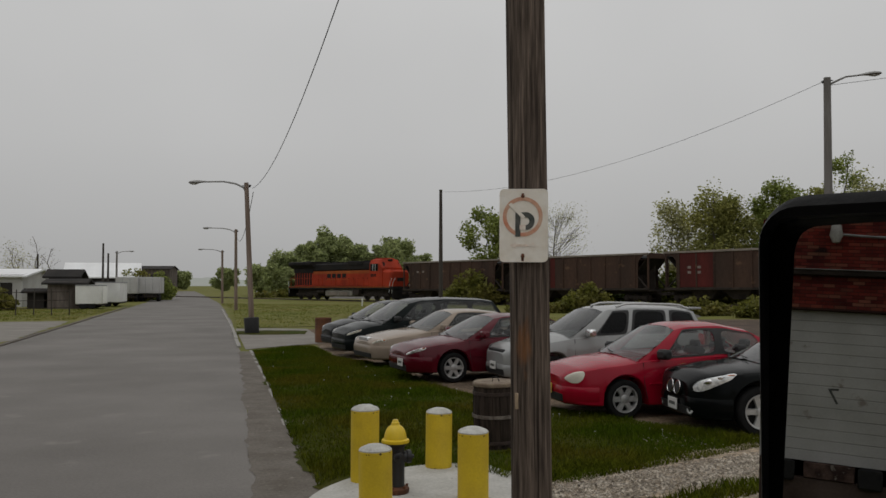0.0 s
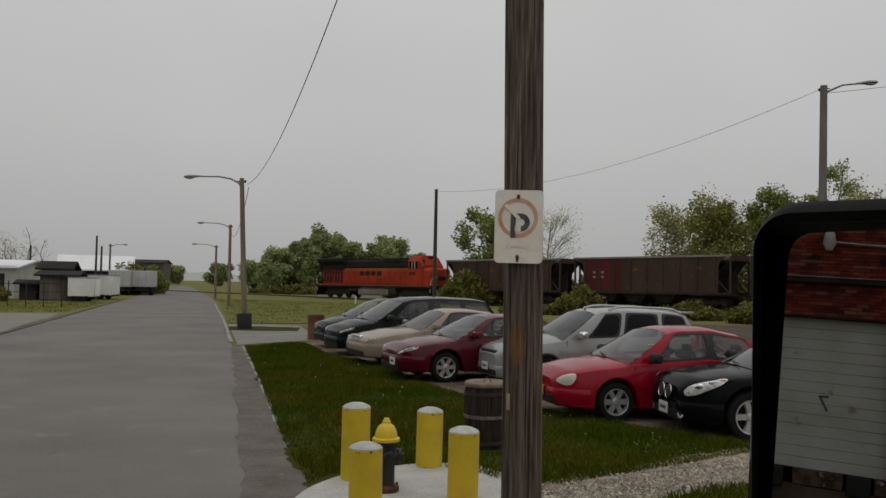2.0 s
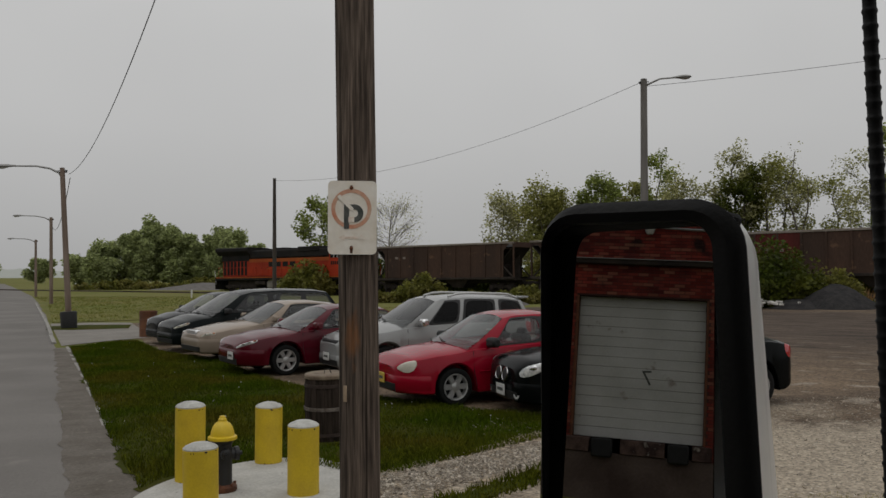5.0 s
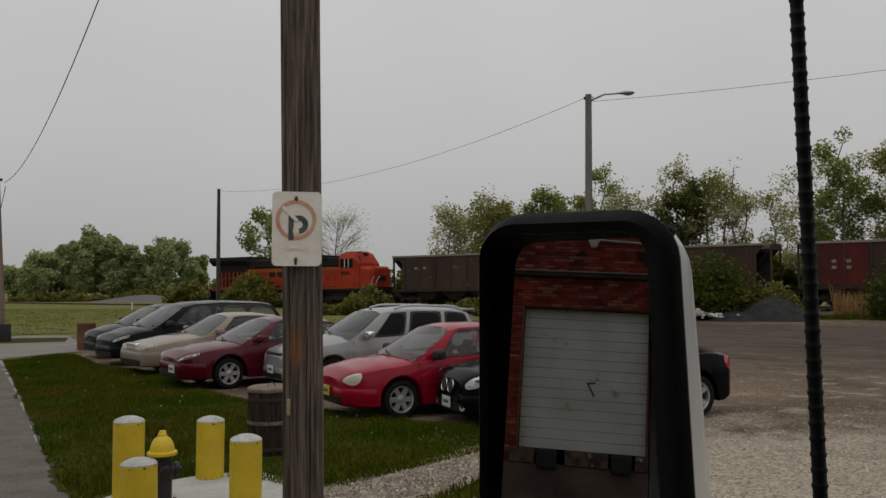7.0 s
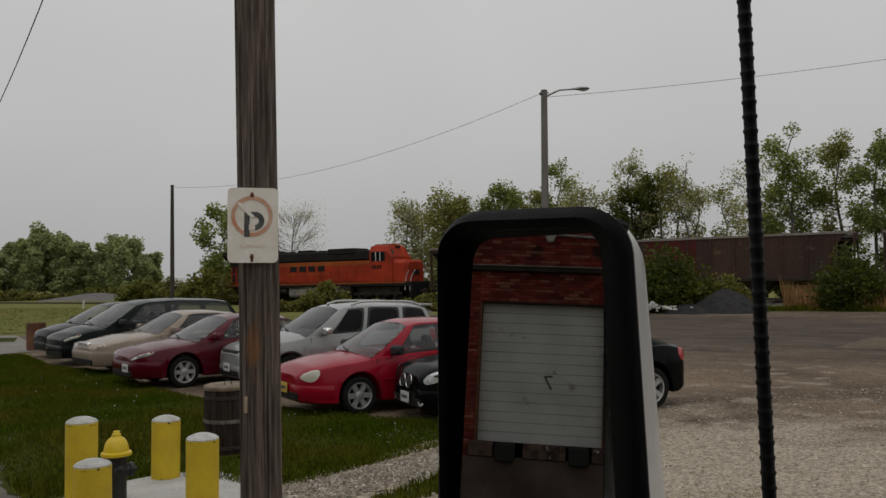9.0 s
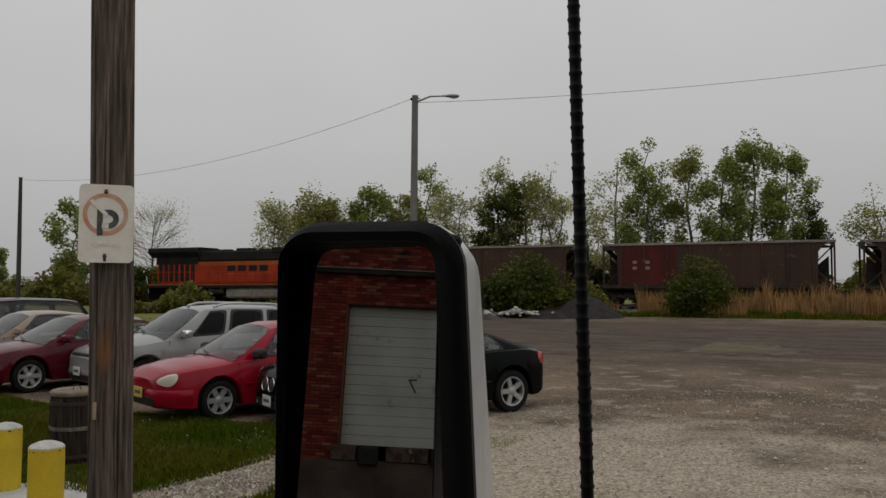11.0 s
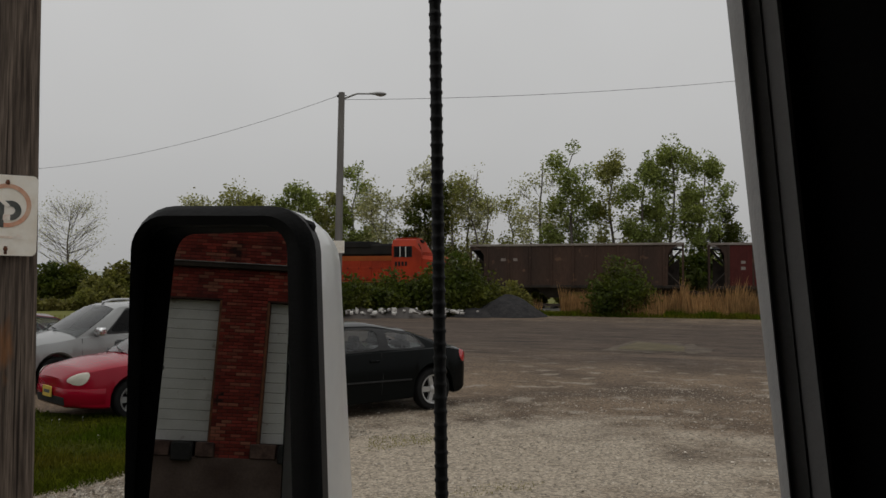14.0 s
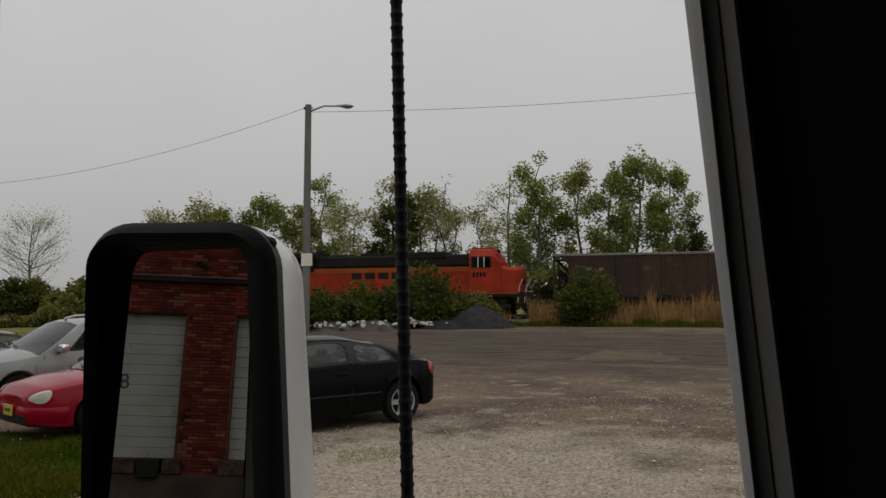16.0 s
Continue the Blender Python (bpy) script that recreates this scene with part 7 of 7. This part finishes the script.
def hopper(panel):
    """A coal hopper; local x from the rear coupler face at 0 to 16.2."""
    t = thing("hopper_car", "rusty brown open-top coal hopper car with ribbed steel sides", "railcar", group="hopper cars of the train")
    x0, x1, zt, zb = 0.75, 15.75, 4.2, 1.15
    side = HOPPER_BROWN
    for y in (-1, 1):
        prof = [(x0 + 0.3, zt), (x0 + 0.75, zt - 0.3), (x0 + 1.05, zt - 0.7), (x0 + 1.1, zb + 0.15), (x1 - 1.1, zb + 0.15), (x1 - 1.05, zt - 0.7), (x1 - 0.75, zt - 0.3), (x1 - 0.3, zt)]
        part("side_sheet", Shape().loft([[(a, y * 1.5 - 0.02, b) for a, b in prof], [(a, y * 1.5 + 0.02, b) for a, b in prof]]), side, t, "faded brown side sheet")
        part("top_chord", Shape().box(x0, x1, y * 1.53 - 0.07, y * 1.53 + 0.07, zt - 0.1, zt + 0.06, 0.02), HOPPER_DUST, t, "dusty top rail")
        part("side_sill", Shape().box(x0, x1, y * 1.53 - 0.06, y * 1.53 + 0.06, zb, zb + 0.2, 0.02), SOOT, t)
        for k in range(9):
            x = x0 + 1.35 + (x1 - x0 - 2.7) * k / 8
            part("side_post", Shape().box(x - 0.06, x + 0.06, y * 1.56 - 0.045, y * 1.56 + 0.045, zb + 0.15, zt - 0.08, 0.015), side, t)
        a, wide = x0 + 1.42, (3.6 if panel == 1 else 2.9)
        part("end_panel", Shape().box(a, a + wide, y * 1.535 - 0.012, y * 1.535 + 0.012, zb + 0.25, zt - 0.12, 0.004), HOPPER_RED if panel else HOPPER_BROWN, t, "dark red end panel" if panel else "")
        for k, (bx, bz, bw) in enumerate(((1.0, 2.85, 0.28), (1.42, 2.85, 0.28), (1.0, 2.45, 0.28), (1.42, 2.45, 0.28)) if panel else ((1.2, 3.05, 0.35), (1.65, 3.05, 0.3))):
            xx = a - 0.3 + bx + (0.45 if k % 2 else 0)
            part("stencil_bar", Shape().box(xx, xx + bw, y * 1.552 - 0.006, y * 1.552 + 0.006, bz, bz + 0.2), STENCIL, t, "plain pale bar in place of lettering")
        for xe in (x0 + 0.1, x1 - 0.1):
            part("corner_post", Shape().box(xe - 0.06, xe + 0.06, y * 1.46 - 0.06, y * 1.46 + 0.06, zb, zt, 0.01), side, t)
            part("end_ladder", Shape().tube([(xe, y * 1.3, zb + 0.1), (xe, y * 1.3, zt)], 0.02, 5), SOOT, t)
    for sg, xe in ((1, x0 + 0.1), (-1, x1 - 0.1)):
        # near-black colour puts the open end's shade on the slope sheet
        part("slope_sheet", Shape().add([(xe + sg * 0.05, -1.48, zt - 0.35), (xe + sg * 0.05, 1.48, zt - 0.35), (xe + sg * 2.6, 1.48, zb), (xe + sg * 2.6, -1.48, zb),
                                         (xe + sg * 0.1, -1.48, zt - 0.35), (xe + sg * 0.1, 1.48, zt - 0.35), (xe + sg * 2.65, 1.48, zb), (xe + sg * 2.65, -1.48, zb)],
                                        [(0, 1, 2, 3), (7, 6, 5, 4), (0, 4, 5, 1), (2, 6, 7, 3), (0, 3, 7, 4), (1, 5, 6, 2)]), SOOT, t, "sloping end sheet, darkened for the shade of the open end")
        # two dark plates added below it, so the gap between cars reads dark
        xb_, zs_ = xe + sg * 1.35, zt - 0.35 - (zt - 0.35 - zb) * 1.3 / 2.55
        part("end_fill_plate", Shape().box(min(xb_, xb_ + sg * 0.04), max(xb_, xb_ + sg * 0.04), -1.42, 1.42, zb + 0.04, zs_ - 0.05), SOOT, t, "dark cross plate added to darken the open end")
        part("end_fill_web", Shape().loft([[(xe + sg * 0.25, y, zb), (xe + sg * 0.25, y, zb + 2.1), (xe + sg * 1.2, y, zb + 1.3), (xe + sg * 2.3, y, zb + 0.05)] for y in (-0.03, 0.03)]), SOOT, t, "dark centre plate added to darken the open end")
        for y in (-1.4, 1.4):
            part("end_brace", Shape().tube([(xe + sg * 0.05, y, zb + 0.1), (xe + sg * 1.3, y, zt - 1.7)], 0.07, 6), SOOT, t, "sooty diagonal end brace")
        part("end_rail", Shape().box(xe - 0.05, xe + 0.05, -1.5, 1.5, zt - 0.4, zt + 0.05, 0.01), side, t)
        part("end_platform", Shape().box(min(xe - sg * 0.1, xe + sg * 2.4), max(xe - sg * 0.1, xe + sg * 2.4), -1.45, 1.45, zb - 0.08, zb + 0.04, 0.01), SOOT, t)
        bogie(t, xe + sg * 1.55, (-0.88, 0.88), 0.46, 1.15)
        coupler(t, xe - sg * 0.1, -sg)
    part("coal_load", Shape().grid(lambda u, v: (x0 + 0.2 + (x1 - x0 - 0.4) * u, -1.45 + 2.9 * v, zt - 0.35 + 0.35 * math.sin(math.pi * v) * math.sin(math.pi * u) ** 0.3 + 0.08 * noise.noise(Vector((u * 25, v * 6, 2)))), 40, 8), COAL, t, "heaped coal load")
    for k in range(3):
        x = 4.0 + k * 2.8
        rings = [[(x + dx * w, dy * 1.2 * (0.5 + 0.5 * w / 1.3), z) for dx, dy in ((-1, -1), (1, -1), (1, 1), (-1, 1))] for w, z in ((1.35, zb + 0.1), (0.5, 0.45))]
        part("discharge_hopper", Shape().loft(rings), SOOT, t, "sooty discharge chute")
    part("centre_sill", Shape().box(x0, x1, -0.3, 0.3, zb - 0.3, zb - 0.05), SOOT, t)
    return t


LOCO = locomotive()
HOPPERS = [hopper(k) for k in (0, 1, 2, 1, 0)]


# left of the street: sheds, trailers, poles ---------------------------
def gable_house(x, y, w, d, h, rise, wallm, roofm, name, label, yaw=0, windows=3):
    t = thing(name, label, "building", pose(x, y, 0, 0, 0, yaw))
    part("wall", Shape().box(-w / 2, w / 2, -d / 2, d / 2, -0.1, h, 0.02), wallm, t)
    over = 0.4
    ro = Shape()
    for sg in (-1, 1):
        ro.add([(-w / 2 - over, sg * (d / 2 + over), h - 0.1), (w / 2 + over, sg * (d / 2 + over), h - 0.1), (w / 2 + over, 0, h + rise), (-w / 2 - over, 0, h + rise),
                (-w / 2 - over, sg * (d / 2 + over), h - 0.25), (w / 2 + over, sg * (d / 2 + over), h - 0.25), (w / 2 + over, 0, h + rise - 0.15), (-w / 2 - over, 0, h + rise - 0.15)],
               [(0, 1, 2, 3), (7, 6, 5, 4), (0, 4, 5, 1), (1, 5, 6, 2), (3, 2, 6, 7), (0, 3, 7, 4)])
    part("roof", ro, roofm, t)
    for sg in (-1, 1):
        part("gable", Shape().add([(sg * w / 2, -d / 2, h - 0.02), (sg * w / 2, d / 2, h - 0.02), (sg * w / 2, 0, h + rise - 0.1), (sg * (w / 2 - 0.1), -d / 2, h - 0.02), (sg * (w / 2 - 0.1), d / 2, h - 0.02), (sg * (w / 2 - 0.1), 0, h + rise - 0.1)],
                                  [(0, 1, 2), (5, 4, 3), (0, 3, 4, 1), (1, 4, 5, 2), (2, 5, 3, 0)]), wallm, t)
    for k in range(windows):
        xx = -w / 2 + w * (k + 0.5) / windows
        wd = part("window", Shape().box(xx - 0.5, xx + 0.5, -d / 2 - 0.03, -d / 2 + 0.05, h * 0.35, h * 0.75, 0.01), SHED_DARK, t, "dark window opening")
        part("frame", Shape().box(xx - 0.56, xx + 0.56, -d / 2 - 0.05, -d / 2 - 0.02, h * 0.35 - 0.08, h * 0.35, 0.005), BOX_WHITE, wd)
    return t


def at_bearing(b, d):
    return math.sin(radians(b)) * d, math.cos(radians(b)) * d


def white_box(x, y, w, d, h, yaw, label, doors=True):
    t = thing("cargo_trailer", label, "trailer", pose(x, y, 0, 0, 0, yaw))
    part("body", Shape().box(-w / 2, w / 2, -d / 2, d / 2, 0.42, 0.42 + h, 0.05), BOX_WHITE, t)
    part("roof_edge", Shape().box(-w / 2 - 0.03, w / 2 + 0.03, -d / 2 - 0.03, d / 2 + 0.03, 0.42 + h - 0.02, 0.48 + h, 0.02), GALV, t)
    for k in range(5):
        xx = -w / 2 + w * (k + 0.5) / 5
        part("side_rib", Shape().box(xx - 0.02, xx + 0.02, -d / 2 - 0.02, -d / 2 + 0.005, 0.5, 0.35 + h), BOX_WHITE, t)
    if doors:
        part("open_door", Shape().box(0, 0.05, -1.1, 0, 0.5, 0.38 + h, 0.01), BOX_WHITE, t, "open rear door", pose(w / 2 + 0.02, -d / 2, 0, 0, 0, 25))
    for xx in (-w * 0.2, w * 0.1):
        for yy in (-d / 2 + 0.1, d / 2 - 0.1):
            part("wheel", Shape().lathe([(0.15, -0.09), (0.33, -0.09), (0.35, -0.05), (0.35, 0.05), (0.33, 0.09), (0.15, 0.09), (0, 0.05)], 18, pose(0, 0, 0, 90, 0, 0)), TYRE, t, m=pose(xx, yy, 0.35))
    part("frame", Shape().box(-w / 2, w / 2, -d / 2 + 0.2, d / 2 - 0.2, 0.3, 0.43), SOOT, t)


def semi_trailer(x, y, yaw, label):
    t = thing("semi_trailer", label, "trailer", pose(x, y, 0, 0, 0, yaw))
    part("body", Shape().box(-1.16, 1.16, 0, 7, 0.95, 2.86, 0.03), TRAILER_GREY, t)
    for sg in (-1, 1):
        d = part("rear_door", Shape().box(min(0.02 * sg, 1.1 * sg), max(0.02 * sg, 1.1 * sg), -0.05, -0.004, 1.02, 2.8, 0.015), TRAILER_GREY, t, "grey rear door")
        part("lock_rod", Shape().tube([(0.4 * sg, -0.07, 1.1), (0.4 * sg, -0.07, 2.75)], 0.02, 6), GALV, d)
        for yy in (1.0, 2.3):
            part("wheel", Shape().lathe([(0.2, -0.15), (0.43, -0.15), (0.45, -0.1), (0.45, 0.1), (0.43, 0.15), (0.2, 0.15), (0, 0.1)], 20, pose(0, 0, 0, 0, 90, 0)), TYRE, t, m=pose(sg * 0.95, yy, 0.45))
    part("chassis", Shape().box(-0.5, 0.5, 0.1, 6.8, 0.65, 0.95), SOOT, t)
    part("rear_guard", Shape().box(-1.1, 1.1, 0.05, 0.15, 0.5, 0.62).box(-0.7, -0.6, 0.05, 0.15, 0.6, 0.95).box(0.6, 0.7, 0.05, 0.15, 0.6, 0.95), SOOT, t)
    part("landing_gear", Shape().box(-0.9, -0.8, 5.8, 5.9, 0, 0.95).box(0.8, 0.9, 5.8, 5.9, 0, 0.95), SOOT, t)


white_box(-29.0, 70.2, 2.05, 2.6, 1.5, 14, "small white cargo trailer with its door open")
white_box(-30.6, 78.0, 2.5, 4.4, 1.75, 12, "white cargo trailer parked behind another", False)
for x, y in ((-36.1, 97.0), (-34.3, 99.3)):
    semi_trailer(x, y, 14, "short grey box trailer parked by the street")
gable_house(-31.3, 71.2, 2.7, 3.2, 2.25, 0.25, SHED_GREY, SHED_DARK, "shed", "weathered grey plank shed with a dark roof", 14, 0)
gable_house(-33.6, 70.6, 1.3, 1.6, 1.55, 0.15, SHED_DARK, SHED_DARK, "shed", "small dark lean-to beside the plank shed", 14, 0)
x, y = at_bearing(-23.9, 82)
gable_house(x, y, 2.3, 2.6, 2.8, 0.55, SHED_DARK, SHED_DARK, "pavilion", "low shelter with a dark pitched roof", 12, 2)
x, y = at_bearing(-21.75, 116)
gable_house(x, y, 8.2, 9, 3.0, 1.75, SHED_DARK, ROOF_METAL, "warehouse", "long building with a bright white metal roof", 20, 4)
x, y = at_bearing(-30.2, 92)
gable_house(x, y, 16, 12, 2.9, 0.6, TRAILER_GREY, ROOF_METAL, "warehouse", "long low shed with a pale metal roof", 12, 6)
x, y = at_bearing(-18.9, 235)
gable_house(x, y, 11, 12, 6.0, 0.8, SHED_GREY, SHED_DARK, "warehouse", "grey building far down the street", 8, 4)
for b, d, h in ((-21.8, 100, 6.5), (-21.5, 103, 5.5), (-25.5, 105, 5.4)):
    x, y = at_bearing(b, d)
    thing("utility_pole", "thin dark wooden utility pole by the sheds", "utility pole", pose(x, y, 0), shape=Shape().lathe([(0.14, -0.1), (0.1, h), (0, h + 0.02)], 10), material=DARK_WOOD)
street_lamp(*at_bearing(-21.0, 104), 5.8, 1.3, 0.12, 0, 0, POLE_GREY, "distant street lamp by the trailers")
fence = thing("wire_fence", "sagging wire fence with dark posts before the shed", "fence", pose(*at_bearing(-27.0, 62), 0, 0, 0, 10))
for k in range(8):
    part("fence_post", Shape().tube([(k * 1.1 - 4, 0, -0.1), (k * 1.1 - 4 + rnd.uniform(-0.05, 0.05), 0, 1.7)], 0.04, 6), DARK_WOOD, fence)
for z in (0.5, 1.0, 1.55):
    part("fence_wire", Shape().tube([(-4, 0, z), (0, 0, z - 0.05), (3.7, 0, z)], 0.02, 5), SOOT, fence)
tree(-25.3, 118, 0.052, 3.0, LEAF_C, "bare wintry tree behind the sheds", 61, 0.06, 0.2, 150, 0.14, 0.9, 2)
tree(-26.6, 115, 0.040, 3.2, LEAF_C, "nearly bare brownish tree behind the sheds", 62, 0.15, 0.2, 130, 0.14, 0.5, 3)
bush(*at_bearing(-20.0, 112), 2.2, 1.5, 3.9, SCRUB, "dark overgrown thicket behind the trailers", 63, 60, 0.18)
bush(*at_bearing(-18.4, 116), 1.7, 1.5, 3.2, LEAF_A, "small green thicket behind the trailers", 64, 50, 0.18)
bush(*at_bearing(-27.5, 74), 1.3, 1.0, 1.5, SCRUB, "scraggly bush beside the grey shed", 65, 40, 0.18)


# heap, rubble, small things -------------------------------------------
def heap(x, y, r, h, material, name, label, seed):
    def fn(u, v):
        a, q = u * math.tau, v
        n = noise.noise(Vector((math.cos(a) * 2 * q, math.sin(a) * 2 * q, seed)))
        rr = r * q * (1 + 0.15 * noise.noise(Vector((math.cos(a) * 1.5, math.sin(a) * 1.5, seed + 3))))
        z = h * max(0, 1 - q ** 1.7) ** 1.25 * (1 + 0.3 * n) + 0.05 * noise.noise(Vector((math.cos(a) * 9 * q, math.sin(a) * 9 * q, seed)))
        return (rr * math.cos(a), rr * math.sin(a), z if v < 1 else -0.05)
    return thing(name, label, "heap", pose(x, y, height(x, y)), shape=Shape().grid(fn, 48, 16), material=material)


heap(29.7, 41.2, 2.5, 1.2, COAL, "dirt_mound", "dark grey heap of dirt at the lot's edge", 3)
heap(27.4, 41.4, 1.6, 0.5, COAL, "dirt_mound", "low dark dirt mound beside the heap", 5)
heap(23.5, 42.6, 1.6, 0.55, DARK_SOIL, "dirt_mound", "low mound of dirt under the rubble", 6)
heap(21.2, 43.6, 1.7, 0.6, DARK_SOIL, "dirt_mound", "low mound of dirt under the rubble", 7)
heap(13.6, 53.5, 2.6, 0.8, BALLAST, "dirt_mound", "low grey gravel mound before the railway", 8)
heap(-9, 126, 9, 0.9, BALLAST, "dirt_mound", "long low grey gravel mound beyond the track", 9)
RUBBLE = mat("rubble", (0.62, 0.60, 0.56), 0.9, 0, 0.3, 3, (0.24, 0.22, 0.20), 0.4, 20)
rr_ = random.Random(12)
for k in range(80):
    f = rr_.random()
    x, y = 19.6 + 6.2 * f + rr_.gauss(0, 0.4), 43.4 - 2.2 * f + rr_.gauss(0, 0.7)
    a, b, c = rr_.uniform(0.04, 0.15) * rr_.choice((0.7, 1, 1, 2.6)), rr_.uniform(0.04, 0.16), rr_.uniform(0.02, 0.09) * rr_.choice((1, 1, 2))
    s = Shape().box(-a, a, -b, b, -c, c, min(a, b, c) * 0.35)
    s.v = [(px * (1 + 0.25 * noise.noise(Vector((px * 9 + k, py * 9, pz * 9)))), py * (1 + 0.25 * noise.noise(Vector((px * 7, py * 7 + k, pz)))), pz) for px, py, pz in s.v]
    thing("rubble", "broken pale concrete chunk dumped at the lot's edge", "rubble", pose(x, y, height(x, y) + 0.18 + c + rr_.uniform(0, 0.2), rr_.uniform(-20, 20), rr_.uniform(-20, 20), rr_.uniform(0, 180)), "dumped rubble", s, RUBBLE)
marker = thing("marker_post", "slim white marker post beside the track", "post", pose(-7.4, 77.9, 0), shape=Shape().tube([(0, 0, -0.1), (0.03, 0, 0.75)], 0.07, 8), material=RAIL_WHITE)
thing("marker_post", "slim white marker post beyond the track", "post", pose(-30.2, 138, 0), shape=Shape().tube([(0, 0, -0.1), (0.03, 0, 0.95)], 0.1, 8), material=RAIL_WHITE)
thing("marker_post", "leaning white marker post in the scrub", "post", pose(6.4, 66, 0), shape=Shape().tube([(0, 0, -0.1), (-0.12, 0, 1.1)], 0.05, 8), material=RAIL_WHITE)

chips = Shape()
rc = random.Random(4)
for k in range(34000):
    f, g = rc.random(), rc.random()
    x, y = 0.6 + 4.6 * f + rc.gauss(0, 0.12), 7.9 + 2.75 * f + 0.9 * (g - 0.45)
    if k % 2:
        x, y = rc.uniform(2.6, 14), rc.uniform(4.2, 12.5)
    s = rc.uniform(0.006, 0.018) if rc.random() < 0.8 else rc.uniform(0.015, 0.028)
    o = len(chips.v)
    q = [Vector((rc.gauss(0, 1), rc.gauss(0, 1), rc.gauss(0, 0.6))).normalized() * s for _ in range(4)]
    chips.v += [(x + p.x, y + p.y, 0.016 + abs(p.z)) for p in q]
    chips.f += [(o, o + 1, o + 2), (o, o + 2, o + 3), (o, o + 3, o + 1), (o + 1, o + 3, o + 2)]
thing("loose_stones", "loose pale stone chips scattered on the gravel", "gravel", shape=chips, material=STONE, kind="stuff", smooth=0)

# bricks of the warehouse ----------------------------------------------
BW, BH, BG = 0.203, 0.067, 0.011
brick_mesh = Shape().box(0, BW - BG, -0.002, 0.05, 0, BH - BG, 0.004).mesh("brick", BRICK, 0)
info = BRICK.node_tree.nodes.new("ShaderNodeObjectInfo")
hsn = [n for n in BRICK.node_tree.nodes if n.bl_idname == "ShaderNodeHueSaturation"][0]
hm = BRICK.node_tree.nodes.new("ShaderNodeMapRange")
hm.inputs["To Min"].default_value, hm.inputs["To Max"].default_value = 0.65, 1.35
BRICK.node_tree.links.new(info.outputs["Random"], hm.inputs["Value"])
BRICK.node_tree.links.new(hm.outputs["Result"], hsn.inputs["Value"])
BRICK_WALL = mat("red_brick_course", (0.22, 0.036, 0.025), 0.95, 0, 0.3, 1.4, (0.085, 0.022, 0.019), 0.5, 40, island=0.35, spec=0.15, spots=((0.03, 0.014, 0.012), 1.7, 0.60))
for m_, node_, out_ in ((BRICK, "ShaderNodeObjectInfo", "Random"), (BRICK_WALL, "ShaderNodeNewGeometry", "Random Per Island")):
    # about one brick in six is a paler, sandier one
    nt_ = m_.node_tree
    pb_ = nt_.nodes["Principled BSDF"]
    src_, pick_, wn_, mx_ = nt_.nodes.new(node_), nt_.nodes.new("ShaderNodeMapRange"), nt_.nodes.new("ShaderNodeTexWhiteNoise"), nt_.nodes.new("ShaderNodeMix")
    wn_.noise_dimensions = "1D"
    nt_.links.new(src_.outputs[out_], wn_.inputs["W"])
    pick_.inputs["From Min"].default_value, pick_.inputs["From Max"].default_value, pick_.inputs["To Max"].default_value = 0.72, 1.0, 0.6
    nt_.links.new(wn_.outputs["Value"], pick_.inputs["Value"])
    mx_.data_type = "RGBA"
    mx_.inputs["B"].default_value = (0.32, 0.15, 0.095, 1)
    nt_.links.new(pb_.inputs["Base Color"].links[0].from_socket, mx_.inputs["A"])
    nt_.links.new(pick_.outputs["Result"], mx_.inputs["Factor"])
    nt_.links.new(mx_.outputs["Result"], pb_.inputs["Base Color"])
count = 0
rest = Shape()
rows = int((WTOP - SILL + 0.3) / BH)
for j in range(rows):
    z = SILL - 0.29 + j * BH
    x = -7.0 + (BW / 2 if j % 2 else 0)
    while x < 13.0:
        spans = [(x, x + BW - BG)]
        for a, b in (D7, D8):
            if z + BH > SILL - 0.02 and z < HEAD:
                spans = [q for l, h in spans for q in ((l, min(h, a)), (max(l, b), h)) if q[1] - q[0] > 0.03]
            elif z < SILL:
                spans = [q for l, h in spans for q in ((l, min(h, a - 0.12)), (max(l, b + 0.12), h)) if q[1] - q[0] > 0.03]
        for l, h in spans:
            if D7[1] <= l and h <= D8[0] and h - l > BW - BG - 0.001 and count < 300 and z < HEAD + 0.7:
                ob = new("brick", brick_mesh)
                ob.parent = building
                ob.matrix_basis = pose(l, rnd.uniform(-0.004, 0.003), z)
                count += 1
            elif -3 < l < 9:
                rest.box(l, h, rnd.uniform(-0.006, 0.001), 0.05, z, z + BH - BG)
        x += BW
tagged(part("brickwork", rest, BRICK_WALL, building, "worn red brick courses", smooth=0), kind="stuff")


# what moves -----------------------------------------------------------
def travelled(t):
    return 0.45 + 3.9235 * t + 0.00731 * t * t


def motions():
    times = [i * 0.5 for i in range(33)]
    a = math.degrees(TRACK_A)

    def at(s, length):
        z0, z1 = rail_z(s), rail_z(s - length)
        p = on_track(s, 0, z0)
        return pose(p.x, p.y, p.z, 0, -math.degrees(math.atan2(z0 - z1, length)), a)
    walk(LOCO, [(t, at(travelled(t), 20)) for t in times])
    for k, h in enumerate(HOPPERS):
        walk(h, [(t, at(travelled(t) + 0.5 + 16.5 * k, 16)) for t in times])
    fine = [i * 0.16 for i in range(101)]
    for ob, x, r in ROLLERS:
        walk(ob, [(t, pose(x, 0, r) @ Matrix.Rotation(travelled(t) / r, 4, "Y")) for t in fine])


motions()
